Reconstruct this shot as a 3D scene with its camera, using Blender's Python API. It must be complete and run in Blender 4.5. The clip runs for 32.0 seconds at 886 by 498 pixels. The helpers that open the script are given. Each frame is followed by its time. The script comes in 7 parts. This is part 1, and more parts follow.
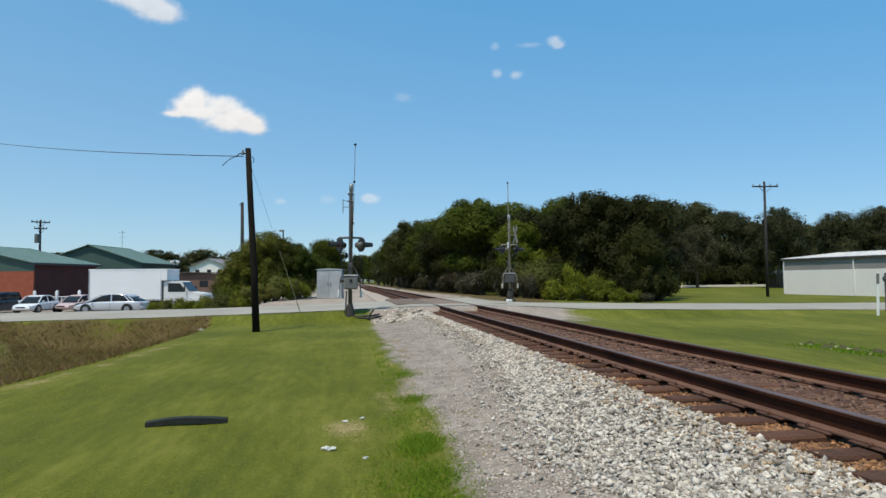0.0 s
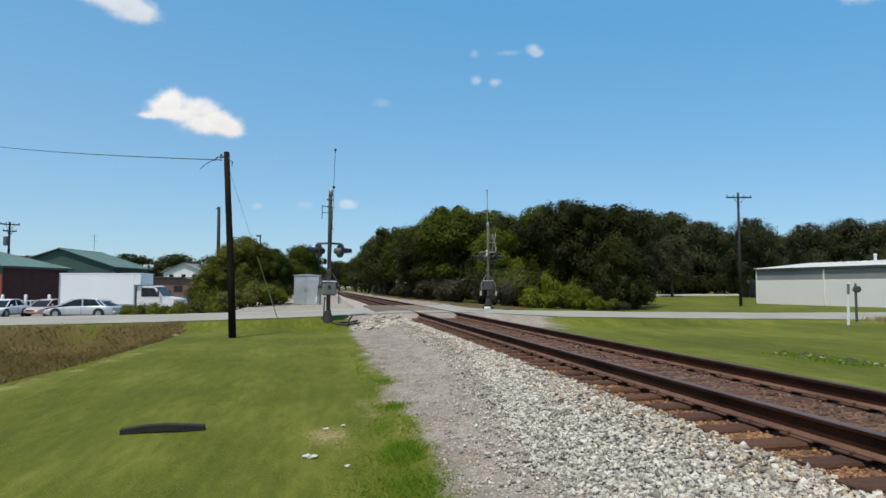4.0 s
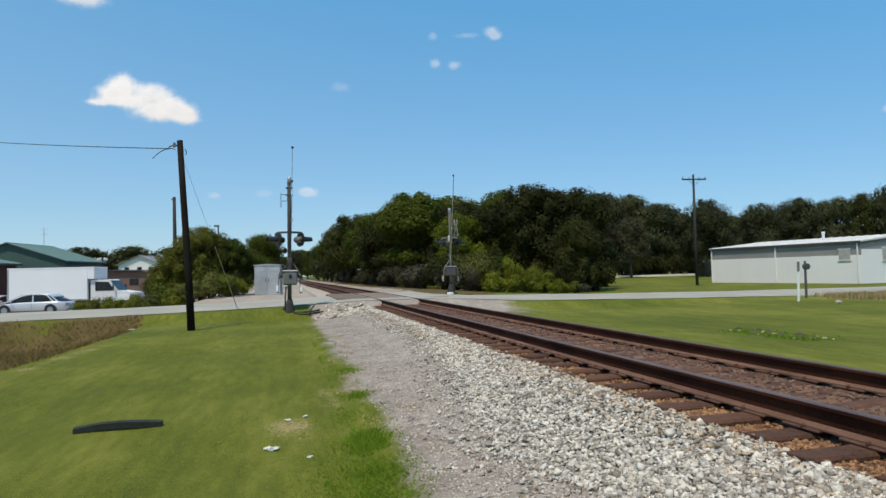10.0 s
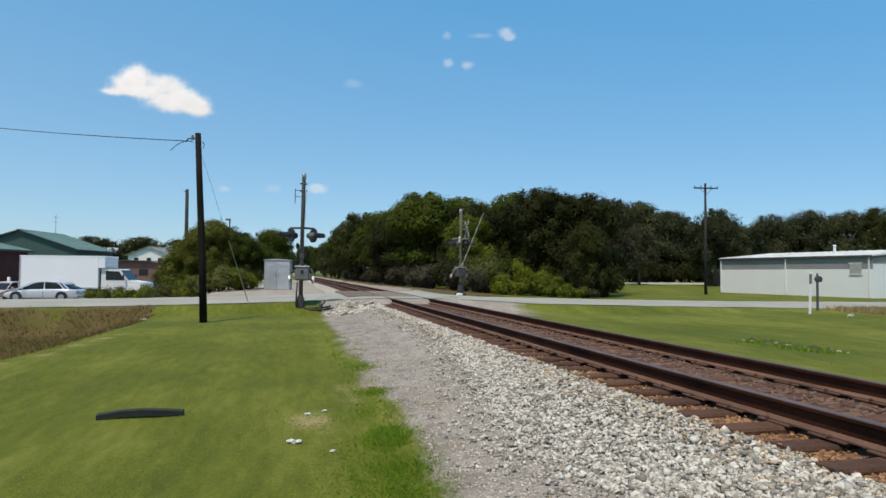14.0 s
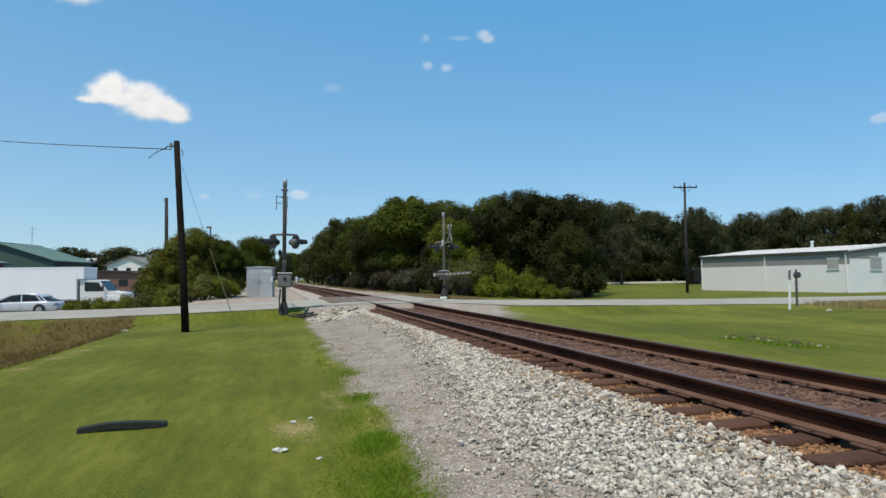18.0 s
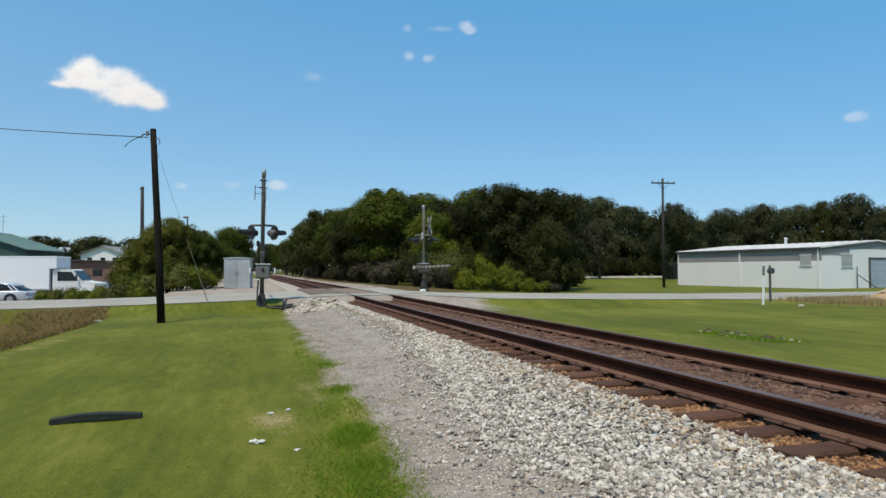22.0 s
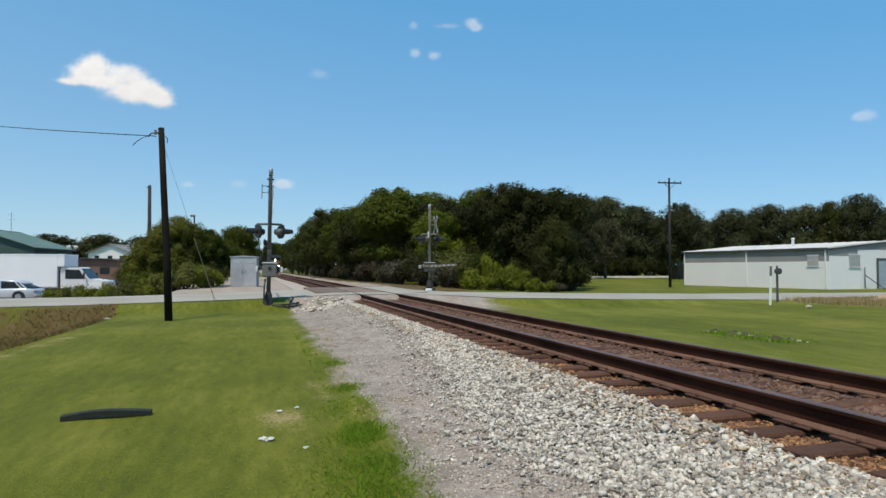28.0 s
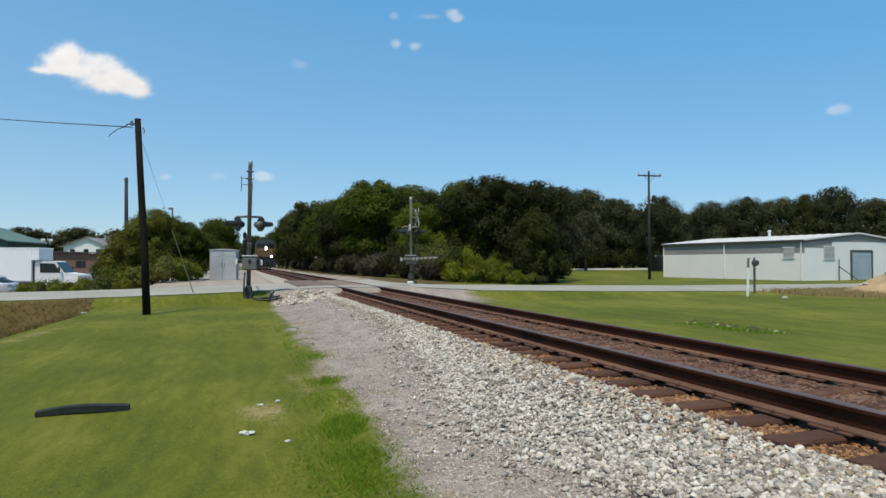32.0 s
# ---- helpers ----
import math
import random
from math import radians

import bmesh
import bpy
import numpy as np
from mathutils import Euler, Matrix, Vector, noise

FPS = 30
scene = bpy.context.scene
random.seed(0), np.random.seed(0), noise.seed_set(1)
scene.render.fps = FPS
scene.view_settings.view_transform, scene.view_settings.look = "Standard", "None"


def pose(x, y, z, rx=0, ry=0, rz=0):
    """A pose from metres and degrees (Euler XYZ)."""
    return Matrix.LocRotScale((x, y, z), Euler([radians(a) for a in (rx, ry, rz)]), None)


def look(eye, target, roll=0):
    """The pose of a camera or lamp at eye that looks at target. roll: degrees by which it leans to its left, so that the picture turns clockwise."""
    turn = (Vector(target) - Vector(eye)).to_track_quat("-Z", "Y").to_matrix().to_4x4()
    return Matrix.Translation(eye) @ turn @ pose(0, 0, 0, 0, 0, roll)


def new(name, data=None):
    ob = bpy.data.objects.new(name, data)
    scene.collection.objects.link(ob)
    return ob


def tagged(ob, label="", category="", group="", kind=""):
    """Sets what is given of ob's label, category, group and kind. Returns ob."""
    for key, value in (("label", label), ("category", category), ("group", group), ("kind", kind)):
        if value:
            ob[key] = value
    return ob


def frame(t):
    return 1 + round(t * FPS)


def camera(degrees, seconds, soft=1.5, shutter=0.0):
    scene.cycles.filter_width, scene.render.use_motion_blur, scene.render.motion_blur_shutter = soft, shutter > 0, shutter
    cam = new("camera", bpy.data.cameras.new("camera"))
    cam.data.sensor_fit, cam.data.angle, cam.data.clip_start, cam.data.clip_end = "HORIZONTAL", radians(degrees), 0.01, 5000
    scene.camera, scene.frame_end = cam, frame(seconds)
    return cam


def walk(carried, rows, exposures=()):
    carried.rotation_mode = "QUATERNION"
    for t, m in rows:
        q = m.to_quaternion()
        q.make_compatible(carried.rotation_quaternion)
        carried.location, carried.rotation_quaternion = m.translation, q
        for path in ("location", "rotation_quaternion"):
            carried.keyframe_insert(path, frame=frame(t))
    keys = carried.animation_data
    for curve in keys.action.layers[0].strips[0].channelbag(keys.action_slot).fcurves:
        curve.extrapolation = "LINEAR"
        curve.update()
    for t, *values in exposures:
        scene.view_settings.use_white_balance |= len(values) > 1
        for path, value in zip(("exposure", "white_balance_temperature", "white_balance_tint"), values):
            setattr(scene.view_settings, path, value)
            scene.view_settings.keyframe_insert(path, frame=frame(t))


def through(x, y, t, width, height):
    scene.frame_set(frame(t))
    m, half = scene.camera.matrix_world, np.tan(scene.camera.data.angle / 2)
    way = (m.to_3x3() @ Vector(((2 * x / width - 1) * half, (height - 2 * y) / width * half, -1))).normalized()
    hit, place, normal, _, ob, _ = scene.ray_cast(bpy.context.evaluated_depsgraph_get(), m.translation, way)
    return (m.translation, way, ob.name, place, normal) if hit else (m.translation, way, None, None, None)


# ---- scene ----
# ---- camera and its walk ----
cam = camera(68.58, 32.0, soft=1.5)
WALK = (  # seconds, eye x y z, turn to the left, tilt up, lean
    (0, 0.266, -0.105, 1.574, -8.488, 2.764, -0.438),
    (0.5, 0.216, -0.080, 1.567, -9.555, 2.117, -0.203),
    (1, 0.214, -0.093, 1.567, -10.298, 1.967, 0.354),
    (1.5, 0.213, -0.098, 1.563, -10.017, 1.746, 0.443),
    (2, 0.217, -0.080, 1.563, -10.277, 2.147, -0.118),
    (2.5, 0.200, -0.074, 1.564, -10.850, 2.442, 0.707),
    (4.5, 0.205, -0.055, 1.567, -10.512, 3.509, -0.209),
    (5, 0.206, -0.080, 1.572, -11.661, 3.096, -0.573),
    (5.5, 0.205, -0.084, 1.570, -12.399, 3.433, 0.425),
    (6, 0.207, -0.091, 1.573, -12.473, 3.813, 0.072),
    (6.5, 0.205, -0.082, 1.569, -12.874, 3.446, -0.073),
    (7, 0.206, -0.073, 1.565, -13.811, 4.228, -0.923),
    (7.5, 0.207, -0.057, 1.569, -14.869, 3.930, -0.613),
    (8, 0.207, -0.063, 1.569, -14.848, 3.645, -0.797),
    (8.5, 0.207, -0.055, 1.565, -14.604, 3.163, -0.491),
    (9, 0.212, -0.057, 1.565, -15.319, 1.529, -0.073),
    (9.5, 0.269, -0.033, 1.565, -15.341, 2.535, -0.364),
    (10, 0.240, -0.025, 1.569, -13.750, 2.128, -1.316),
    (10.5, 0.119, 0.002, 1.562, -13.235, 1.288, -1.788),
    (11, 0.077, -0.013, 1.563, -12.541, 1.174, -0.443),
    (11.5, 0.066, -0.011, 1.556, -12.798, 1.616, -0.101),
    (12, 0.067, -0.010, 1.551, -13.853, 2.246, -0.125),
    (12.5, 0.059, -0.018, 1.554, -13.070, 2.292, -0.197),
    (13, 0.053, -0.013, 1.561, -12.486, 2.195, -0.101),
    (13.5, 0.049, -0.015, 1.560, -13.131, 2.167, 0.395),
    (14, 0.051, -0.018, 1.559, -13.128, 2.197, 0.582),
    (14.5, 0.056, -0.018, 1.553, -13.042, 2.015, 0.164),
    (16.5, 0.029, -0.015, 1.550, -13.080, 1.515, 0.260),
    (17, 0.034, -0.016, 1.553, -12.545, 2.007, -0.034),
    (17.5, 0.043, -0.023, 1.553, -13.594, 1.649, 0.418),
    (18, 0.049, -0.004, 1.557, -14.619, 2.523, -0.641),
    (18.5, 0.050, -0.008, 1.559, -15.570, 3.078, -0.407),
    (19, 0.055, -0.001, 1.551, -16.695, 3.184, -0.127),
    (19.5, 0.051, -0.004, 1.549, -16.575, 2.617, -1.117),
    (20, 0.056, -0.016, 1.551, -16.933, 2.134, -0.380),
    (20.5, 0.052, -0.013, 1.551, -16.542, 2.022, -0.071),
    (21, 0.048, -0.020, 1.557, -16.396, 2.183, -0.088),
    (21.5, 0.041, -0.008, 1.556, -16.087, 1.970, -0.211),
    (22, 0.046, 0.001, 1.551, -16.412, 1.879, -0.125),
    (22.5, 0.055, -0.007, 1.554, -16.872, 1.805, 0.105),
    (23, 0.085, -0.012, 1.553, -15.594, 0.512, -0.111),
    (23.5, 0.066, 0.007, 1.559, -15.178, 1.270, -1.110),
    (24, 0.047, 0.018, 1.548, -15.727, 0.003, -1.308),
    (24.5, 0.032, 0.009, 1.546, -15.445, 0.897, -1.116),
    (25, 0.028, 0.004, 1.553, -16.138, 1.924, -0.910),
    (25.5, 0.028, -0.023, 1.557, -16.678, 1.760, -0.643),
    (27.5, 0.008, 0.009, 1.548, -16.120, 2.117, 0.264),
    (28, 0.011, -0.007, 1.549, -15.934, 1.816, 0.074),
    (28.5, 0.003, -0.004, 1.548, -15.734, 1.900, 0.920),
    (29, 0.001, -0.029, 1.558, -15.184, 1.953, 1.079),
    (29.5, -0.001, -0.007, 1.551, -15.702, 2.186, 0.961),
    (30, -0.001, 0.000, 1.547, -16.079, 1.588, 0.562),
    (30.5, 0.004, -0.012, 1.552, -17.068, 0.966, 0.732),
    (31, 0.007, 0.006, 1.548, -17.416, 1.425, 0.678),
    (31.5, 0.006, 0.018, 1.541, -17.136, 1.617, 0.327),
    (32, 0.012, 0.028, 1.538, -17.581, 1.185, -0.079),
)


def gaze(x, y, z, turn, tilt, lean):
    a, b = radians(turn), radians(tilt)
    return look((x, y, z), (x - math.sin(a) * math.cos(b), y + math.cos(a) * math.cos(b), z + math.sin(b)), lean)


walk(cam, [(r[0], gaze(*r[1:])) for r in WALK])

# ---- world, sun, exposure ----
SUN_AZ, SUN_EL = radians(222), radians(64)  # azimuth clockwise from +y
world = bpy.data.worlds.new("sky")
scene.world = world
world.use_nodes = True
wn = world.node_tree
for n in list(wn.nodes):
    wn.nodes.remove(n)
sky = wn.nodes.new("ShaderNodeTexSky")
sky.sky_type, sky.sun_disc = "NISHITA", False
sky.sun_elevation, sky.sun_rotation = SUN_EL, SUN_AZ
sky.air_density, sky.dust_density, sky.ozone_density, sky.altitude = 1.0, 0.25, 3.0, 0
bg = wn.nodes.new("ShaderNodeBackground")
bg.inputs["Strength"].default_value = 0.15
wo = wn.nodes.new("ShaderNodeOutputWorld")
haze = wn.nodes.new("ShaderNodeMix")  # humid summer air evens the blue out towards the horizon
haze.data_type = "RGBA"
haze.inputs[0].default_value = 0.62
way = wn.nodes.new("ShaderNodeTexCoord")
tilted = wn.nodes.new("ShaderNodeVectorMath")  # paler low down and towards the sun's side
tilted.operation = "DOT_PRODUCT"
tilted.inputs[1].default_value = (0.4, 0.0, 2.0)
wn.links.new(way.outputs["Generated"], tilted.inputs[0])
tint = wn.nodes.new("ShaderNodeValToRGB")
tint.color_ramp.elements[0].position, tint.color_ramp.elements[1].position = 0.0, 0.9
tint.color_ramp.elements[0].color, tint.color_ramp.elements[1].color = (0.31, 0.64, 0.94, 1), (0.11, 0.54, 1.01, 1)
wn.links.new(tilted.outputs["Value"], tint.inputs[0])
scaled = wn.nodes.new("ShaderNodeVectorMath")
scaled.operation = "SCALE"
scaled.inputs["Scale"].default_value = 5.0
wn.links.new(tint.outputs[0], scaled.inputs[0])
wn.links.new(scaled.outputs[0], haze.inputs[7])
wn.links.new(sky.outputs[0], haze.inputs[6])
wn.links.new(haze.outputs[2], bg.inputs["Color"])
wn.links.new(bg.outputs[0], wo.inputs["Surface"])
sun = new("sun", bpy.data.lights.new("sun", "SUN"))
sun.data.energy, sun.data.angle, sun.data.color = 3.65, radians(0.53), (1.0, 0.90, 0.74)
sun.matrix_world = look((0, 0, 50), (-math.sin(SUN_AZ) * math.cos(SUN_EL), -math.cos(SUN_AZ) * math.cos(SUN_EL), 50 - math.sin(SUN_EL)))
scene.view_settings.exposure = 0.0


# ---- geometry helpers ----
class Geo:
    """Plain lists of corners and faces that become one mesh."""

    def __init__(self):
        self.v, self.f = [], []

    def add(self, verts, faces):
        n = len(self.v)
        self.v += [tuple(p) for p in verts]
        self.f += [tuple(i + n for i in face) for face in faces]
        return self

    def box(self, c, s, ch=0.0, m=None):
        """A box of size s round c; ch cuts its edges off."""
        hx, hy, hz = s[0] / 2, s[1] / 2, s[2] / 2
        if ch <= 0:
            pts = [(x, y, z) for z in (-hz, hz) for y in (-hy, hy) for x in (-hx, hx)]
            faces = [(0, 2, 3, 1), (4, 5, 7, 6), (0, 1, 5, 4), (2, 6, 7, 3), (0, 4, 6, 2), (1, 3, 7, 5)]
        else:
            ch = min(ch, hx * 0.9, hy * 0.9, hz * 0.9)
            pts, ids = [], {}
            for sx in (-1, 1):
                for sy in (-1, 1):
                    for sz in (-1, 1):
                        for a in range(3):
                            cut = [0 if a == k else ch for k in range(3)]
                            ids[sx, sy, sz, a] = len(pts)
                            pts.append((sx * (hx - cut[0]), sy * (hy - cut[1]), sz * (hz - cut[2])))
            faces = []
            for a in range(3):
                b, d = (a + 1) % 3, (a + 2) % 3
                for s0 in (-1, 1):
                    ring = []
                    for s1, s2 in ((-1, -1), (1, -1), (1, 1), (-1, 1)):
                        k = [0, 0, 0]
                        k[a], k[b], k[d] = s0, s1, s2
                        ring.append(ids[k[0], k[1], k[2], a])
                    faces.append(tuple(ring if s0 > 0 else ring[::-1]))
                for s1 in (-1, 1):
                    for s2 in (-1, 1):
                        e = []
                        for s0, ax in ((-1, b), (1, b), (1, d), (-1, d)):
                            k = [0, 0, 0]
                            k[a], k[b], k[d] = s0, s1, s2
                            e.append(ids[k[0], k[1], k[2], ax])
                        faces.append(tuple(e if s1 * s2 < 0 else e[::-1]))
            for sx in (-1, 1):
                for sy in (-1, 1):
                    for sz in (-1, 1):
                        t = [ids[sx, sy, sz, a] for a in range(3)]
                        faces.append(tuple(t if sx * sy * sz > 0 else t[::-1]))
        c = Vector(c)
        pts = [c + ((m @ Vector(p)) if m else Vector(p)) for p in pts]
        return self.add(pts, faces)

    def tube(self, pts, radii, seg=10, caps=True):
        """A round bar along pts."""
        pts = [Vector(p) for p in pts]
        if isinstance(radii, (int, float)):
            radii = [radii] * len(pts)
        rings = []
        up = None
        for i, p in enumerate(pts):
            d = (pts[min(i + 1, len(pts) - 1)] - pts[max(i - 1, 0)]).normalized()
            if up is None:
                up = d.orthogonal().normalized()
            up = (up - d * up.dot(d)).normalized()
            side = d.cross(up)
            rings.append([p + radii[i] * (math.cos(6.28318 * k / seg) * up + math.sin(6.28318 * k / seg) * side) for k in range(seg)])
        verts = [q for r in rings for q in r]
        faces = []
        for i in range(len(pts) - 1):
            for k in range(seg):
                a, b = i * seg + k, i * seg + (k + 1) % seg
                faces.append((a, b, b + seg, a + seg))
        if caps:
            faces.append(tuple(range(seg))[::-1])
            faces.append(tuple((len(pts) - 1) * seg + k for k in range(seg)))
        return self.add(verts, faces)

    def prism(self, poly, y0, y1):
        """A polygon in x and z drawn out along y."""
        n = len(poly)
        verts = [(x, y0, z) for x, z in poly] + [(x, y1, z) for x, z in poly]
        faces = [(i, (i + 1) % n, n + (i + 1) % n, n + i) for i in range(n)]
        return self.add(verts, [*faces, tuple(range(n))[::-1], tuple(range(n, 2 * n))])

    def loft(self, rings, caps=True):
        n = len(rings[0])
        verts = [q for r in rings for q in r]
        faces = []
        for i in range(len(rings) - 1):
            for k in range(n):
                a, b = i * n + k, i * n + (k + 1) % n
                faces.append((a, b, b + n, a + n))
        if caps:
            faces.append(tuple(range(n))[::-1])
            faces.append(tuple((len(rings) - 1) * n + k for k in range(n)))
        return self.add(verts, faces)

    def blob(self, c, s, rnd, rough=0.25):
        """An uneven lump."""
        pts, faces = ICO
        c = Vector(c)
        return self.add([c + Vector((p[0] * s[0], p[1] * s[1], p[2] * s[2])) * (1 + rnd.uniform(-rough, rough)) for p in pts], faces)

    def mesh(self, name, material, smooth=False):
        me = bpy.data.meshes.new(name)
        me.from_pydata(self.v, [], self.f)
        me.materials.append(material)
        if smooth:
            me.polygons.foreach_set("use_smooth", [True] * len(me.polygons))
        me.update()
        return me


def icosahedron():
    t = (1 + 5**0.5) / 2
    k = (1 + t * t) ** 0.5
    pts = [(-1, t, 0), (1, t, 0), (-1, -t, 0), (1, -t, 0), (0, -1, t), (0, 1, t), (0, -1, -t), (0, 1, -t), (t, 0, -1), (t, 0, 1), (-t, 0, -1), (-t, 0, 1)]
    faces = [(0, 11, 5), (0, 5, 1), (0, 1, 7), (0, 7, 10), (0, 10, 11), (1, 5, 9), (5, 11, 4), (11, 10, 2), (10, 7, 6), (7, 1, 8),
             (3, 9, 4), (3, 4, 2), (3, 2, 6), (3, 6, 8), (3, 8, 9), (4, 9, 5), (2, 4, 11), (6, 2, 10), (8, 6, 7), (9, 8, 1)]
    return [tuple(c / k for c in p) for p in pts], faces


ICO = icosahedron()


def thing(name, m, label, category, group="", kind=""):
    """An Empty at a thing's base that carries its parts."""
    ob = new(name)
    ob.empty_display_size = 0.2
    ob.matrix_world = m
    return tagged(ob, label, category, group, kind)


def part(name, geo, material, parent, label="", smooth=False):
    ob = new(name, geo.mesh(name, material, smooth) if isinstance(geo, Geo) else geo)
    ob.parent = parent
    return tagged(ob, label)


def single(name, geo, material, label, category, m=None, group="", kind="", smooth=False):
    ob = new(name, geo.mesh(name, material, smooth) if isinstance(geo, Geo) else geo)
    if m:
        ob.matrix_world = m
    return tagged(ob, label, category, group, kind)


def lerp_table(table, x):
    xs, zs = zip(*table)
    return float(np.interp(x, xs, zs))


def smooth(a, b, x):
    t = min(1.0, max(0.0, (x - a) / (b - a)))
    return t * t * (3 - 2 * t)


# ---- materials ----
def material(name, low, high, rough=0.8, metal=0.0, scale=3.0, fine=40.0, bump=0.2, spread=0.15, world_size=False, island=False):
    """A surface whose colour wanders between two tones at two scales, with fine relief."""
    mat = bpy.data.materials.new(name)
    mat.use_nodes = True
    nt = mat.node_tree
    p = nt.nodes["Principled BSDF"]
    link = nt.links.new
    if world_size:
        co = nt.nodes.new("ShaderNodeNewGeometry").outputs["Position"]
    else:
        co = nt.nodes.new("ShaderNodeTexCoord").outputs["Object"]
    big, small = nt.nodes.new("ShaderNodeTexNoise"), nt.nodes.new("ShaderNodeTexNoise")
    for n, s, d in ((big, scale, 3), (small, fine, 4)):
        n.inputs["Scale"].default_value, n.inputs["Detail"].default_value = s, d
        link(co, n.inputs["Vector"])
    add = nt.nodes.new("ShaderNodeMath")
    add.operation = "MULTIPLY_ADD"
    add.inputs[1].default_value = 0.55
    link(small.outputs["Fac"], add.inputs[0])
    half = nt.nodes.new("ShaderNodeMath")
    half.operation = "MULTIPLY_ADD"
    half.inputs[1].default_value, half.inputs[2].default_value = 0.9, -0.22
    link(big.outputs["Fac"], half.inputs[0])
    link(half.outputs[0], add.inputs[2])
    fac = add.outputs[0]
    rnd = nt.nodes.new("ShaderNodeNewGeometry").outputs["Random Per Island"] if island else nt.nodes.new("ShaderNodeObjectInfo").outputs["Random"]
    shift = nt.nodes.new("ShaderNodeMath")
    shift.operation = "MULTIPLY_ADD"
    shift.inputs[1].default_value = spread * 2
    link(rnd, shift.inputs[0])
    off = nt.nodes.new("ShaderNodeMath")
    off.inputs[1].default_value = -spread
    link(fac, off.inputs[0])
    link(off.outputs[0], shift.inputs[2])
    ramp = nt.nodes.new("ShaderNodeValToRGB")
    ramp.color_ramp.elements[0].position, ramp.color_ramp.elements[1].position = 0.2, 0.85
    ramp.color_ramp.elements[0].color, ramp.color_ramp.elements[1].color = (*low, 1), (*high, 1)
    link(shift.outputs[0], ramp.inputs[0])
    link(ramp.outputs[0], p.inputs["Base Color"])
    p.inputs["Roughness"].default_value, p.inputs["Metallic"].default_value = rough, metal
    if bump:
        b = nt.nodes.new("ShaderNodeBump")
        b.inputs["Strength"].default_value, b.inputs["Distance"].default_value = bump, 0.02
        link(small.outputs["Fac"], b.inputs["Height"])
        link(b.outputs[0], p.inputs["Normal"])
    return mat


def leaf_material(name, low, high, through=0.35):
    """Leaves: diffuse with some light let through; each leaf and each plant differs a little."""
    mat = bpy.data.materials.new(name)
    mat.use_nodes = True
    nt = mat.node_tree
    link = nt.links.new
    p = nt.nodes["Principled BSDF"]
    out = nt.nodes["Material Output"]
    geo, info = nt.nodes.new("ShaderNodeNewGeometry"), nt.nodes.new("ShaderNodeObjectInfo")
    noise_n = nt.nodes.new("ShaderNodeTexNoise")
    noise_n.inputs["Scale"].default_value = 0.45
    link(geo.outputs["Position"], noise_n.inputs["Vector"])
    a = nt.nodes.new("ShaderNodeMath")
    a.operation = "MULTIPLY_ADD"
    a.inputs[1].default_value = 0.12
    link(geo.outputs["Random Per Island"], a.inputs[0])
    b = nt.nodes.new("ShaderNodeMath")
    b.operation = "MULTIPLY_ADD"
    b.inputs[1].default_value, b.inputs[2].default_value = 0.34, -0.02
    link(info.outputs["Random"], b.inputs[0])
    c = nt.nodes.new("ShaderNodeMath")
    c.operation = "MULTIPLY_ADD"
    c.inputs[1].default_value = 0.6
    link(noise_n.outputs["Fac"], c.inputs[0])
    link(b.outputs[0], c.inputs[2])
    link(c.outputs[0], a.inputs[2])
    ramp = nt.nodes.new("ShaderNodeValToRGB")
    ramp.color_ramp.elements[0].position, ramp.color_ramp.elements[1].position = 0.15, 0.85
    ramp.color_ramp.elements[0].color, ramp.color_ramp.elements[1].color = (*low, 1), (*high, 1)
    link(a.outputs[0], ramp.inputs[0])
    link(ramp.outputs[0], p.inputs["Base Color"])
    p.inputs["Roughness"].default_value, p.inputs["Specular IOR Level"].default_value = 0.65, 0.12
    tr = nt.nodes.new("ShaderNodeBsdfTranslucent")
    link(ramp.outputs[0], tr.inputs["Color"])
    mix = nt.nodes.new("ShaderNodeMixShader")
    mix.inputs[0].default_value = through
    link(p.outputs[0], mix.inputs[1])
    link(tr.outputs[0], mix.inputs[2])
    link(mix.outputs[0], out.inputs["Surface"])
    return mat


def glow(name, color, strength):
    mat = bpy.data.materials.new(name)
    mat.use_nodes = True
    p = mat.node_tree.nodes["Principled BSDF"]
    p.inputs["Base Color"].default_value = (*color, 1)
    p.inputs["Emission Color"].default_value = (*color, 1)
    p.inputs["Emission Strength"].default_value = strength
    return mat


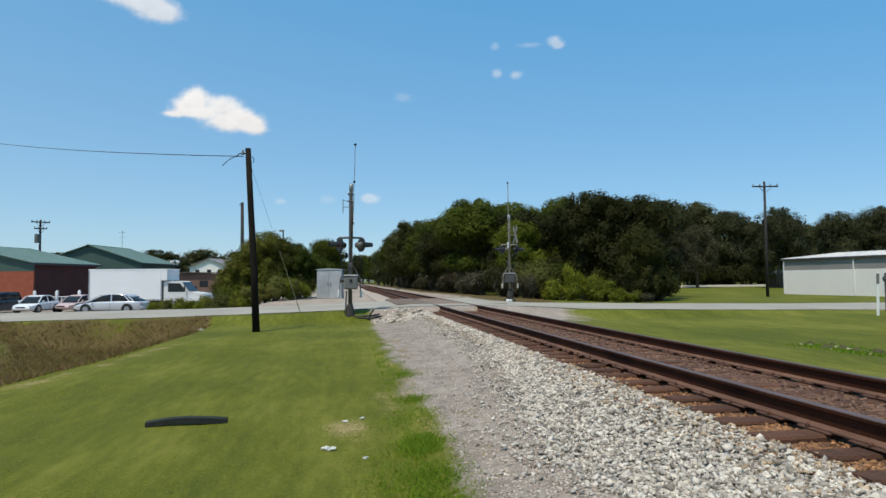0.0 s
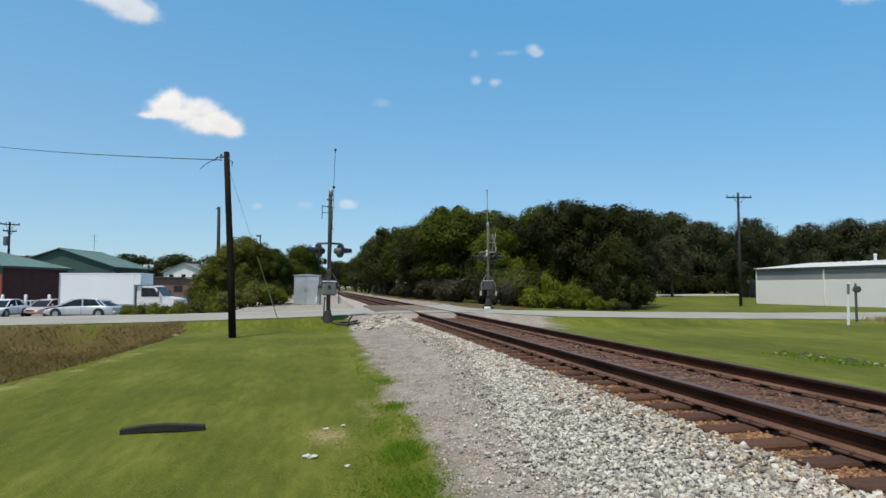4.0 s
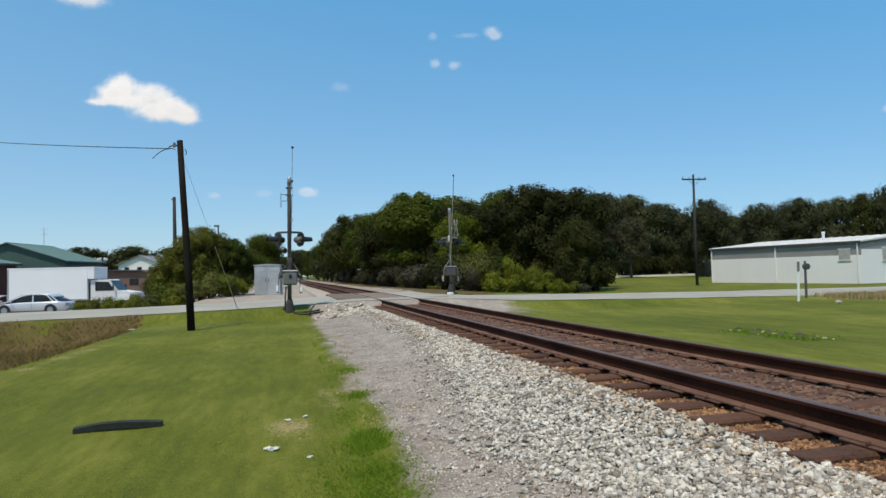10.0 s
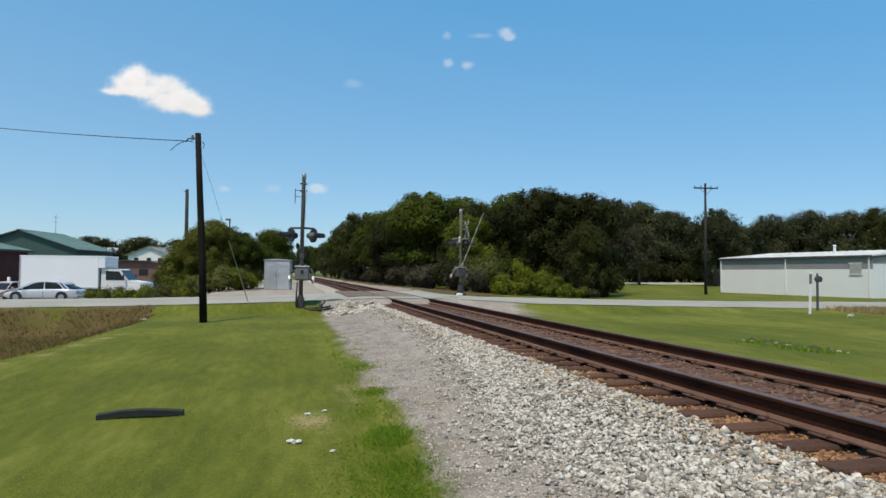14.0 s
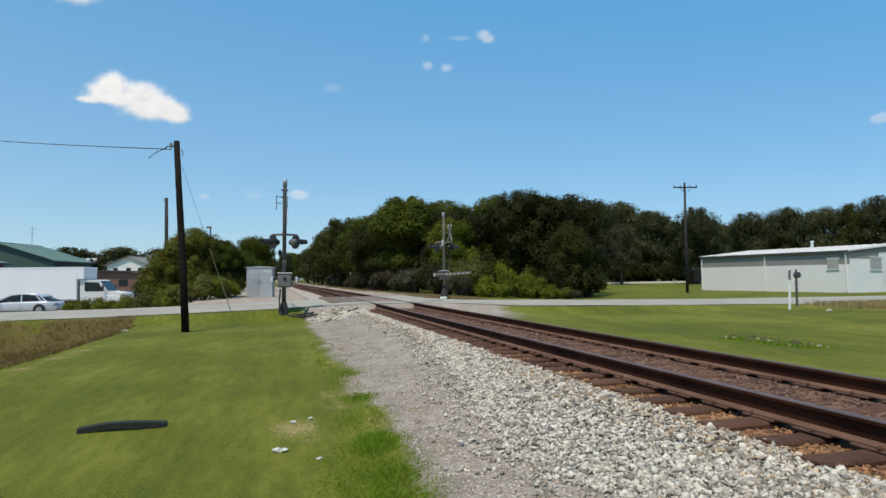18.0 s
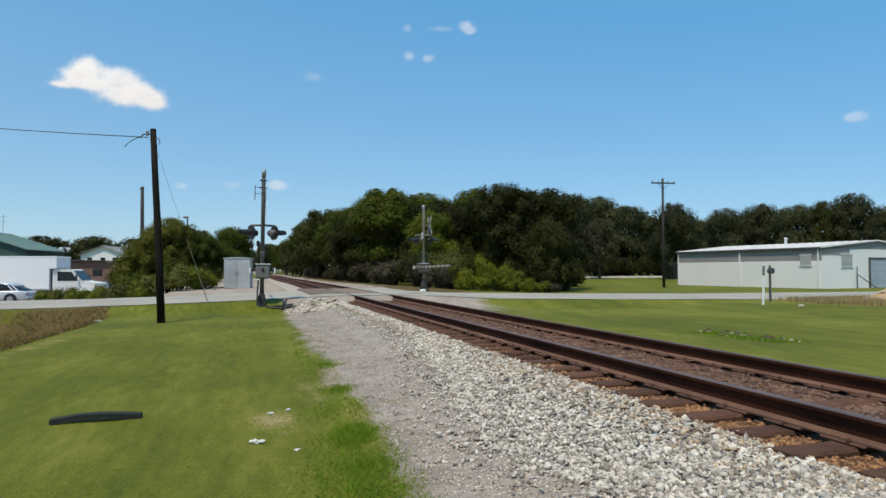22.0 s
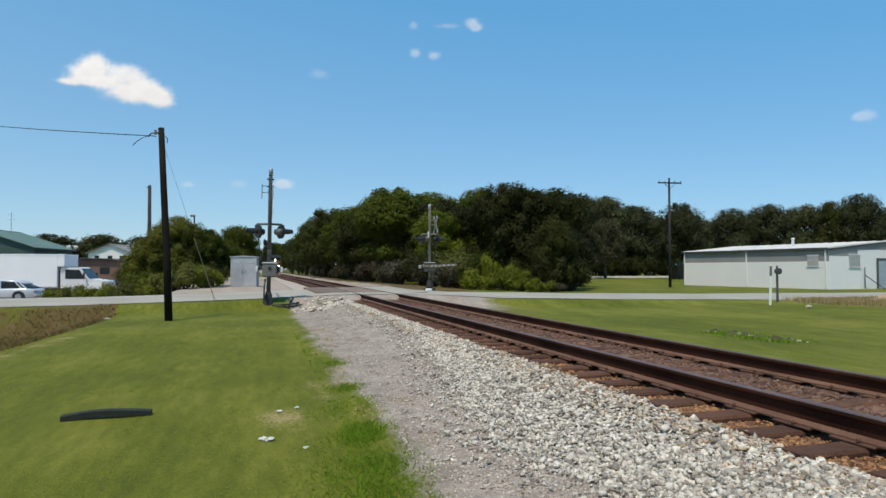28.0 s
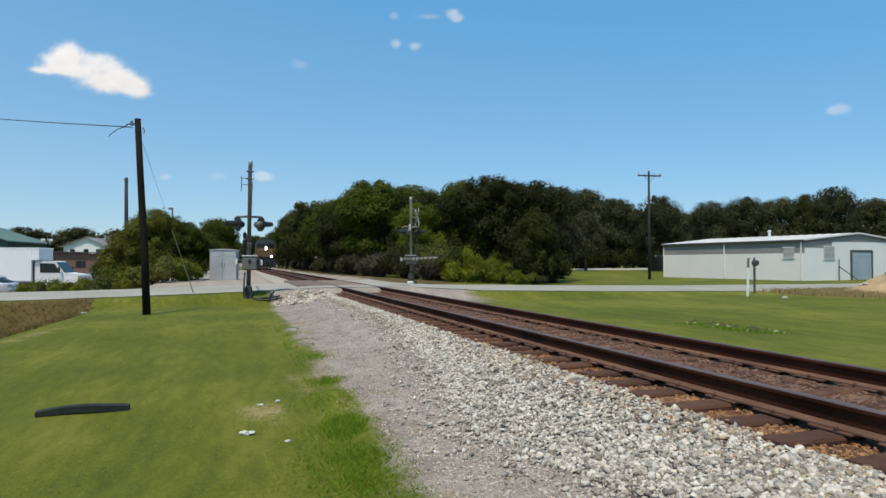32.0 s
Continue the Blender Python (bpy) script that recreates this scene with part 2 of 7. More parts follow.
def ground_material():
    """Lawn, dry weeds, gravel and bare earth, blended by the ground's own cover map."""
    mat = bpy.data.materials.new("ground_cover")
    mat.use_nodes = True
    nt = mat.node_tree
    link = nt.links.new
    p = nt.nodes["Principled BSDF"]
    pos = nt.nodes.new("ShaderNodeNewGeometry").outputs["Position"]

    def noise_at(s, detail=4, rough=0.55, stretch=None):
        n = nt.nodes.new("ShaderNodeTexNoise")
        n.inputs["Scale"].default_value, n.inputs["Detail"].default_value, n.inputs["Roughness"].default_value = s, detail, rough
        if stretch:
            m = nt.nodes.new("ShaderNodeMapping")
            m.inputs["Scale"].default_value = stretch
            m.inputs["Rotation"].default_value = (0, 0, radians(-4))
            link(pos, m.inputs["Vector"])
            link(m.outputs[0], n.inputs["Vector"])
        else:
            link(pos, n.inputs["Vector"])
        return n.outputs["Fac"]

    def ramp(fac, stops):
        r = nt.nodes.new("ShaderNodeValToRGB")
        e = r.color_ramp.elements
        while len(e) < len(stops):
            e.new(0.5)
        for k, (at, col) in enumerate(stops):
            e[k].position, e[k].color = at, (*col, 1)
        link(fac, r.inputs[0])
        return r.outputs[0]

    def math_n(op, a, b):
        n = nt.nodes.new("ShaderNodeMath")
        n.operation = op
        for k, v in enumerate((a, b)):
            if isinstance(v, (int, float)):
                n.inputs[k].default_value = v
            else:
                link(v, n.inputs[k])
        return n.outputs[0]

    def mix(fac, a, b):
        n = nt.nodes.new("ShaderNodeMix")
        n.data_type = "RGBA"
        link(fac, n.inputs[0])
        link(a, n.inputs[6])
        link(b, n.inputs[7])
        return n.outputs[2]

    broad, mid, fine, grit, patch = noise_at(0.22), noise_at(1.3, 5, 0.65), noise_at(26, 3, 0.7), noise_at(55, 3, 0.7), noise_at(5.5, 4, 0.6)
    swath, clump = noise_at(1.6, 4, 0.6, (1.0, 0.15, 1.0)), noise_at(7.0, 4, 0.6, (1.0, 0.22, 1.0))
    mown = noise_at(1.5, 3, 0.55, (1.0, 0.13, 1.0))  # the mower's passes run along the track
    lawn_mix = math_n("ADD", math_n("ADD", math_n("MULTIPLY", broad, 0.5), math_n("MULTIPLY", clump, 0.36)), math_n("ADD", math_n("MULTIPLY", swath, 0.24), math_n("ADD", math_n("MULTIPLY", fine, 0.25), math_n("MULTIPLY", mown, 0.2))))
    lawn = ramp(lawn_mix, ((0.64, LAWN[0]), (0.775, LAWN[1]), (0.93, LAWN[2])))
    weeds = ramp(math_n("ADD", math_n("MULTIPLY", mid, 0.6), math_n("MULTIPLY", fine, 0.5)), ((0.35, WEEDS[0]), (0.56, WEEDS[1]), (0.75, WEEDS[2])))
    gravel = ramp(math_n("ADD", math_n("ADD", math_n("MULTIPLY", mid, 0.4), math_n("MULTIPLY", patch, 0.35)), math_n("MULTIPLY", grit, 0.6)), ((0.47, GRAVEL[0]), (0.67, GRAVEL[1]), (0.88, GRAVEL[2])))
    straw = ramp(math_n("ADD", math_n("MULTIPLY", mid, 0.5), math_n("MULTIPLY", fine, 0.5)), ((0.3, STRAW[0]), (0.75, STRAW[1])))
    cover = nt.nodes.new("ShaderNodeVertexColor")
    cover.layer_name = "cover"
    sep = nt.nodes.new("ShaderNodeSeparateColor")
    link(cover.outputs["Color"], sep.inputs[0])
    jitter = math_n("ADD", math_n("MULTIPLY", math_n("SUBTRACT", mid, 0.5), 0.9), math_n("MULTIPLY", math_n("SUBTRACT", fine, 0.5), 0.8))

    def edge(chan, lo=0.36, hi=0.64):
        s = nt.nodes.new("ShaderNodeMapRange")
        s.interpolation_type = "SMOOTHSTEP"
        s.inputs["From Min"].default_value, s.inputs["From Max"].default_value = lo, hi
        link(math_n("ADD", sep.outputs[chan], jitter), s.inputs["Value"])
        return s.outputs["Result"]

    col = mix(edge(1), lawn, weeds)
    col = mix(edge(2), col, straw)
    bleached = ramp(math_n("ADD", math_n("MULTIPLY", mid, 0.5), math_n("MULTIPLY", grit, 0.5)), ((0.3, YARD[0]), (0.7, YARD[1])))
    gravel = mix(cover.outputs["Alpha"], gravel, bleached)
    col = mix(edge(0, 0.22, 0.78), col, gravel)
    link(col, p.inputs["Base Color"])
    p.inputs["Roughness"].default_value = 0.9
    p.inputs["Specular IOR Level"].default_value = 0.2
    b = nt.nodes.new("ShaderNodeBump")
    b.inputs["Strength"].default_value, b.inputs["Distance"].default_value = 0.6, 0.03
    link(math_n("ADD", fine, math_n("MULTIPLY", grit, 0.5)), b.inputs["Height"])
    link(b.outputs[0], p.inputs["Normal"])
    return mat


LAWN = ((0.074, 0.088, 0.006), (0.119, 0.129, 0.010), (0.21, 0.20, 0.030))
WEEDS = ((0.072, 0.068, 0.015), (0.11, 0.075, 0.026), (0.175, 0.125, 0.05))
GRAVEL = ((0.15, 0.116, 0.088), (0.305, 0.25, 0.202), (0.48, 0.405, 0.335))
YARD = ((0.26, 0.21, 0.165), (0.46, 0.385, 0.315))
STRAW = ((0.22, 0.165, 0.065), (0.42, 0.32, 0.14))
M_GROUND = ground_material()
M_ROAD = material("worn_asphalt", (0.31, 0.28, 0.225), (0.46, 0.415, 0.335), 0.9, scale=0.5, fine=22, bump=0.3, world_size=True)
M_PANEL = material("oily_crossing_surface", (0.12, 0.08, 0.055), (0.26, 0.185, 0.13), 0.9, scale=0.8, fine=30, bump=0.3, world_size=True)
M_STONE = material("limestone_ballast", (0.20, 0.168, 0.134), (0.735, 0.66, 0.555), 0.92, scale=9, fine=60, bump=0.4, spread=0.3, island=True)
M_TANSTONE = material("rust_tinted_ballast", (0.22, 0.15, 0.085), (0.62, 0.47, 0.31), 0.92, scale=9, fine=60, bump=0.4, spread=0.3, island=True)
M_PATHSTONE = material("trodden_path_stone", (0.26, 0.21, 0.168), (0.60, 0.515, 0.43), 0.95, scale=9, fine=60, bump=0.4, spread=0.3, island=True)
M_RUSTSTONE = material("rust_stained_ballast", (0.10, 0.042, 0.016), (0.44, 0.225, 0.10), 0.95, scale=4, fine=50, bump=0.4, spread=0.3, island=True)
M_INNERSTONE = material("grimy_inner_ballast", (0.065, 0.031, 0.021), (0.25, 0.145, 0.10), 0.95, scale=4, fine=50, bump=0.4, spread=0.3, island=True)
M_BED = material("track_bed", (0.08, 0.037, 0.018), (0.26, 0.14, 0.075), 0.95, scale=2.5, fine=45, bump=0.7, world_size=True)
# sheet under the loose stones; shadow in their gaps is put into its dark colour
M_GAPSHADE = material("ballast_shoulder", (0.05, 0.041, 0.033), (0.20, 0.168, 0.136), 0.95, scale=6, fine=30, bump=1.0, world_size=True)
M_FINES = material("trodden_gravel_fines", (0.165, 0.13, 0.102), (0.375, 0.315, 0.258), 0.95, scale=2, fine=40, bump=0.8, world_size=True)
M_YARD = material("pale_yard_gravel", (0.27, 0.225, 0.18), (0.47, 0.40, 0.33), 0.95, scale=2, fine=30, bump=0.5, world_size=True)
# rust, darkened further for the shade on the web below the head
M_RAIL = material("rusted_rail_steel", (0.018, 0.006, 0.0035), (0.085, 0.029, 0.014), 0.88, 0.0, scale=1.5, fine=60, bump=0.15)
M_RAILTOP = material("worn_rail_head", (0.07, 0.046, 0.04), (0.15, 0.105, 0.095), 0.6, 0.2, scale=1.5, fine=60, bump=0.05)
M_RAIL.node_tree.nodes["Principled BSDF"].inputs["Specular IOR Level"].default_value = 0.12
M_RAILFOOT = material("rusty_rail_foot", (0.10, 0.046, 0.028), (0.24, 0.13, 0.082), 0.85, 0.1, scale=2, fine=60, bump=0.2)
M_TIE = material("weathered_tie_wood", (0.045, 0.017, 0.008), (0.145, 0.062, 0.030), 0.92, scale=6, fine=45, bump=0.8)
M_PLATE = material("rusty_tie_plate", (0.09, 0.04, 0.025), (0.22, 0.11, 0.07), 0.8, 0.3, scale=5, fine=60)
M_POLE = material("creosoted_pole_wood", (0.006, 0.005, 0.004), (0.02, 0.016, 0.012), 0.85, scale=1.2, fine=25, bump=0.5)
M_POLE.node_tree.nodes["Principled BSDF"].inputs["Specular IOR Level"].default_value = 0.1
M_GREYPOLE = material("grey_pole_wood", (0.02, 0.018, 0.017), (0.05, 0.044, 0.04), 0.9, scale=1.2, fine=25, bump=0.4)
M_WIRE = material("dark_cable", (0.02, 0.02, 0.02), (0.05, 0.05, 0.05), 0.6, bump=0)
M_ALU = material("dull_aluminium", (0.30, 0.31, 0.32), (0.46, 0.47, 0.48), 0.5, 0.5, scale=2, fine=30, bump=0.05)
M_DARKALU = material("weathered_mast_metal", (0.06, 0.056, 0.052), (0.135, 0.127, 0.12), 0.6, 0.3, scale=2, fine=30, bump=0.05)
M_BLACK = material("black_painted_metal", (0.008, 0.008, 0.008), (0.025, 0.025, 0.025), 0.5, bump=0.05)
M_GALV = material("grey_painted_case", (0.12, 0.115, 0.105), (0.20, 0.19, 0.178), 0.6, 0.1, scale=2, fine=20, bump=0.05)
M_CASE = material("silver_cabinet_metal", (0.33, 0.34, 0.345), (0.50, 0.51, 0.515), 0.55, 0.25, scale=1.2, fine=12, bump=0.05)
M_WHITE = material("white_paint", (0.66, 0.66, 0.64), (0.80, 0.80, 0.78), 0.5, scale=1.0, fine=14, bump=0.05)
M_BOX = material("bright_white_panel", (0.80, 0.80, 0.80), (0.86, 0.86, 0.86), 0.4, scale=0.6, fine=8, bump=0.02)
M_RED = material("faded_red_band", (0.40, 0.16, 0.13), (0.5, 0.24, 0.2), 0.45, bump=0.03)
M_FADED = material("faded_band_sheeting", (0.13, 0.08, 0.055), (0.21, 0.13, 0.095), 0.5, bump=0.03)
M_ARMWHITE = material("dulled_white_sheeting", (0.36, 0.35, 0.30), (0.48, 0.46, 0.40), 0.6, bump=0.03)
M_SOIL = material("dark_soil", (0.05, 0.042, 0.016), (0.10, 0.086, 0.034), 0.95, scale=3, fine=30, bump=0.8)
M_PALEMAST = material("pale_mast_metal", (0.16, 0.142, 0.10), (0.25, 0.22, 0.16), 0.7, 0.0, scale=2, fine=30, bump=0.05)
M_ROCK = material("tan_rubble", (0.30, 0.245, 0.175), (0.60, 0.52, 0.40), 0.92, scale=5, fine=30, bump=0.5, spread=0.3)
M_SHUTTER = material("pale_window_shutter", (0.40, 0.385, 0.36), (0.52, 0.50, 0.47), 0.6, bump=0.03)
M_LENS = material("dark_red_lens", (0.12, 0.008, 0.008), (0.2, 0.015, 0.012), 0.2, bump=0)
M_CONC = material("stained_concrete", (0.30, 0.27, 0.23), (0.50, 0.455, 0.39), 0.9, scale=2, fine=25, bump=0.3)
M_YELLOW = material("faded_yellow_guard", (0.22, 0.20, 0.11), (0.32, 0.29, 0.17), 0.6, bump=0.05)
M_SIDING = material("white_metal_siding", (0.81, 0.785, 0.75), (0.87, 0.845, 0.81), 0.65, scale=0.4, fine=9, bump=0.03)
M_GREYSIDE = material("grey_metal_siding", (0.23, 0.22, 0.21), (0.31, 0.295, 0.285), 0.65, scale=0.4, fine=9, bump=0.03)
M_ROOFWHITE = material("pale_metal_roof", (0.70, 0.66, 0.61), (0.80, 0.76, 0.71), 0.6, 0.0, scale=0.5, fine=8, bump=0.03)
M_TRIM = material("dark_trim", (0.05, 0.05, 0.05), (0.09, 0.09, 0.09), 0.6, bump=0.03)
M_GREENROOF = material("green_metal_roof", (0.13, 0.20, 0.155), (0.20, 0.28, 0.225), 0.45, 0.1, scale=0.5, fine=8, bump=0.03)
M_GREENWALL = material("dark_green_siding", (0.035, 0.075, 0.06), (0.06, 0.11, 0.085), 0.6, scale=0.5, fine=8, bump=0.03)
M_ORANGE = material("orange_brown_brick", (0.24, 0.058, 0.027), (0.35, 0.10, 0.048), 0.85, scale=1.5, fine=20, bump=0.2)
# red side wall, with the shade under the eave put into its colour
M_SHADEDRED = material("dark_red_siding", (0.05, 0.012, 0.01), (0.09, 0.022, 0.018), 0.75, scale=1.0, fine=12, bump=0.1)
M_BROWN = material("brown_siding", (0.12, 0.07, 0.05), (0.2, 0.12, 0.09), 0.8, scale=1.0, fine=12, bump=0.1)
M_DOORBLUE = material("blue_grey_roller_door", (0.34, 0.39, 0.44), (0.45, 0.50, 0.55), 0.5, scale=1, fine=14, bump=0.03)
M_GLASS = material("dark_window_glass", (0.012, 0.015, 0.018), (0.03, 0.036, 0.04), 0.12, bump=0)
M_GLASS.node_tree.nodes["Principled BSDF"].inputs["Specular IOR Level"].default_value = 0.28
M_TYRE = material("tyre_rubber", (0.012, 0.012, 0.012), (0.03, 0.03, 0.03), 0.85, bump=0.1)
M_RIM = material("alloy_rim", (0.35, 0.35, 0.36), (0.5, 0.5, 0.5), 0.35, 0.8, bump=0)
M_CARWHITE = material("white_car_paint", (0.72, 0.73, 0.74), (0.80, 0.81, 0.82), 0.22, 0.0, bump=0)
M_CARSILVER = material("silver_car_paint", (0.55, 0.57, 0.60), (0.66, 0.68, 0.71), 0.25, 0.3, bump=0)
M_CARRED = material("faded_red_car_paint", (0.54, 0.40, 0.38), (0.64, 0.49, 0.47), 0.3, 0.1, bump=0)
M_CARDARK = material("dark_blue_car_paint", (0.025, 0.035, 0.05), (0.045, 0.06, 0.08), 0.2, 0.2, bump=0)
M_LAMPGLASS = material("clear_lamp_glass", (0.5, 0.5, 0.48), (0.65, 0.65, 0.62), 0.15, bump=0)
M_BARK = material("tree_bark", (0.045, 0.035, 0.028), (0.14, 0.115, 0.095), 0.95, scale=3, fine=30, bump=0.6)
M_LEAF = leaf_material("broadleaf", (0.018, 0.026, 0.004), (0.112, 0.135, 0.014), 0.3)
# darker leaf: deep crown shade is put into its colour
M_LEAFDARK = leaf_material("dark_broadleaf", (0.013, 0.015, 0.004), (0.070, 0.074, 0.015), 0.25)
# greyer leaf: the haze over the distant woods is put into its colour
M_LEAFHAZE = leaf_material("dull_distant_leaf", (0.026, 0.029, 0.013), (0.092, 0.096, 0.036), 0.25)
M_LEAFGREY = leaf_material("grey_green_leaf", (0.030, 0.029, 0.014), (0.090, 0.084, 0.040), 0.25)
M_LEAFLIGHT = leaf_material("light_shrub_leaf", (0.068, 0.085, 0.009), (0.235, 0.25, 0.024))
# brighter leaf: sun on a crown is put into its colour
M_LEAFMID = leaf_material("sunlit_leaf", (0.045, 0.062, 0.006), (0.17, 0.195, 0.017), 0.3)
M_OLIVELEAF = leaf_material("olive_tree_leaf", (0.035, 0.040, 0.007), (0.155, 0.155, 0.022), 0.3)
M_OLIVE = leaf_material("olive_shrub_leaf", (0.06, 0.066, 0.015), (0.18, 0.18, 0.045), 0.35)
M_DRYLEAF = leaf_material("dry_grey_brush", (0.038, 0.033, 0.019), (0.105, 0.092, 0.055), 0.2)
M_GRASS = leaf_material("grass_blade", (0.145, 0.17, 0.014), (0.29, 0.29, 0.045), 0.45)
M_TUFT = leaf_material("lush_tuft_blade", (0.13, 0.21, 0.012), (0.24, 0.34, 0.03), 0.5)
M_WEED = leaf_material("dry_weed_stalk", (0.105, 0.07, 0.026), (0.27, 0.178, 0.07), 0.4)
M_STRAW = leaf_material("tan_straw", (0.32, 0.235, 0.10), (0.50, 0.385, 0.18), 0.35)
M_DIRT = material("orange_dirt", (0.36, 0.235, 0.115), (0.60, 0.44, 0.25), 0.95, scale=1.2, fine=9, bump=1.0)
M_LITTER = material("white_litter", (0.52, 0.50, 0.43), (0.70, 0.68, 0.60), 0.7, scale=8, fine=60, bump=0.2)
M_RUBBER = material("black_tyre_tread", (0.008, 0.009, 0.007), (0.03, 0.034, 0.024), 0.8, scale=6, fine=50, bump=0.5)
M_LOCOORANGE = material("orange_yellow_loco_paint", (0.075, 0.043, 0.012), (0.125, 0.07, 0.02), 0.65, scale=1, fine=10, bump=0.03)
M_LOCODARK = material("dark_green_loco_paint", (0.035, 0.045, 0.04), (0.06, 0.075, 0.065), 0.5, scale=1, fine=10, bump=0.03)
M_HEADLIGHT = glow("lit_headlight", (1.0, 0.93, 0.78), 9.0)


# ---- the lie of the land ----
RAIL_X, GAUGE, RAIL_TOP = 3.905, 1.505, 0.59
TRACK_X = RAIL_X + GAUGE / 2
ROAD_NEAR, ROAD_FAR = 25.6, 33.6
ROAD_Z = ((-400, 0.0), (-40, 0.1), (-15, 0.18), (-7, 0.26), (-2, 0.38), (2, 0.51), (3, 0.57), (6.4, 0.57), (10, 0.36), (17, 0.23), (25, 0.12), (60, 0.0), (500, 0.0))


def road_z(x):
    return lerp_table(ROAD_Z, x)


def lawn_edge(y):
    """Where the lawn ends and the bank falls into the ditch."""
    return lerp_table(((0, -7.2), (8, -5.45), (11, -4.9), (14, -4.5), (18, -4.3), (30, -4.25)), y)


def land(x, y):
    """The height of the bare ground."""
    z = 0.0
    # lawn falls off into the ditch beside it
    edge = lawn_edge(y)
    d = smooth(edge + 0.2, edge - 2.8, x) * (1 - smooth(edge - 4.5, edge - 8.5, x))
    z -= 0.75 * d * smooth(-30, -5, y)
    z -= 0.15 * smooth(edge - 4, edge - 9, x) * (1 - smooth(24, 27, y))
    # rise to the track on both sides
    z += 0.12 * smooth(0.6, 2.2, x) * (1 - smooth(8, 12, x))
    z += 0.05 * smooth(9, 30, x)
    # lawn rises towards the road near the crossing
    near_x = 1 - smooth(5, 16, abs(x - 3))
    z += 0.16 * smooth(26, 30, y) * (1 - smooth(40, 70, y)) * near_x
    # the lot behind the road lies lower
    lot = smooth(-4, -12, x)
    z += lot * lerp_table(((34, 0.0), (40, -0.15), (46, -0.42), (52, -0.72), (60, -0.85), (75, -0.75), (120, 0.6), (240, 0.4)), y) * smooth(33, 35, y)
    z += 0.3 * smooth(34, 40, y) * (1 - smooth(-2.5, -9, x) if x < 0 else 1) * (1 - smooth(9, 22, x)) * (1 - smooth(200, 400, y))
    # the field round the warehouse lies a little lower
    z -= 0.25 * smooth(28, 38, x) * smooth(35, 42, y) * (1 - smooth(72, 95, y))
    # the road carries its shoulders
    if y < 60:
        k = smooth(ROAD_NEAR - 1.5, ROAD_NEAR - 0.1, y) * (1 - smooth(ROAD_FAR + 0.2, ROAD_FAR + 2.2, y))
        z = z * (1 - k) + (road_z(x) - 0.02) * k
    # the track lies open beyond the road
    if y > 33.6:
        k = smooth(1.6, 2.6, x) * (1 - smooth(6.6, 7.8, x)) * smooth(33.6, 36, y)
        z = z * (1 - k) + min(z, 0.12) * k
    # trodden hummocks of the gravel path
    if -2 < y < 27 and 0.9 < x < 2.6:
        z += (0.028 * noise.noise((x * 2.6, y * 1.5, 8)) + 0.014 * noise.noise((x * 6.1, y * 4.3, 2))) * smooth(0.95, 1.3, x) * (1 - smooth(2.0, 2.5, x))
    z += 0.02 * noise.noise((x * 0.35, y * 0.35, 0)) * (1 - smooth(1.0, 1.6, x) * (1 - smooth(8.5, 9.5, x)))
    return z


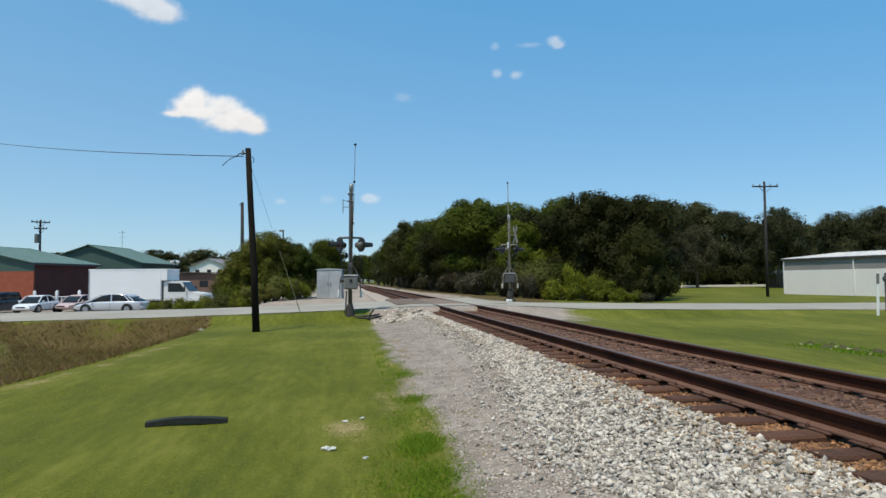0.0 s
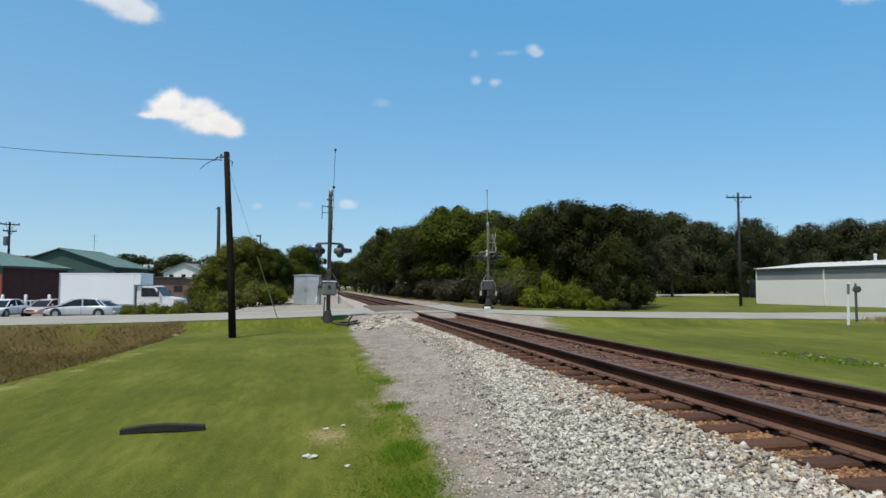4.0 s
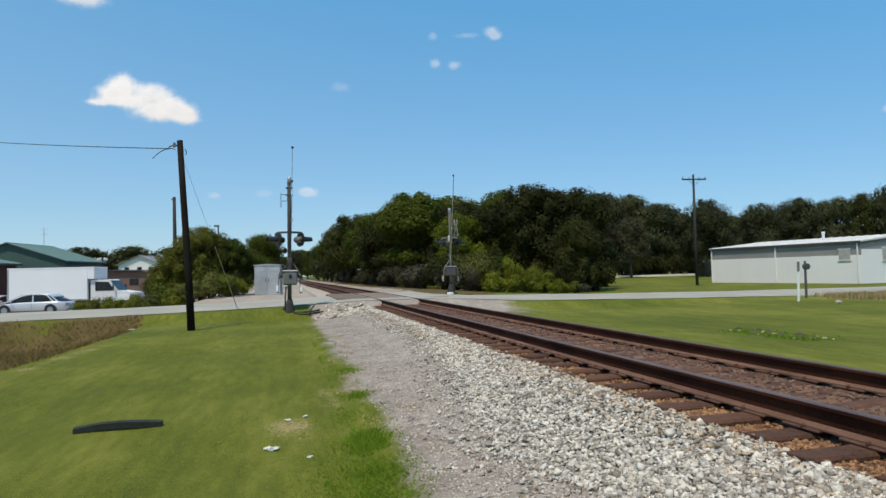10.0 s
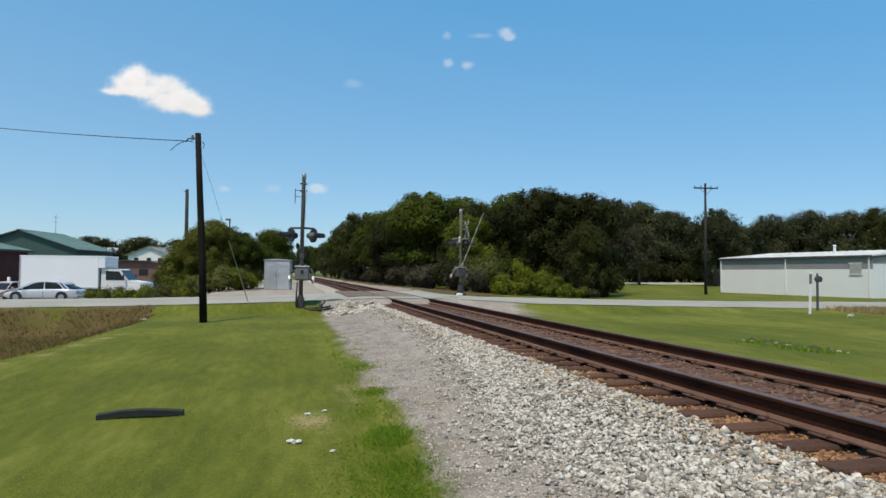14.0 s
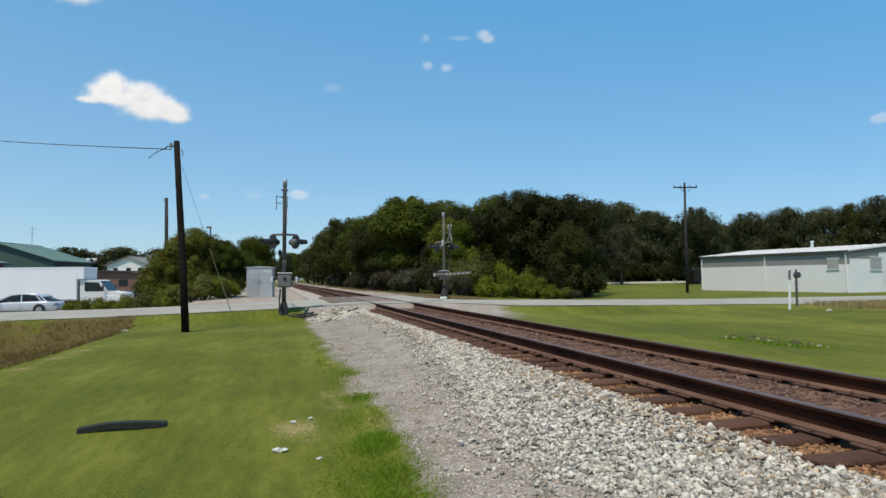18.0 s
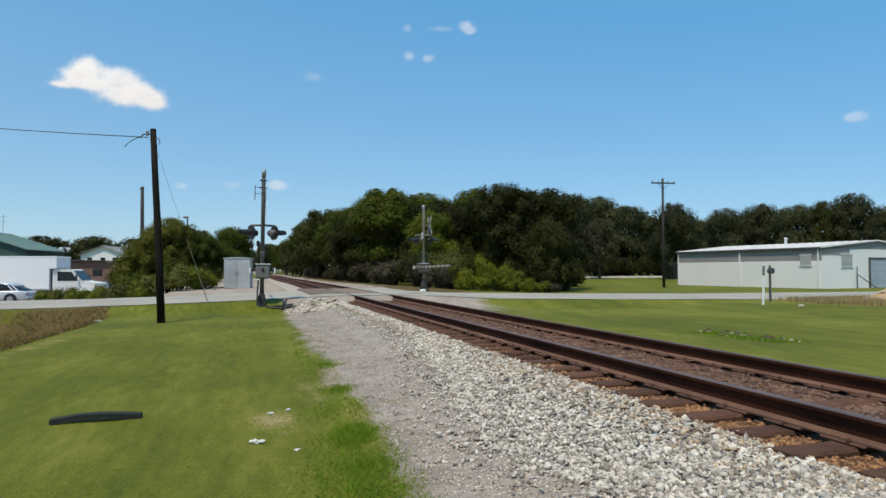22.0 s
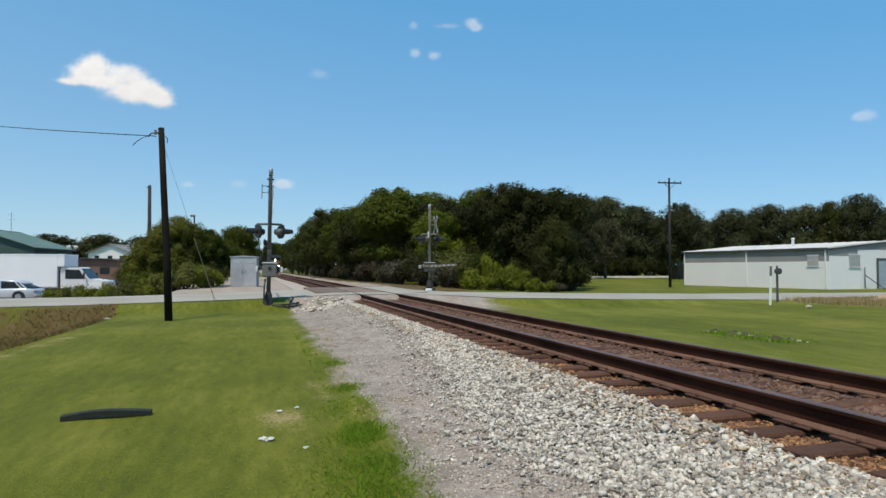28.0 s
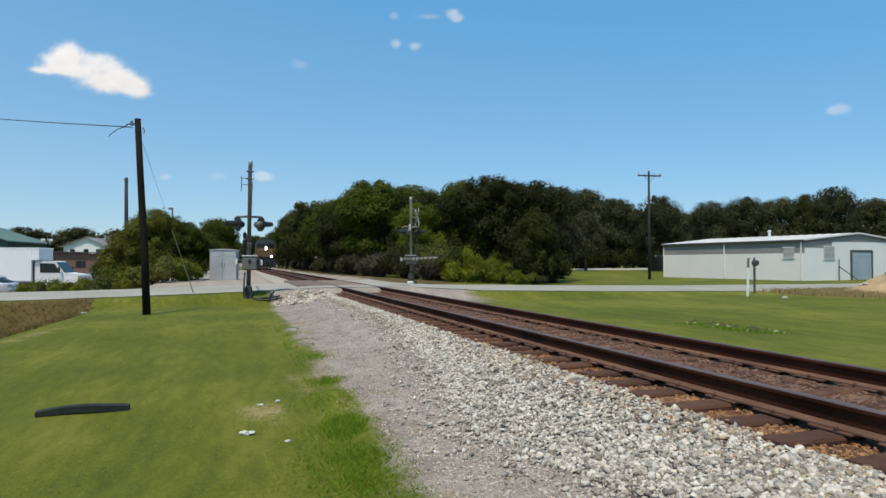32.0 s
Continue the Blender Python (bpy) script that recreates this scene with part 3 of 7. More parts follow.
def cover_at(x, y):
    """Shares of gravel, brown weeds and straw, and how bleached the gravel is."""
    wob = 0.25 * noise.noise((x * 0.8, y * 0.5, 3)) + 0.12 * noise.noise((x * 2.3, y * 2.1, 7))
    g = smooth(0.85, 1.5, x + wob) * (1 - smooth(7.3, 8.1, x + wob)) * (1 if y < 27 else 1)
    if y < 7.5:  # tufts reach out at the near end
        g *= smooth(0.75, 1.35, x + wob + 0.08 * (7.5 - y) * (x > 0.6))
    # gravel at the mast and the crossing
    g = max(g, smooth(1.0, 1.7, x + wob) * (1 - smooth(8.0, 9.8, x + wob)) * smooth(22.8, 24.2, y + wob) * (1 - smooth(34, 36, y)))
    g = max(g, (1 - smooth(7.6, 10.5, x + wob)) * (x > 6) * smooth(19, 24.5, y + wob) * (1 - smooth(27, 28, y)))
    # gravel yard beyond the road along the track
    g = max(g, smooth(-9.0, -5.5, x + 0.12 * (y - 34)) * (1 - smooth(3.2, 3.6, x)) * smooth(33, 34, y) * (1 - smooth(90, 130, y)))
    # parking lot
    g = max(g, 0.9 * (1 - smooth(-8, -5, x)) * smooth(33, 35.0, y) * (1 - smooth(80, 95, y)))
    b = smooth(0.0, -0.7, x - lawn_edge(y) + wob) * (1 - smooth(-9.4, -11.6, x + wob * 3 + 0.25 * (y - 22))) * smooth(2, 8, y) * (1 - smooth(25.3, 25.9, y))
    b = max(b, 0.75 * smooth(-5, -6, x) * smooth(22.6, 23.8, y + wob) * (1 - smooth(25.2, 25.8, y)))
    b = max(b, 1.2 * smooth(7.0, 7.6, x) * (1 - smooth(11.5, 13.5, x + wob * 2)) * smooth(34.4, 36, y + wob))
    b *= min(1.0, max(0.4, 0.9 + 0.7 * noise.noise((x * 0.55, y * 0.45, 14))))
    s = 0.62 * smooth(22.5, 25.0, x + 2 * wob) * smooth(18.0, 21.5, y + wob) * (1 - smooth(25.0, 30.0, y))
    s = max(s, 0.95 * smooth(23.5, 27, x) * smooth(18.0, 21.5, y + wob) * (1 - smooth(25.2, 26.5, y)))
    # worn patch by the litter, and a dry strip along the ditch edge
    s = max(s, 0.58 * math.exp(-(((x - 0.32) / 0.42) ** 2 + ((y - 6.95) / 0.7) ** 2)))
    s = max(s, 0.42 * math.exp(-(((x - 0.8) / 0.4) ** 2 + ((y - 8.3) / 2.2) ** 2)))
    s = max(s, 0.5 * math.exp(-(((x - lawn_edge(y) - 0.25) / 0.4) ** 2)) * smooth(8, 11, y) * (1 - smooth(16, 20, y)))
    # sun-bleached gravel of the yard and round the crossing
    pale = smooth(-9.0, -6.0, x + 0.12 * (y - 34)) * (1 - smooth(3.4, 4.0, x)) * smooth(33, 34, y) * (1 - smooth(90, 130, y))
    pale = max(pale, 0.3 * smooth(0.9, 1.6, x) * (1 - smooth(8, 10, x)) * smooth(21, 24, y) * (1 - smooth(34, 36, y)))
    return g, b, s, pale


def grid_lines(spans):
    out = []
    for a, b, step in spans:
        n = max(1, round((b - a) / step))
        out += [a + (b - a) * k / n for k in range(n)]
    return [*out, spans[-1][1]]


def sheet(name, xs, ys, height, mat, cover=None):
    nx, ny = len(xs), len(ys)
    verts = [(x, y, height(x, y)) for y in ys for x in xs]
    faces = [(j * nx + i, j * nx + i + 1, (j + 1) * nx + i + 1, (j + 1) * nx + i) for j in range(ny - 1) for i in range(nx - 1)]
    me = bpy.data.meshes.new(name)
    me.from_pydata(verts, [], faces)
    me.materials.append(mat)
    me.polygons.foreach_set("use_smooth", [True] * len(faces))
    if cover:
        layer = me.color_attributes.new("cover", "FLOAT_COLOR", "POINT")
        layer.data.foreach_set("color", np.array([cover(x, y) for x, y, _ in verts], dtype=np.float32).ravel())
    me.update()
    return me


GX = grid_lines(((-3000, -300, 300), (-300, -60, 30), (-60, -24, 4), (-24, -7, 0.8), (-7, -1, 0.3), (-1, 3, 0.12), (3, 8, 0.25), (8, 30, 0.7), (30, 70, 4), (70, 310, 30), (310, 3010, 300)))
GY = grid_lines(((-3000, -300, 300), (-300, -20, 28), (-20, 2, 1.4), (2, 12, 0.14), (12, 24, 0.3), (24, 36, 0.3), (36, 60, 1.2), (60, 130, 5), (130, 400, 30), (400, 3100, 300)))
ground = new("ground", sheet("ground", GX, GY, land, M_GROUND, cover_at))
tagged(ground, "mown green lawn with gravel strip and weedy ditch", "ground", kind="structure")

# road: a crowned strip, with a darker patched wedge at the crossing
road_me = sheet("road", grid_lines(((-400, -40, 30), (-40, 40, 1), (40, 500, 30))), grid_lines(((ROAD_NEAR, ROAD_FAR, 1.0),)),
                lambda x, y: road_z(x) + 0.05 * (1 - abs(2 * (y - ROAD_NEAR) / (ROAD_FAR - ROAD_NEAR) - 1)) * (1 - smooth(-1, 2, x) * (1 - smooth(7, 11, x))) + 0.008 * noise.noise((x, y, 0)), M_ROAD)
tagged(new("road", road_me), "pale worn asphalt road crossing the railway track", "road", kind="structure")
crossing = thing("pavement", pose(0, 0, 0), "worn asphalt crossing surface between the rails", "crossing", kind="structure")
for x0, x1 in ((2.4, RAIL_X - 0.11), (RAIL_X + 0.12, RAIL_X + GAUGE - 0.12), (RAIL_X + GAUGE + 0.11, 7.2)):
    part("crossing_panel", Geo().box(((x0 + x1) / 2, 31.6, RAIL_TOP - 0.08), (x1 - x0, 8.0, 0.15), 0.015), M_PANEL if x0 < 5 else M_ROAD, crossing)
# far farm lane in front of the woods
lane = Geo().loft([[(x, y, 0.12), (x + 1, y + 4.5, 0.42), (x + 1, y + 4.5, -0.1), (x, y, -0.1)] for x, y in ((36, 97), (53, 101), (86, 108), (150, 104))])
tagged(new("road", lane.mesh("road", M_ROAD)), "pale far lane in front of the woods", "road", kind="structure")

# ---- railway track ----
track = thing("railway_track", pose(0, 0, 0), "rusty single railway track on stained ballast", "railway track", kind="structure")
T0, T1 = -14.0, 430.0


def rail_profile(x, lo, hi):
    """Outline pieces of one rail from z lo to hi above the tie plate."""
    z = RAIL_TOP - 0.172
    foot = [(x - 0.075, z), (x + 0.075, z), (x + 0.075, z + 0.012), (x + 0.02, z + 0.03), (x - 0.02, z + 0.03), (x - 0.075, z + 0.012)]
    web = [(x - 0.011, z + 0.028), (x + 0.011, z + 0.028), (x + 0.011, z + 0.128), (x + 0.036, z + 0.138), (x + 0.036, z + 0.162), (x - 0.036, z + 0.162), (x - 0.036, z + 0.138), (x - 0.011, z + 0.128)]
    head = [(x - 0.036, z + 0.162), (x + 0.036, z + 0.162), (x + 0.03, z + 0.170), (x + 0.015, z + 0.172), (x - 0.015, z + 0.172), (x - 0.03, z + 0.170)]
    return foot, web, head


def bend(y):
    """The track drifts a little beyond the road and turns off behind the trees further on."""
    return -0.4 * smooth(38, 95, y) + max(0.0, y - 190) ** 2 / 1000


ys_rail = grid_lines(((T0, 40, 2.0), (40, 120, 5.0), (120, T1, 20.0)))
for side in (0, 1):
    x = RAIL_X + side * GAUGE
    foot, web, head = rail_profile(x, 0, 0)
    rail = part("rail", Geo().loft([[(a + bend(y), y, b) for a, b in web] for y in ys_rail]), M_RAIL, track, "rusted steel rail with shade in its dark colour")
    part("rail_foot", Geo().loft([[(a + bend(y), y, b) for a, b in foot] for y in ys_rail]), M_RAILFOOT, rail)
    part("rail_head", Geo().loft([[(a + bend(y), y, b) for a, b in head] for y in ys_rail]), M_RAILTOP, rail, "worn shiny running surface")
rnd = random.Random(11)
tie_meshes, plate_mesh = [], Geo().box((0, 0, 0), (0.2, 0.34, 0.016), 0.004).mesh("tie_plate", M_PLATE)
for k in range(5):
    g = Geo()
    n = 7
    rings = []
    for i in range(n):
        x = -1.3 + 2.6 * i / (n - 1)
        a, b, c = 0.115 + rnd.uniform(-0.008, 0.008), rnd.uniform(-0.012, 0.004), rnd.uniform(-0.01, 0.01)
        rings.append([(x, -a + c, -0.17), (x, a + c, -0.17), (x, a + c, -0.02 + b), (x, a - 0.02 + c, b), (x, -a + 0.02 + c, b), (x, -a + c, -0.02 + b)])
    tie_meshes.append(g.loft(rings).mesh("tie", M_TIE))
TIE_TOP = RAIL_TOP - 0.190
spike_mesh = Geo().box((0, 0, 0.012), (0.03, 0.03, 0.03), 0.008).mesh("spike", M_PLATE)
y = -13.5
far_ties = Geo()
TIE_YS = []
while y < 140:
    if y < 27.4:
        TIE_YS.append(y)
        o = part("tie", rnd.choice(tie_meshes), None, track)
        o.location, o.rotation_euler = (TRACK_X + rnd.uniform(-0.1, 0.1), y, TIE_TOP + rnd.uniform(-0.012, 0.004)), (0, 0, rnd.uniform(-0.04, 0.04))
        for side in (0, 1):
            p = part("tie_plate", plate_mesh, None, track)
            p.location = (RAIL_X + side * GAUGE, y, TIE_TOP + 0.009)
            if 1 < y < 14:
                for sx in (-0.09, 0.09):
                    sp = part("spike", spike_mesh, None, track)
                    sp.location = (RAIL_X + side * GAUGE + sx, y + rnd.uniform(-0.07, 0.07), TIE_TOP + 0.02)
    elif y > 35.9:
        far_ties.box((TRACK_X + bend(y), y, TIE_TOP - 0.08), (2.6, 0.23, 0.16))
    y += 0.515 + rnd.uniform(-0.02, 0.02)
tagged(part("ties_far", far_ties, M_TIE, track), kind="stuff")
# crossing ends: rails run in slots of the pavement; bed between and beside the ties
bed = Geo()
ysb = grid_lines(((T0, 28, 0.35), (28, 140, 4), (140, 216, 4)))
xsb = [1.75, 2.15, 2.6, 3.0, 3.25, 3.55, 3.8, 4.1, 4.4, 4.7, 5.0, 5.3, 5.6, 5.9, 6.15, 6.5, 6.9, 7.3, 7.7]


def bed_z(x, y):
    d = abs(x - TRACK_X)
    top = TIE_TOP - 0.03
    z = top - max(0.0, d - 1.4) * (0.245 if x < TRACK_X else 0.18)
    z += 0.013 * (1 - smooth(0.6, 0.72, d)) - 0.022 * (1 - smooth(1.2, 1.5, d)) * smooth(0.78, 0.85, d)
    z += 0.016 * noise.noise((x * 2.2, y * 2.2, 5))
    if 26.6 < y < 36.4:
        z = min(z, RAIL_TOP - 0.18)
    return z


def strip(name, xs, mat, y0=-99, y1=999):
    return sheet(name, xs, [y for y in ysb if y0 <= y <= y1], bed_z, mat)


part("ballast_bed", strip("ballast_bed", [x for x in xsb if 3.2 <= x <= 6.2], M_BED), None, track, "rust-brown dirty bed between the ties")
y_near, y_split = (min(ysb, key=lambda y: abs(y - k)) for k in (8.5, 23.5))
# near part darkened to read as shadow between the stones
part("ballast_shoulder", strip("ballast_shoulder", [x for x in xsb if x <= 3.25], M_GAPSHADE, y1=y_near), None, track, "dark sheet of gap shade under pale limestone")
part("ballast_shoulder", strip("ballast_shoulder", [x for x in xsb if x <= 3.25], M_FINES, y0=y_near, y1=y_split), None, track, "trodden grey fines beside the ballast")
part("ballast_shoulder", strip("ballast_shoulder", [x for x in xsb if x <= 3.25], M_YARD, y0=y_split), None, track, "pale compacted gravel beyond the crossing")
part("ballast_shoulder", strip("ballast_shoulder", [x for x in xsb if x >= 6.15], M_GAPSHADE), None, track, "grey crushed stone shoulder")


def stones(area, count, size, mat, name, holder, singles=0, lift=0.4):
    """Loose stones strewn on the ballast; the nearest ones are parts of their own."""
    r, rs = random.Random(5), np.random.RandomState(5)
    pts = np.array([(x, y, z) for z in (-1, 1) for y in (-1, 1) for x in (-1, 1)], float)
    faces = np.array([(0, 2, 3, 1), (4, 5, 7, 6), (0, 1, 5, 4), (2, 6, 7, 3), (0, 4, 6, 2), (1, 3, 7, 5)])
    kinds = []
    for _ in range(18):  # crushed rock: skewed blocks with uneven corners
        p = pts * np.array([[r.uniform(0.95, 1.55), r.uniform(0.55, 0.95), r.uniform(0.35, 0.7)]])
        p[4:] = p[4:] * rs.uniform(0.35, 0.95) + rs.uniform(-0.25, 0.25, (1, 3))
        kinds.append(p + rs.uniform(-0.28, 0.28, (8, 3)))
    all_v, all_f, n = [], [], 0
    lone = [Geo().add([tuple(q) for q in k], [tuple(f) for f in faces]).mesh("stone", mat) for k in kinds[:8]]
    for i in range(count):
        x, y, z = area(r)
        s = size * r.uniform(0.55, 1.35) * (1 if r.random() < 0.93 else 1.5)
        a, b = r.uniform(0, 6.28), r.uniform(-0.7, 0.7)
        if i < singles:
            o = part("stone", r.choice(lone), None, holder)
            o.location, o.rotation_euler, o.scale = (x, y, z + s * 0.4), (b, 0, a), (s, s, s)
            continue
        rot = np.array(Euler((b, r.uniform(-0.5, 0.5), a)).to_matrix())
        all_v.append(r.choice(kinds) @ rot.T * s + (x, y, z + s * r.uniform(0.0, lift)))
        all_f.append(faces + n)
        n += 8
    v, f = np.concatenate(all_v), np.concatenate(all_f)
    me = bpy.data.meshes.new(name)
    me.vertices.add(len(v))
    me.vertices.foreach_set("co", v.astype(np.float32).ravel())
    me.loops.add(f.size)
    me.loops.foreach_set("vertex_index", f.astype(np.int32).ravel())
    me.polygons.add(len(f))
    me.polygons.foreach_set("loop_start", np.arange(0, f.size, 4, dtype=np.int32))
    me.materials.append(mat)
    me.update(calc_edges=True)
    return tagged(part(name, me, None, holder), kind="stuff")


# ---- trees and shrubs ----
def leaf_cloud(r, lobes, count, leaf, shell=0.35, stray=0.17):
    """Leaves in tufts through uneven lobes: arrays of corners and faces."""
    rs = np.random.RandomState(r.randrange(10**6))
    vol = np.array([(l[1][0] * l[1][1] * l[1][2]) ** 0.72 for l in lobes])
    pick = rs.choice(len(lobes), count, p=vol / vol.sum())
    c = np.array([l[0] for l in lobes])[pick]
    s = np.array([l[1] for l in lobes])[pick]
    d = rs.normal(size=(count, 3))
    d /= np.linalg.norm(d, axis=1)[:, None]
    rad = shell + (1 - shell) * rs.random(count)[:, None] ** 0.5
    bumpy = 1 + 0.10 * np.sin(d[:, :1] * 7 + pick[:, None]) * np.cos(d[:, 1:2] * 6) + 0.10 * np.sin(d[:, 2:] * 11 + d[:, :1] * 9)
    p = c + d * s * rad * bumpy + rs.normal(size=(count, 3)) * s * stray
    nrm = d * 0.95 + rs.normal(size=(count, 3)) * 0.27 + (0, 0, 0.25)
    nrm /= np.linalg.norm(nrm, axis=1)[:, None]
    u = np.cross(nrm, rs.normal(size=(count, 3)))
    u /= np.linalg.norm(u, axis=1)[:, None] + 1e-9
    v = np.cross(nrm, u)
    size = leaf * (0.6 + 0.8 * rs.random((count, 1)))
    inner = count // 7  # large shaded leaves inside close the crown
    stout = s[:inner, :1] > 0.06
    size[:inner] *= np.where(stout, 2.6, 1.0)
    p[:inner] = np.where(stout, (c + d * s * rad * 0.5)[:inner], p[:inner])
    quad = np.stack([p - u * size, p - v * size * 0.55 + nrm * size * 0.15, p + u * size, p + v * size * 0.55 + nrm * size * 0.15], 1)
    return quad.reshape(-1, 3), np.arange(count * 4).reshape(-1, 4)


def quads_mesh(name, v, f, mat):
    me = bpy.data.meshes.new(name)
    k = f.shape[1]
    me.vertices.add(len(v))
    me.vertices.foreach_set("co", v.astype(np.float32).ravel())
    me.loops.add(f.size)
    me.loops.foreach_set("vertex_index", f.astype(np.int32).ravel())
    me.polygons.add(len(f))
    me.polygons.foreach_set("loop_start", np.arange(0, f.size, k, dtype=np.int32))
    me.materials.append(mat)
    me.update(calc_edges=True)
    return me


def tree_kind(seed, mat, slim=1.0, skirt=0.25, count=23000, leaf=0.0115):
    """One tree of unit height: trunk, limbs and crown meshes."""
    r = random.Random(seed)
    wood = Geo()
    top = 0.62
    wood.tube([(0, 0, -0.02), (r.uniform(-0.01, 0.01), 0.01, 0.2), (r.uniform(-0.03, 0.03), r.uniform(-0.03, 0.03), top), (r.uniform(-0.05, 0.05), 0, 0.85)], [0.028, 0.02, 0.012, 0.004], 7)
    lobes = []
    mid, half, reach = (skirt + 0.97) / 2, (0.97 - skirt) / 2, 0.40 * slim
    ph, amp = r.uniform(0, 6.28), r.uniform(0.06, 0.16)
    for k in range(34):  # rounded boughs round a domed crown, uneven in reach
        a, up = r.uniform(0, 6.28), r.uniform(-0.95, 1.0)
        side = (1 - up * up) ** 0.5
        if up < 0:
            side = 0.55 + 0.45 * side
        size = r.uniform(0.22, 0.40) if k % 3 else r.uniform(0.14, 0.22)
        out = (1.0 - size * 0.75) * r.uniform(0.86, 1.0) * (1 + amp * math.sin(2 * a + ph))
        c = (reach * out * side * math.cos(a), reach * out * side * math.sin(a), mid + half * out * up)
        lobes.append((c, (size * reach, size * reach, size * half * r.uniform(0.75, 1.0))))
        if k < 9:
            z0 = r.uniform(0.18, 0.6)
            wood.tube([(0, 0, z0), (c[0] * 0.5, c[1] * 0.5, (z0 + c[2]) / 2 + 0.02), c], [0.011, 0.007, 0.002], 5)
    for _ in range(14):  # sprigs that break the outline at the top
        a, d = r.uniform(0, 6.28), r.uniform(0.05, 0.85)
        lobes.append(((d * reach * math.cos(a), d * reach * math.sin(a), mid + half * 0.88 * (1 - d * d) ** 0.5), (0.045 * slim, 0.045 * slim, 0.05)))
    for k in range(4):  # the top of the dome
        a = ph + 1.57 * k
        lobes.append(((0.3 * reach * math.cos(a), 0.3 * reach * math.sin(a), mid + half * 0.56), (0.36 * reach, 0.36 * reach, 0.38 * half)))
    lobes.append(((0, 0, mid), (0.62 * reach, 0.62 * reach, half * 0.62)))
    v, f = leaf_cloud(r, lobes, count, leaf, 0.66, 0.05)
    v[:, 2] = np.maximum(v[:, 2], 0.01)
    return wood.mesh("trunk", M_BARK, True), quads_mesh("crown", v, f, mat)


def bush_kind(seed, mat, count=4200, leaf=0.036):
    r = random.Random(seed)
    wood = Geo()
    lobes = []
    for _ in range(15):
        a, d = r.uniform(0, 6.28), r.uniform(0, 0.72)
        s = r.uniform(0.13, 0.32)
        c = (d * math.cos(a), d * math.sin(a), r.uniform(0.25, 0.85 - s * 0.4) * (1 - 0.4 * d))
        lobes.append((c, (s, s, s * 0.9)))
        wood.tube([(0.1 * math.cos(a), 0.1 * math.sin(a), -0.05), (c[0] * 0.6, c[1] * 0.6, c[2] * 0.6), c], [0.02, 0.012, 0.004], 5)
    v, f = leaf_cloud(r, lobes, count, leaf, 0.4)
    v[:, 2] = np.maximum(v[:, 2], 0.0)
    return wood.mesh("stem", M_BARK, True), quads_mesh("foliage", v, f, mat)


def plant(name, kind_parts, x, y, h, w, label, category, group="", z=None, turn=0.0):
    wood, crown = kind_parts
    ob = thing(name, pose(x, y, land(x, y) if z is None else z, 0, 0, turn), label, category, group)
    ob.scale = (w, w, h)
    part(wood.name.split(".")[0], wood, None, ob)
    part(crown.name.split(".")[0], crown, None, ob)
    return ob


TREES = [tree_kind(s, m, sl, sk) for s, m, sl, sk in ((1, M_LEAF, 1.0, 0.22), (2, M_LEAFDARK, 1.05, 0.12), (3, M_LEAF, 0.85, 0.2), (4, M_LEAFDARK, 1.15, 0.15), (5, M_LEAF, 1.1, 0.1), (6, M_LEAFMID, 0.9, 0.15), (7, M_LEAFDARK, 0.9, 0.05), (8, M_OLIVELEAF, 1.0, 0.05))]
# most far crowns take the leaf colour with haze mixed in
FAR_TREES = [tree_kind(s, m, sl, 0.04, 17000, 0.0125) for s, m, sl in ((21, M_LEAFHAZE, 1.05), (22, M_LEAFHAZE, 1.1), (23, M_LEAFDARK, 1.0), (24, M_LEAFHAZE, 1.1))]
LINE_TREES = [tree_kind(s, m, sl, 0.04, 5000, 0.02) for s, m, sl in ((25, M_LEAF, 1.1), (26, M_LEAFHAZE, 1.15), (27, M_LEAFDARK, 1.2))]
BUSHES = [bush_kind(s, m) for s, m in ((31, M_LEAFLIGHT), (32, M_LEAF), (33, M_LEAFLIGHT), (34, M_DRYLEAF), (35, M_LEAFDARK), (36, M_OLIVE))]
tr = random.Random(77)
NEARWOOD = (  # x, y, height, crown, kind
    (11.2, 55, 9.0, 9.5, 0), (14.6, 51, 7.6, 8.0, 3), (13.0, 47.5, 6.2, 6.0, 5), (10.8, 63, 8.2, 8.5, 1), (10.6, 73, 9.0, 9.0, 4), (12.5, 82, 10.0, 10, 0), (10.0, 92, 10.7, 10, 3), (9.8, 104, 10.5, 10, 1),
    (10.2, 118, 10.7, 10, 4), (18.2, 46.5, 8.9, 7.5, 1), (21.6, 45.5, 8.5, 8.0, 3), (20.3, 42.2, 5.6, 5.0, 6), (19.6, 57, 9.8, 8.5, 2), (16.0, 60, 9.6, 8.5, 0), (24.5, 55, 9.4, 9.0, 4), (28.5, 60, 9.6, 9.0, 1), (24.0, 66, 10.2, 10, 3))
for x, y, h, w, k in NEARWOOD:
    h *= 0.95
    plant("tree", TREES[k], x, y, h, w, "dense dark green broadleaf tree at the wood's edge" if k in (1, 3, 6) else "leafy green broadleaf tree beside the track", "tree", "trees of the wood", turn=tr.uniform(0, 360))
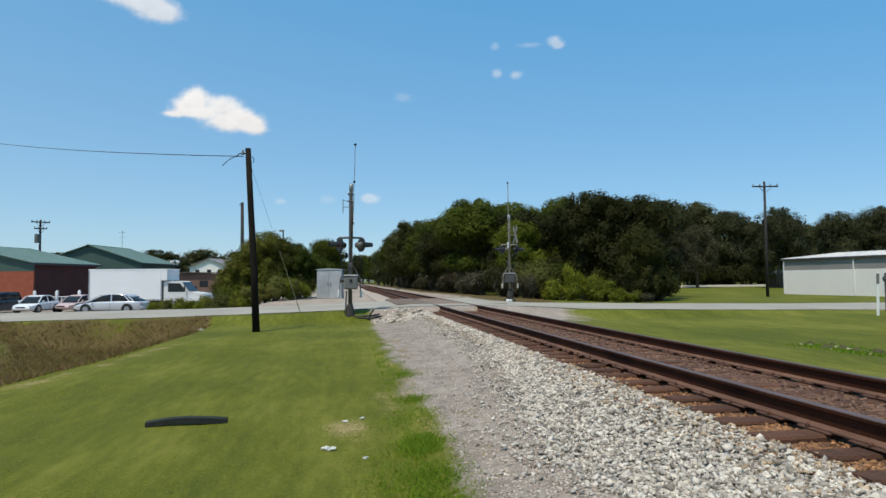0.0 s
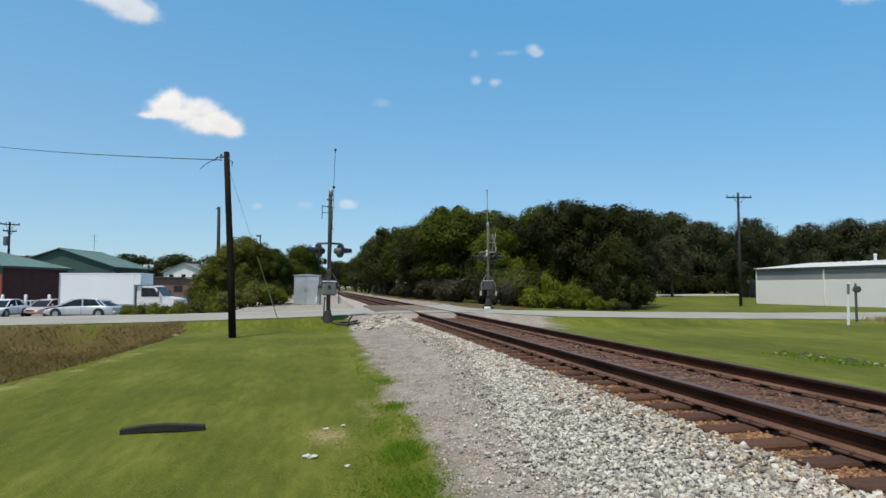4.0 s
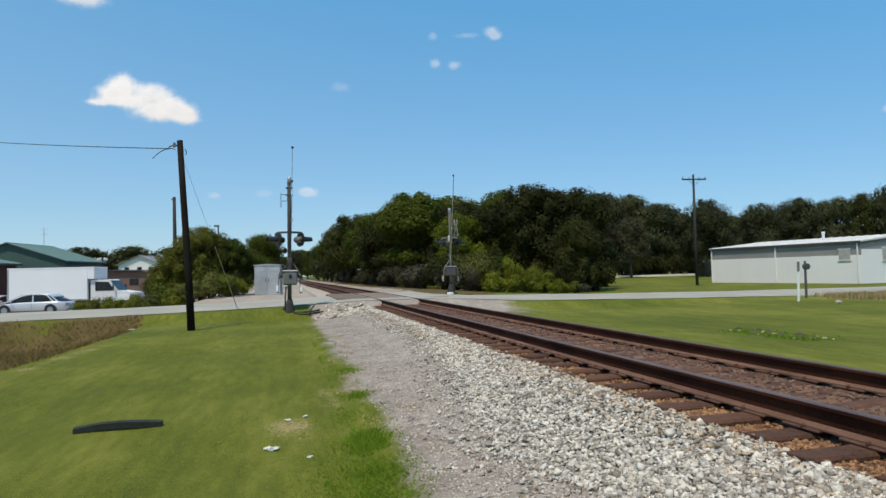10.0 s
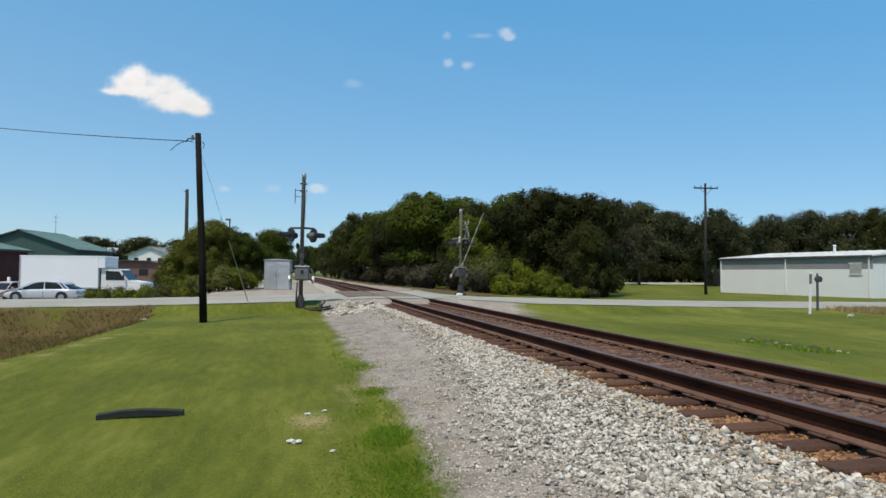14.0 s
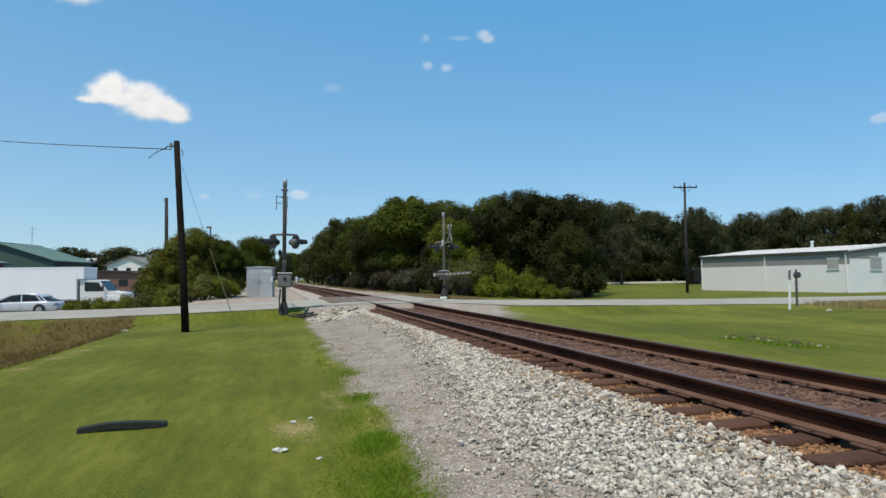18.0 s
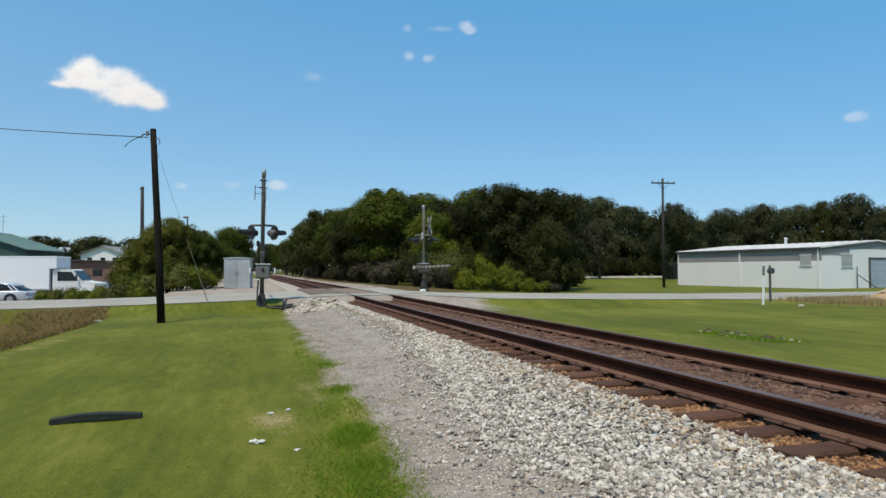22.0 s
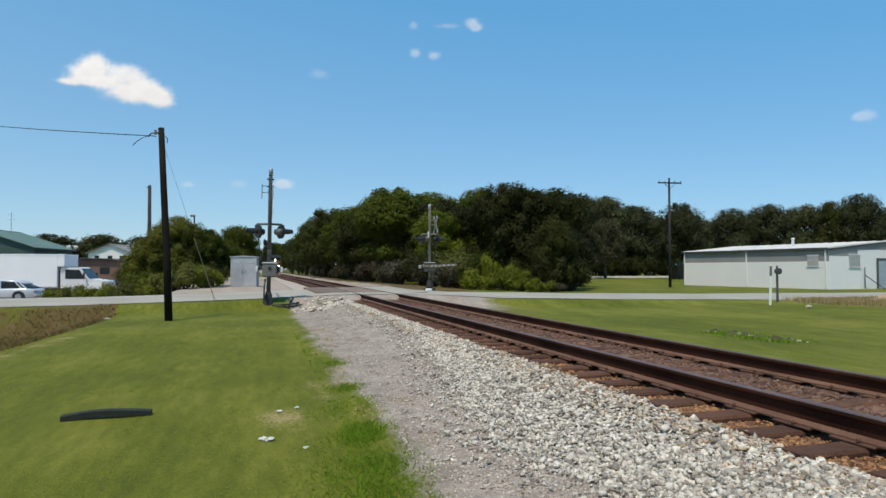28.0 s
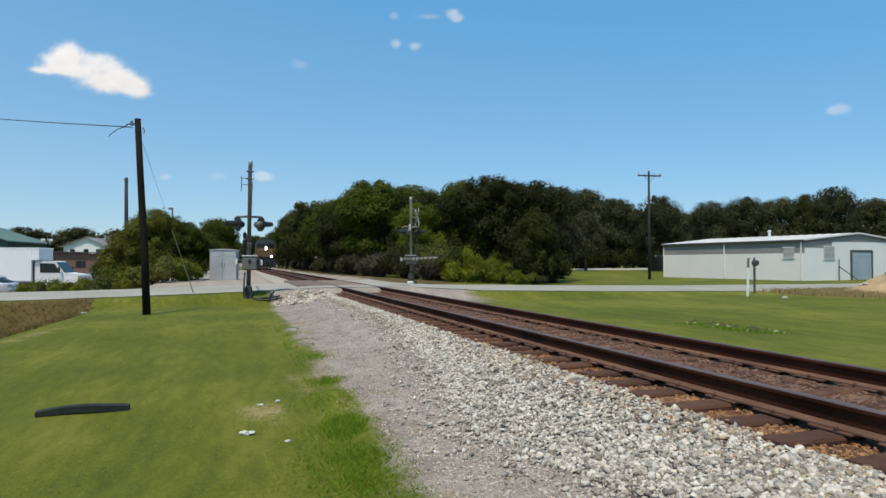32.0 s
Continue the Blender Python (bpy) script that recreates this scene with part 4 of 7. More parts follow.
BACKWOOD = (  # behind the far lane, and deeper in the wood
    (40, 104, 13.5, 13), (47, 109, 15.0, 13), (54, 114, 16.0, 14), (61, 117, 16.4, 14), (67, 117, 16.0, 13), (74, 117, 14.4, 13), (82, 122, 12.6, 12), (66, 91, 12.2, 9.5), (98, 142, 13.6, 14), (110, 142, 14.2, 14), (90, 130, 12.5, 13),
    (104, 124, 15.2, 13), (112, 122, 16.2, 13), (120, 120, 16.0, 13), (126, 118, 16.8, 12), (132, 116, 18.6, 13), (141, 114, 16.0, 14), (152, 118, 16.0, 15), (165, 122, 16.4, 16), (180, 128, 16, 16), (200, 134, 16, 17), (36, 82, 11.0, 11), (30, 76, 10.4, 11), (22, 82, 10.2, 12), (17, 74, 9.2, 11), (16, 95, 9.6, 12), (18, 112, 10.0, 12), (28, 100, 12.0, 13), (125, 150, 16, 16))
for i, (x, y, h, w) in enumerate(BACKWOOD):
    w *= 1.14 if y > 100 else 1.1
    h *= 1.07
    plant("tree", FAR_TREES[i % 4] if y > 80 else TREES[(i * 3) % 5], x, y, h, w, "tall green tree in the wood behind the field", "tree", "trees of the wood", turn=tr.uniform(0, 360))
GREY_TREE = tree_kind(41, M_LEAFGREY, 0.95, 0.1, 14000, 0.012)
for x, y, h, w in ((56.5, 98, 10.8, 9.5), (27.5, 52, 6.2, 6.0)):
    plant("tree", GREY_TREE, x, y, h, w, "thin grey-green tree before the darker wood", "tree", "trees of the wood", turn=tr.uniform(0, 360))
# along the line far away, closing the view on both sides of the track
for x, y, h, w in ((11.5, 140, 9.5, 11), (12, 165, 10, 12), (13, 200, 11, 13), (9.0, 128, 7.4, 7), (9.0, 150, 8.6, 7.2), (9.1, 176, 9.8, 7.4), (10.2, 205, 11, 7.6), (-3.2, 208, 9.4, 8), (-4.6, 190, 8.6, 8), (-5.5, 150, 7.6, 9), (-7, 185, 9, 11), (-8, 225, 9, 12), (18, 250, 12, 13), (22, 275, 12, 12), (-10, 290, 11, 14), (-12, 130, 7, 9), (4.6, 262, 12.6, 7.5), (7.8, 300, 14.0, 10), (4.0, 300, 12.5, 9), (12, 345, 15.5, 15), (0, 330, 12.0, 12), (-9, 400, 13, 18), (20, 420, 17, 20), (34, 390, 16, 22)):
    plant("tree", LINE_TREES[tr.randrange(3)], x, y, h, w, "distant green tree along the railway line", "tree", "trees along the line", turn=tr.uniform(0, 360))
plant("tree", TREES[4], -2.2, 76, 6.3, 6.4, "rounded green tree beyond the gravel yard", "tree", turn=40)
plant("tree", TREES[0], -5.2, 82, 5.0, 6.6, "rounded green tree beyond the gravel yard", "tree", turn=140)
# far skyline behind the buildings
for k in range(15):
    x = -160 + 10.6 * k + tr.uniform(-2, 2)
    y = 205 + tr.uniform(-12, 12)
    h = tr.uniform(8.4, 11.6)
    plant("tree", LINE_TREES[(1, 2, 1)[k % 3]], x, y, h, h * 1.7, "distant tree on the skyline behind the buildings", "tree", "skyline trees", turn=tr.uniform(0, 360))
# clump beside the gravel yard and shrubs along the lot
for x, y, h, w, k in ((-5.0, 43.8, 5.0, 4.6, 7), (-6.3, 44.2, 4.2, 5.0, 7), (-3.4, 44.6, 3.9, 4.4, 0), (-7.1, 45.5, 3.2, 4.0, 0), (-2.5, 46.4, 3.2, 4.0, 4), (-5.6, 45.4, 4.1, 5.2, 4), (-4.2, 44.0, 4.3, 3.4, 7)):
    plant("tree", TREES[k], x, y, h, w, "small bushy tree beside the gravel yard", "tree", "clump by the yard", turn=tr.uniform(0, 360))
for x, y, h, w, k in ((-11.2, 43.4, 1.15, 1.3, 0), (-10.0, 42.0, 1.6, 1.4, 5), (-8.6, 41.2, 1.6, 1.6, 0), (-7.2, 40.8, 1.8, 1.7, 5), (-5.6, 40.4, 1.7, 1.6, 0), (-4.2, 40.4, 1.8, 1.7, 5), (-3.0, 40.8, 1.6, 1.5, 0), (-5.0, 40.0, 1.4, 1.4, 5), (-6.6, 42.6, 2.4, 1.7, 1), (-4.2, 42.8, 2.2, 1.5, 1), (-8.8, 43.0, 1.9, 1.5, 5), (-2.6, 43.2, 1.9, 1.2, 4)):
    plant("bush", BUSHES[k], x, y, h, w, "low green shrub beside the road", "bush", "roadside shrubs", turn=tr.uniform(0, 360))
for x, y, h, w, k in ((11.6, 40.0, 1.9, 1.3, 3), (12.7, 40.2, 2.4, 1.7, 5), (13.6, 39.6, 1.7, 1.7, 2), (14.6, 40.4, 2.75, 1.2, 0), (15.5, 39.6, 1.9, 1.6, 2), (16.7, 39.4, 1.6, 1.5, 0), (17.9, 39.4, 1.2, 1.3, 2), (18.9, 39.6, 0.9, 1.1, 3), (12.6, 42.0, 3.0, 1.9, 5), (14.0, 42.2, 2.9, 1.8, 1), (16.4, 41.6, 2.2, 1.6, 2), (11.4, 42.4, 2.7, 1.6, 5), (10.6, 41.6, 2.4, 1.3, 3)):
    plant("bush", BUSHES[k], x, y, h, w, "yellow-green roadside shrub before the dark trees" if k != 3 else "dry grey brush beside the crossing", "bush", "roadside shrubs", turn=tr.uniform(0, 360))
for x, y, h, w in ((19.3, 41.8, 2.6, 1.7), (20.6, 41.6, 2.8, 1.8), (21.8, 42.8, 3.0, 1.9), (22.6, 44.6, 3.2, 2.0), (19.0, 44.0, 3.0, 2.0), (24, 56, 3.6, 3.2), (28, 60, 3.6, 3.4), (32, 66, 4.0, 3.6), (36, 74, 4.2, 3.8), (26, 68, 4.0, 3.6), (40, 86, 4.5, 4.0), (22, 52, 3.4, 3.0)):
    plant("bush", BUSHES[4], x, y, h, w, "dark undergrowth below the trees of the wood", "bush", "wood undergrowth", turn=tr.uniform(0, 360))
for k in range(26):
    y = 42 + 3.6 * k
    kk = tr.choice((3, 3, 4, 3))
    plant("bush", BUSHES[kk], 9.9 + tr.uniform(-0.5, 0.8) + 0.006 * y, y, tr.uniform(1.4, 3.0), tr.uniform(1.3, 2.0), "dry tangled brush below the trackside trees" if kk == 3 else "dark undergrowth below the trackside trees", "bush", "trackside undergrowth", turn=tr.uniform(0, 360))
for k in range(11):
    x = 32 + 4.4 * k
    plant("bush", BUSHES[(4, 1, 4)[k % 3]], x, 111 + 0.25 * (x - 40), tr.uniform(6.5, 9.0), 6.0, "tall shaded thicket inside the wood", "bush", "wood's edge undergrowth", turn=tr.uniform(0, 360))
for k in range(36):
    x = 30 + 4.3 * k
    plant("bush", BUSHES[tr.choice((1, 4, 4))], x, 106 + 0.2 * (x - 45) + tr.uniform(-1.0, 1.0), tr.uniform(3.0, 6.0), tr.uniform(3.5, 5.5), "shaded undergrowth at the wood's edge", "bush", "wood's edge undergrowth", turn=tr.uniform(0, 360))


# ---- crossing signals with gates ----
GATES = []


def signal_mast(m, label, lean, metal, up, lampz, mech_z, case, buck_x, skew):
    """A silver crossing mast: lamps on a crossarm, gate mechanism, arm that swings in the local y-z plane."""
    mast = thing("crossing_signal", m, label, "crossing signal", "gate signals of the crossing")
    part("foundation", Geo().box((0, 0, 0.05), (0.55, 0.55, 0.26), 0.03), M_SOIL, mast, "dark stained footing")
    part("base_casting", Geo().tube([(0, 0, 0.18), (0, 0, 0.26), (0, 0, 0.62), (0, 0, 0.72)], [0.21, 0.19, 0.12, 0.09], 14), M_GREYPOLE, mast, "dark base casting", smooth=True)
    part("conduit", Geo().tube([(-0.16, -0.05, 0.1), (-0.16, -0.05, 0.8), (-0.13, -0.02, 1.2)], 0.03, 8), metal, mast, smooth=True)
    part("pole", Geo().tube([(0, 0, 0.2), (0, 0, 4.75 + up), (0.01, 0, 5.08 + up)], [0.078, 0.07, 0.066], 14), metal, mast, "weathered aluminium pole", smooth=True)
    part("pole_cap", Geo().tube([(0.01, 0, 4.86 + up), (0.01, 0, 5.1 + up), (0.01, 0, 5.13 + up)], [0.082, 0.082, 0.05], 12), M_ALU, mast, smooth=True)
    for z in (4.72 + up, 4.45 + up, 4.28 + up):
        part("clamp", Geo().box((0, 0, z), (0.26 if z > 4.6 else 0.16, 0.15, 0.05), 0.015), metal, mast)
    ant = part("antenna_bracket", Geo().tube([(-0.05, 0, 4.46 + up), (-0.3, 0, 4.46 + up)], 0.012, 6).tube([(-0.05, 0, 4.22 + up), (-0.3, 0, 4.22 + up)], 0.012, 6), metal, mast)
    part("antenna_rod", Geo().tube([(-0.3, 0, 3.98 + up), (-0.3, 0, 4.52 + up)], 0.014, 6), metal, ant)
    LZ = 2.86 + lampz
    # crossarm with lamp units that look along the road both ways
    part("crossarm", Geo().tube([(-0.52, 0, 2.98 + lampz + 0.05), (-0.44, 0, 3.08 + lampz + 0.05), (0, 0, 3.1 + lampz + 0.05), (0.44, 0, 3.08 + lampz + 0.05), (0.52, 0, 2.98 + lampz + 0.05)], 0.042, 8), metal, mast, smooth=True)
    part("crossarm", Geo().tube([(0, -0.5, 3.02 + lampz + 0.05), (0, 0.5, 3.02 + lampz + 0.05)], 0.028, 8), metal, mast, smooth=True)
    for sx in (-1, 1):
        for y, x in ((-0.12, 0.42), (0.14, 0.36)):
            unit = part("lamp_unit", Geo().tube([(sx * x, y, LZ), (sx * (x + 0.03), y, LZ)], 0.25, 20), M_BLACK, mast, "black round lamp background")
            part("lamp_housing", Geo().tube([(sx * (x - 0.2), y, LZ), (sx * (x - 0.16), y, LZ), (sx * x, y, LZ)], [0.06, 0.11, 0.125], 14), M_BLACK if sx < 0 else M_GALV, unit, smooth=True)
            part("lens", Geo().tube([(sx * (x + 0.03), y, LZ), (sx * (x + 0.055), y, LZ)], [0.105, 0.08], 14), M_LENS, unit)
            hood = Geo()
            rings = []
            for d in (0.03, 0.42):
                rings.append([(sx * (x + d), y + 0.125 * math.cos(a), LZ + 0.125 * math.sin(a) - 0.02 * (d > 0.1)) for a in [radians(-20 + 220 * k / 12) for k in range(13)]])
            inner = [[(q[0], y + (q[1] - y) * 0.94, LZ + (q[2] - LZ) * 0.94) for q in r] for r in rings]
            hood.loft([a + b[::-1] for a, b in zip(rings, inner)], caps=True)
            part("hood", hood, M_BLACK, unit)
            at_lamp = Matrix.Translation((sx * x, y, LZ))
            unit.matrix_local = at_lamp @ Matrix.Rotation(radians(skew), 4, "Z") @ at_lamp.inverted()
    # crossbuck boards that face the traffic
    for s in (-1, 1):
        board = part("crossbuck_board", Geo().box((buck_x + 0.012 * s, 0, 0), (0.01, 1.22, 0.22), 0.003), M_WHITE if buck_x > 0 else M_ARMWHITE, mast, "white crossbuck board")
        board.matrix_local = pose(0, 0, 4.0 + up, 48 * s, 0, 0)
        bars = Geo().box((buck_x + 0.012 * s + 0.007, 0, 0), (0.004, 0.9, 0.1))
        part("lettering_bar", bars, M_BLACK, board)
    part("sign_bracket", Geo().box((buck_x / 2, 0, 4.0 + up), (abs(buck_x), 0.05, 0.05), 0.01), metal, mast)
    part("track_sign", Geo().box((0.09, 0.04, 3.42 + up), (0.012, 0.4, 0.34), 0.01), M_WHITE, mast, "small white plate")
    part("bell", Geo().tube([(-0.1, 0.1, 2.55), (-0.16, 0.12, 2.55), (-0.2, 0.13, 2.55)], [0.07, 0.13, 0.1], 14), M_BLACK, mast, smooth=True)
    part("cable", Geo().tube([(-0.42, 0, 2.75), (-0.36, -0.03, 2.4), (-0.3, -0.05, 2.1), (-0.22, -0.04, 1.7)], 0.018, 6), M_BLACK, mast)
    part("junction_box", Geo().box((0, -0.12, 2.16), (0.17, 0.12, 0.2), 0.02), metal, mast)
    mech = part("mechanism_case", Geo().box((0.02, -0.02, 1.42 + mech_z), (0.52, 0.62, 0.5), 0.05), case, mast, "grey gate mechanism case")
    part("case_lid", Geo().box((0.02, -0.02, 1.69 + mech_z), (0.56, 0.66, 0.06), 0.025), M_ALU, mech, "pale case lid")
    part("case_latch", Geo().box((0.02, -0.345, 1.5 + mech_z), (0.1, 0.03, 0.12), 0.01), M_BLACK, mech)
    part("pivot_shaft", Geo().tube([(-0.4, 0, 1.5 + mech_z), (0.44, 0, 1.5 + mech_z)], 0.05, 12), M_BLACK, mast)
    # the arm: upright when open
    arm = part("gate_arm", Geo().tube([(-0.37, 0, 0), (-0.33, 0, 0.02)], 0.09, 12), metal, mast, "red and white striped gate arm")
    part("hub", Geo().tube([(0.37, 0, 0), (0.41, 0, 0.02)], 0.09, 12), metal, arm)
    for s in (-1, 1):
        part("support_channel", Geo().loft([[(s * 0.36 - 0.02, -0.05, -0.1), (s * 0.36 + 0.02, -0.05, -0.1), (s * 0.36 + 0.02, 0.05, -0.1), (s * 0.36 - 0.02, 0.05, -0.1)],
                                           [(s * 0.35 - 0.02, -0.05, 0.14), (s * 0.35 + 0.02, -0.05, 0.14), (s * 0.35 + 0.02, 0.05, 0.14), (s * 0.35 - 0.02, 0.05, 0.14)],
                                           [(0.04 + s * 0.03 - 0.015, -0.04, 0.6), (0.04 + s * 0.03 + 0.015, -0.04, 0.6), (0.04 + s * 0.03 + 0.015, 0.04, 0.6), (0.04 + s * 0.03 - 0.015, 0.04, 0.6)]]), metal, arm)
        part("counterweight_arm", Geo().box((s * 0.39, 0.02, -0.3), (0.035, 0.13, 0.66), 0.01), metal, arm)
        part("counterweight", Geo().box((s * 0.43, 0.03, -0.5), (0.08, 0.2, 0.26), 0.02), M_WHITE if buck_x > 0 else M_ARMWHITE, arm, "white painted counterweight")
    n, z0, z1 = 12, 0.45, 5.3
    for k in range(n):
        a, b = z0 + (z1 - z0) * k / n, z0 + (z1 - z0) * (k + 1) / n
        wa, wb = 0.062 - 0.03 * k / n, 0.062 - 0.03 * (k + 1) / n
        part("arm_stripe", Geo().loft([[(0.04 - 0.009, -wa, a), (0.04 + 0.009, -wa, a), (0.04 + 0.009, wa, a), (0.04 - 0.009, wa, a)], [(0.04 - 0.009, -wb, b), (0.04 + 0.009, -wb, b), (0.04 + 0.009, wb, b), (0.04 - 0.009, wb, b)]]), M_FADED if k % 2 else M_ARMWHITE, arm)
    for s in (-1, 1):
        part("arm_edge", Geo().loft([[(0.03, s * 0.064, 0.45), (0.05, s * 0.064, 0.45), (0.05, s * 0.074, 0.45), (0.03, s * 0.074, 0.45)], [(0.03, s * 0.034, 5.3), (0.05, s * 0.034, 5.3), (0.05, s * 0.044, 5.3), (0.03, s * 0.044, 5.3)]]), metal, arm, "dull grey metal edge")
    for z in (2.2, 3.8, 5.24):
        part("arm_lamp", Geo().box((0.04, -0.06, z), (0.1, 0.07, 0.09), 0.025), M_BLACK, arm)
    arm.matrix_local = pose(0, 0, 1.5 + mech_z, 0, lean, 0)
    GATES.append((arm, lean, 1.5 + mech_z))
    return mast


signal_mast(pose(0.41, 25.0, 0.0, 0, 0.5, 0), "weathered silver crossing signal with gate beside the road", 1.2, M_DARKALU, 0.19, 0.09, 0.09, M_GALV, 0.09, 25)
signal_mast(pose(9.23, 35.0, 0.36, 0, 0, 180), "pale crossing signal with gate beyond the road", 0.0, M_PALEMAST, -0.3, 0.02, -0.12, M_DARKALU, -0.34, 6)

# black tubes added as the dark shadow at the near signal's foot, and rubble
cab_r = random.Random(3)
for k in range(2):
    x0, y0 = 0.55 + 0.12 * k, 24.75 - 0.15 * k
    pts = [(x0 + 0.24 * i, y0 + 0.12 * math.sin(i * 1.7 + k), land(x0 + 0.24 * i, y0) + 0.03 + 0.02 * abs(math.sin(i + k))) for i in range(5)]
    single("cable", Geo().tube(pts, 0.032, 7), M_BLACK, "black tube standing in for shadow by the signal", "cable", group="loose cables", smooth=True)
single("bent_bar", Geo().tube([(1.1, 24.5, 0.0), (1.18, 24.48, 0.36), (1.3, 24.45, 0.5)], 0.03, 7), M_BLACK, "bent dark metal bar standing by the signal", "bar")
for k in range(16):
    x, y = cab_r.uniform(1.3, 3.1), cab_r.uniform(22.6, 24.9)
    s = cab_r.uniform(0.07, 0.15)
    single("rock", Geo().blob((0, 0, 0), (s, s * 0.8, s * 0.6), cab_r, 0.25), M_ROCK, "pale broken rock piled beside the crossing", "rock", pose(x, y, max(land(x, y), bed_z(x, y) if x > 1.75 else -9) + s * 0.3, 0, 0, cab_r.uniform(0, 360)), group="rocks at the crossing")
single("concrete_block", Geo().box((0, 0, 0.06), (0.34, 0.24, 0.2), 0.05), M_WHITE, "white painted concrete block by the far signal", "concrete block", pose(9.0, 34.3, 0.36, 0, 0, 20))

# ---- signal equipment cabinet ----
cabinet = thing("equipment_cabinet", pose(-0.75, 43.0, 0.28, 0, 0, -8.5), "silver metal railway equipment cabinet on a slab", "cabinet")
part("slab", Geo().box((0, 0, 0.02), (2.0, 1.3, 0.14), 0.02), M_CONC, cabinet)
part("body", Geo().box((0, 0, 1.06), (1.6, 0.95, 1.94), 0.03), M_CASE, cabinet, "silver sheet metal body")
part("roof_cap", Geo().prism([(-0.87, 2.03), (0.87, 2.03), (0.87, 2.07), (0.0, 2.13), (-0.87, 2.07)], -0.52, 0.52), M_CASE, cabinet)
for s in (-1, 1):
    door = part("door", Geo().box((s * 0.405, -0.485, 1.05), (0.77, 0.03, 1.74), 0.012), M_CASE, cabinet)
    part("handle", Geo().box((s * 0.09, -0.515, 1.1), (0.03, 0.04, 0.24), 0.01), M_GALV, door)
    part("vent", Geo().box((s * 0.405, -0.507, 1.72), (0.4, 0.014, 0.14), 0.004), M_CASE, door)

# ---- poles and wires ----
pole = thing("utility_pole", pose(-2.53, 21.05, land(-2.53, 21.05) + 0.11), "black creosoted wooden pole leaning on the lawn", "utility pole")
part("shaft", Geo().tube([(0.01, -0.01, -0.4), (-0.1, 0.12, 1.9), (-0.24, 0.3, 4.0), (-0.35, 0.44, 5.78)], [0.118, 0.108, 0.097, 0.09], 14), M_POLE, pole, smooth=True)
part("wire_hook", Geo().tube([(-0.35, 0.4, 5.6), (-0.5, 0.36, 5.62), (-0.62, 0.34, 5.58), (-0.7, 0.34, 5.48)], 0.018, 6), M_WIRE, pole)
part("insulator", Geo().tube([(-0.5, 0.36, 5.56), (-0.5, 0.36, 5.7)], [0.05, 0.035], 10), M_GALV, pole)
part("staple", Geo().tube([(-0.2, 0.3, 5.5), (-0.14, 0.3, 5.42), (-0.16, 0.3, 5.3)], 0.014, 6), M_WIRE, pole)
single("wire", Geo().tube([(-3.05 - 20.5 * t, 21.4 + 24.6 * t, 5.62 + 5.3 * t - 0.7 * t * (1 - t)) for t in [k / 16 for k in range(17)]], 0.014, 6), M_WIRE, "thin dark overhead wire strung from the pole", "wire")
single("wire", Geo().tube([(-3.0 - 0.14 * k, 21.38 + 0.05 * k, 5.6 - 0.05 * k * k * 0.4 + 0.16 * k * 0.3) for k in range(6)], 0.012, 6), M_WIRE, "loose wire end curling at the pole top", "wire")
guy = thing("guy_wire", pose(0, 0, 0), "steel guy wire with faded yellow guard", "guy wire")
g0, g1 = Vector((-2.86, 21.45, 5.55)), Vector((-1.55, 27.0, 0.22))
part("strand", Geo().tube([g0, g1], 0.0045, 6), M_WIRE, guy)
part("guard", Geo().tube([g1 + (g0 - g1) * 0.02, g1 + (g0 - g1) * 0.2, g1 + (g0 - g1) * 0.46], 0.016, 8), M_YELLOW, guy)
part("anchor_rod", Geo().tube([g1 + Vector((0.02, 0.1, -0.3)), g1], 0.02, 6), M_WIRE, guy)
pole_b = thing("utility_pole", pose(-6.97, 47.4, land(-6.97, 47.4)), "slim grey wooden pole behind the shrubs", "utility pole")
part("shaft", Geo().tube([(0, 0, -0.3), (-0.03, 0, 4.0), (-0.06, 0, 7.95)], [0.15, 0.13, 0.105], 12), M_GREYPOLE, pole_b, smooth=True)
part("bracket", Geo().box((-0.16, 0, 7.8), (0.2, 0.06, 0.06), 0.01), M_WIRE, pole_b)
lamp = thing("street_lamp", pose(-4.1, 46.5, land(-4.1, 46.5)), "small grey street lamp above the clump", "street lamp")
part("post", Geo().tube([(0, 0, -0.2), (0, 0, 4.7)], [0.06, 0.045], 10), M_GREYPOLE, lamp)
part("lamp_head", Geo().box((-0.1, 0, 4.76), (0.36, 0.2, 0.14), 0.05), M_GALV, lamp)


def cross_pole(x, y, h, z, turn, label, arms, r=0.15):
    p = thing("utility_pole", pose(x, y, z, 0, 0, turn), label, "utility pole")
    part("shaft", Geo().tube([(0, 0, -0.3), (0, 0, h * 0.5), (0, 0, h)], [r, r * 0.85, r * 0.68], 12), M_GREYPOLE, p, smooth=True)
    for za, w in arms:
        a = part("crossarm", Geo().box((0, -0.14, za), (w, 0.1, 0.13), 0.012), M_GREYPOLE, p)
        for s in (-1, 1):
            part("brace", Geo().tube([(s * w * 0.24, -0.17, za - 0.06), (0, -0.13, za - 0.62)], 0.022, 6), M_WIRE, p)
            for k in (0.46, 0.2):
                part("insulator", Geo().tube([(s * w * k, -0.14, za + 0.06), (s * w * k, -0.14, za + 0.2), (s * w * k, -0.14, za + 0.24)], [0.03, 0.055, 0.03], 8), M_GALV, a)
    return p


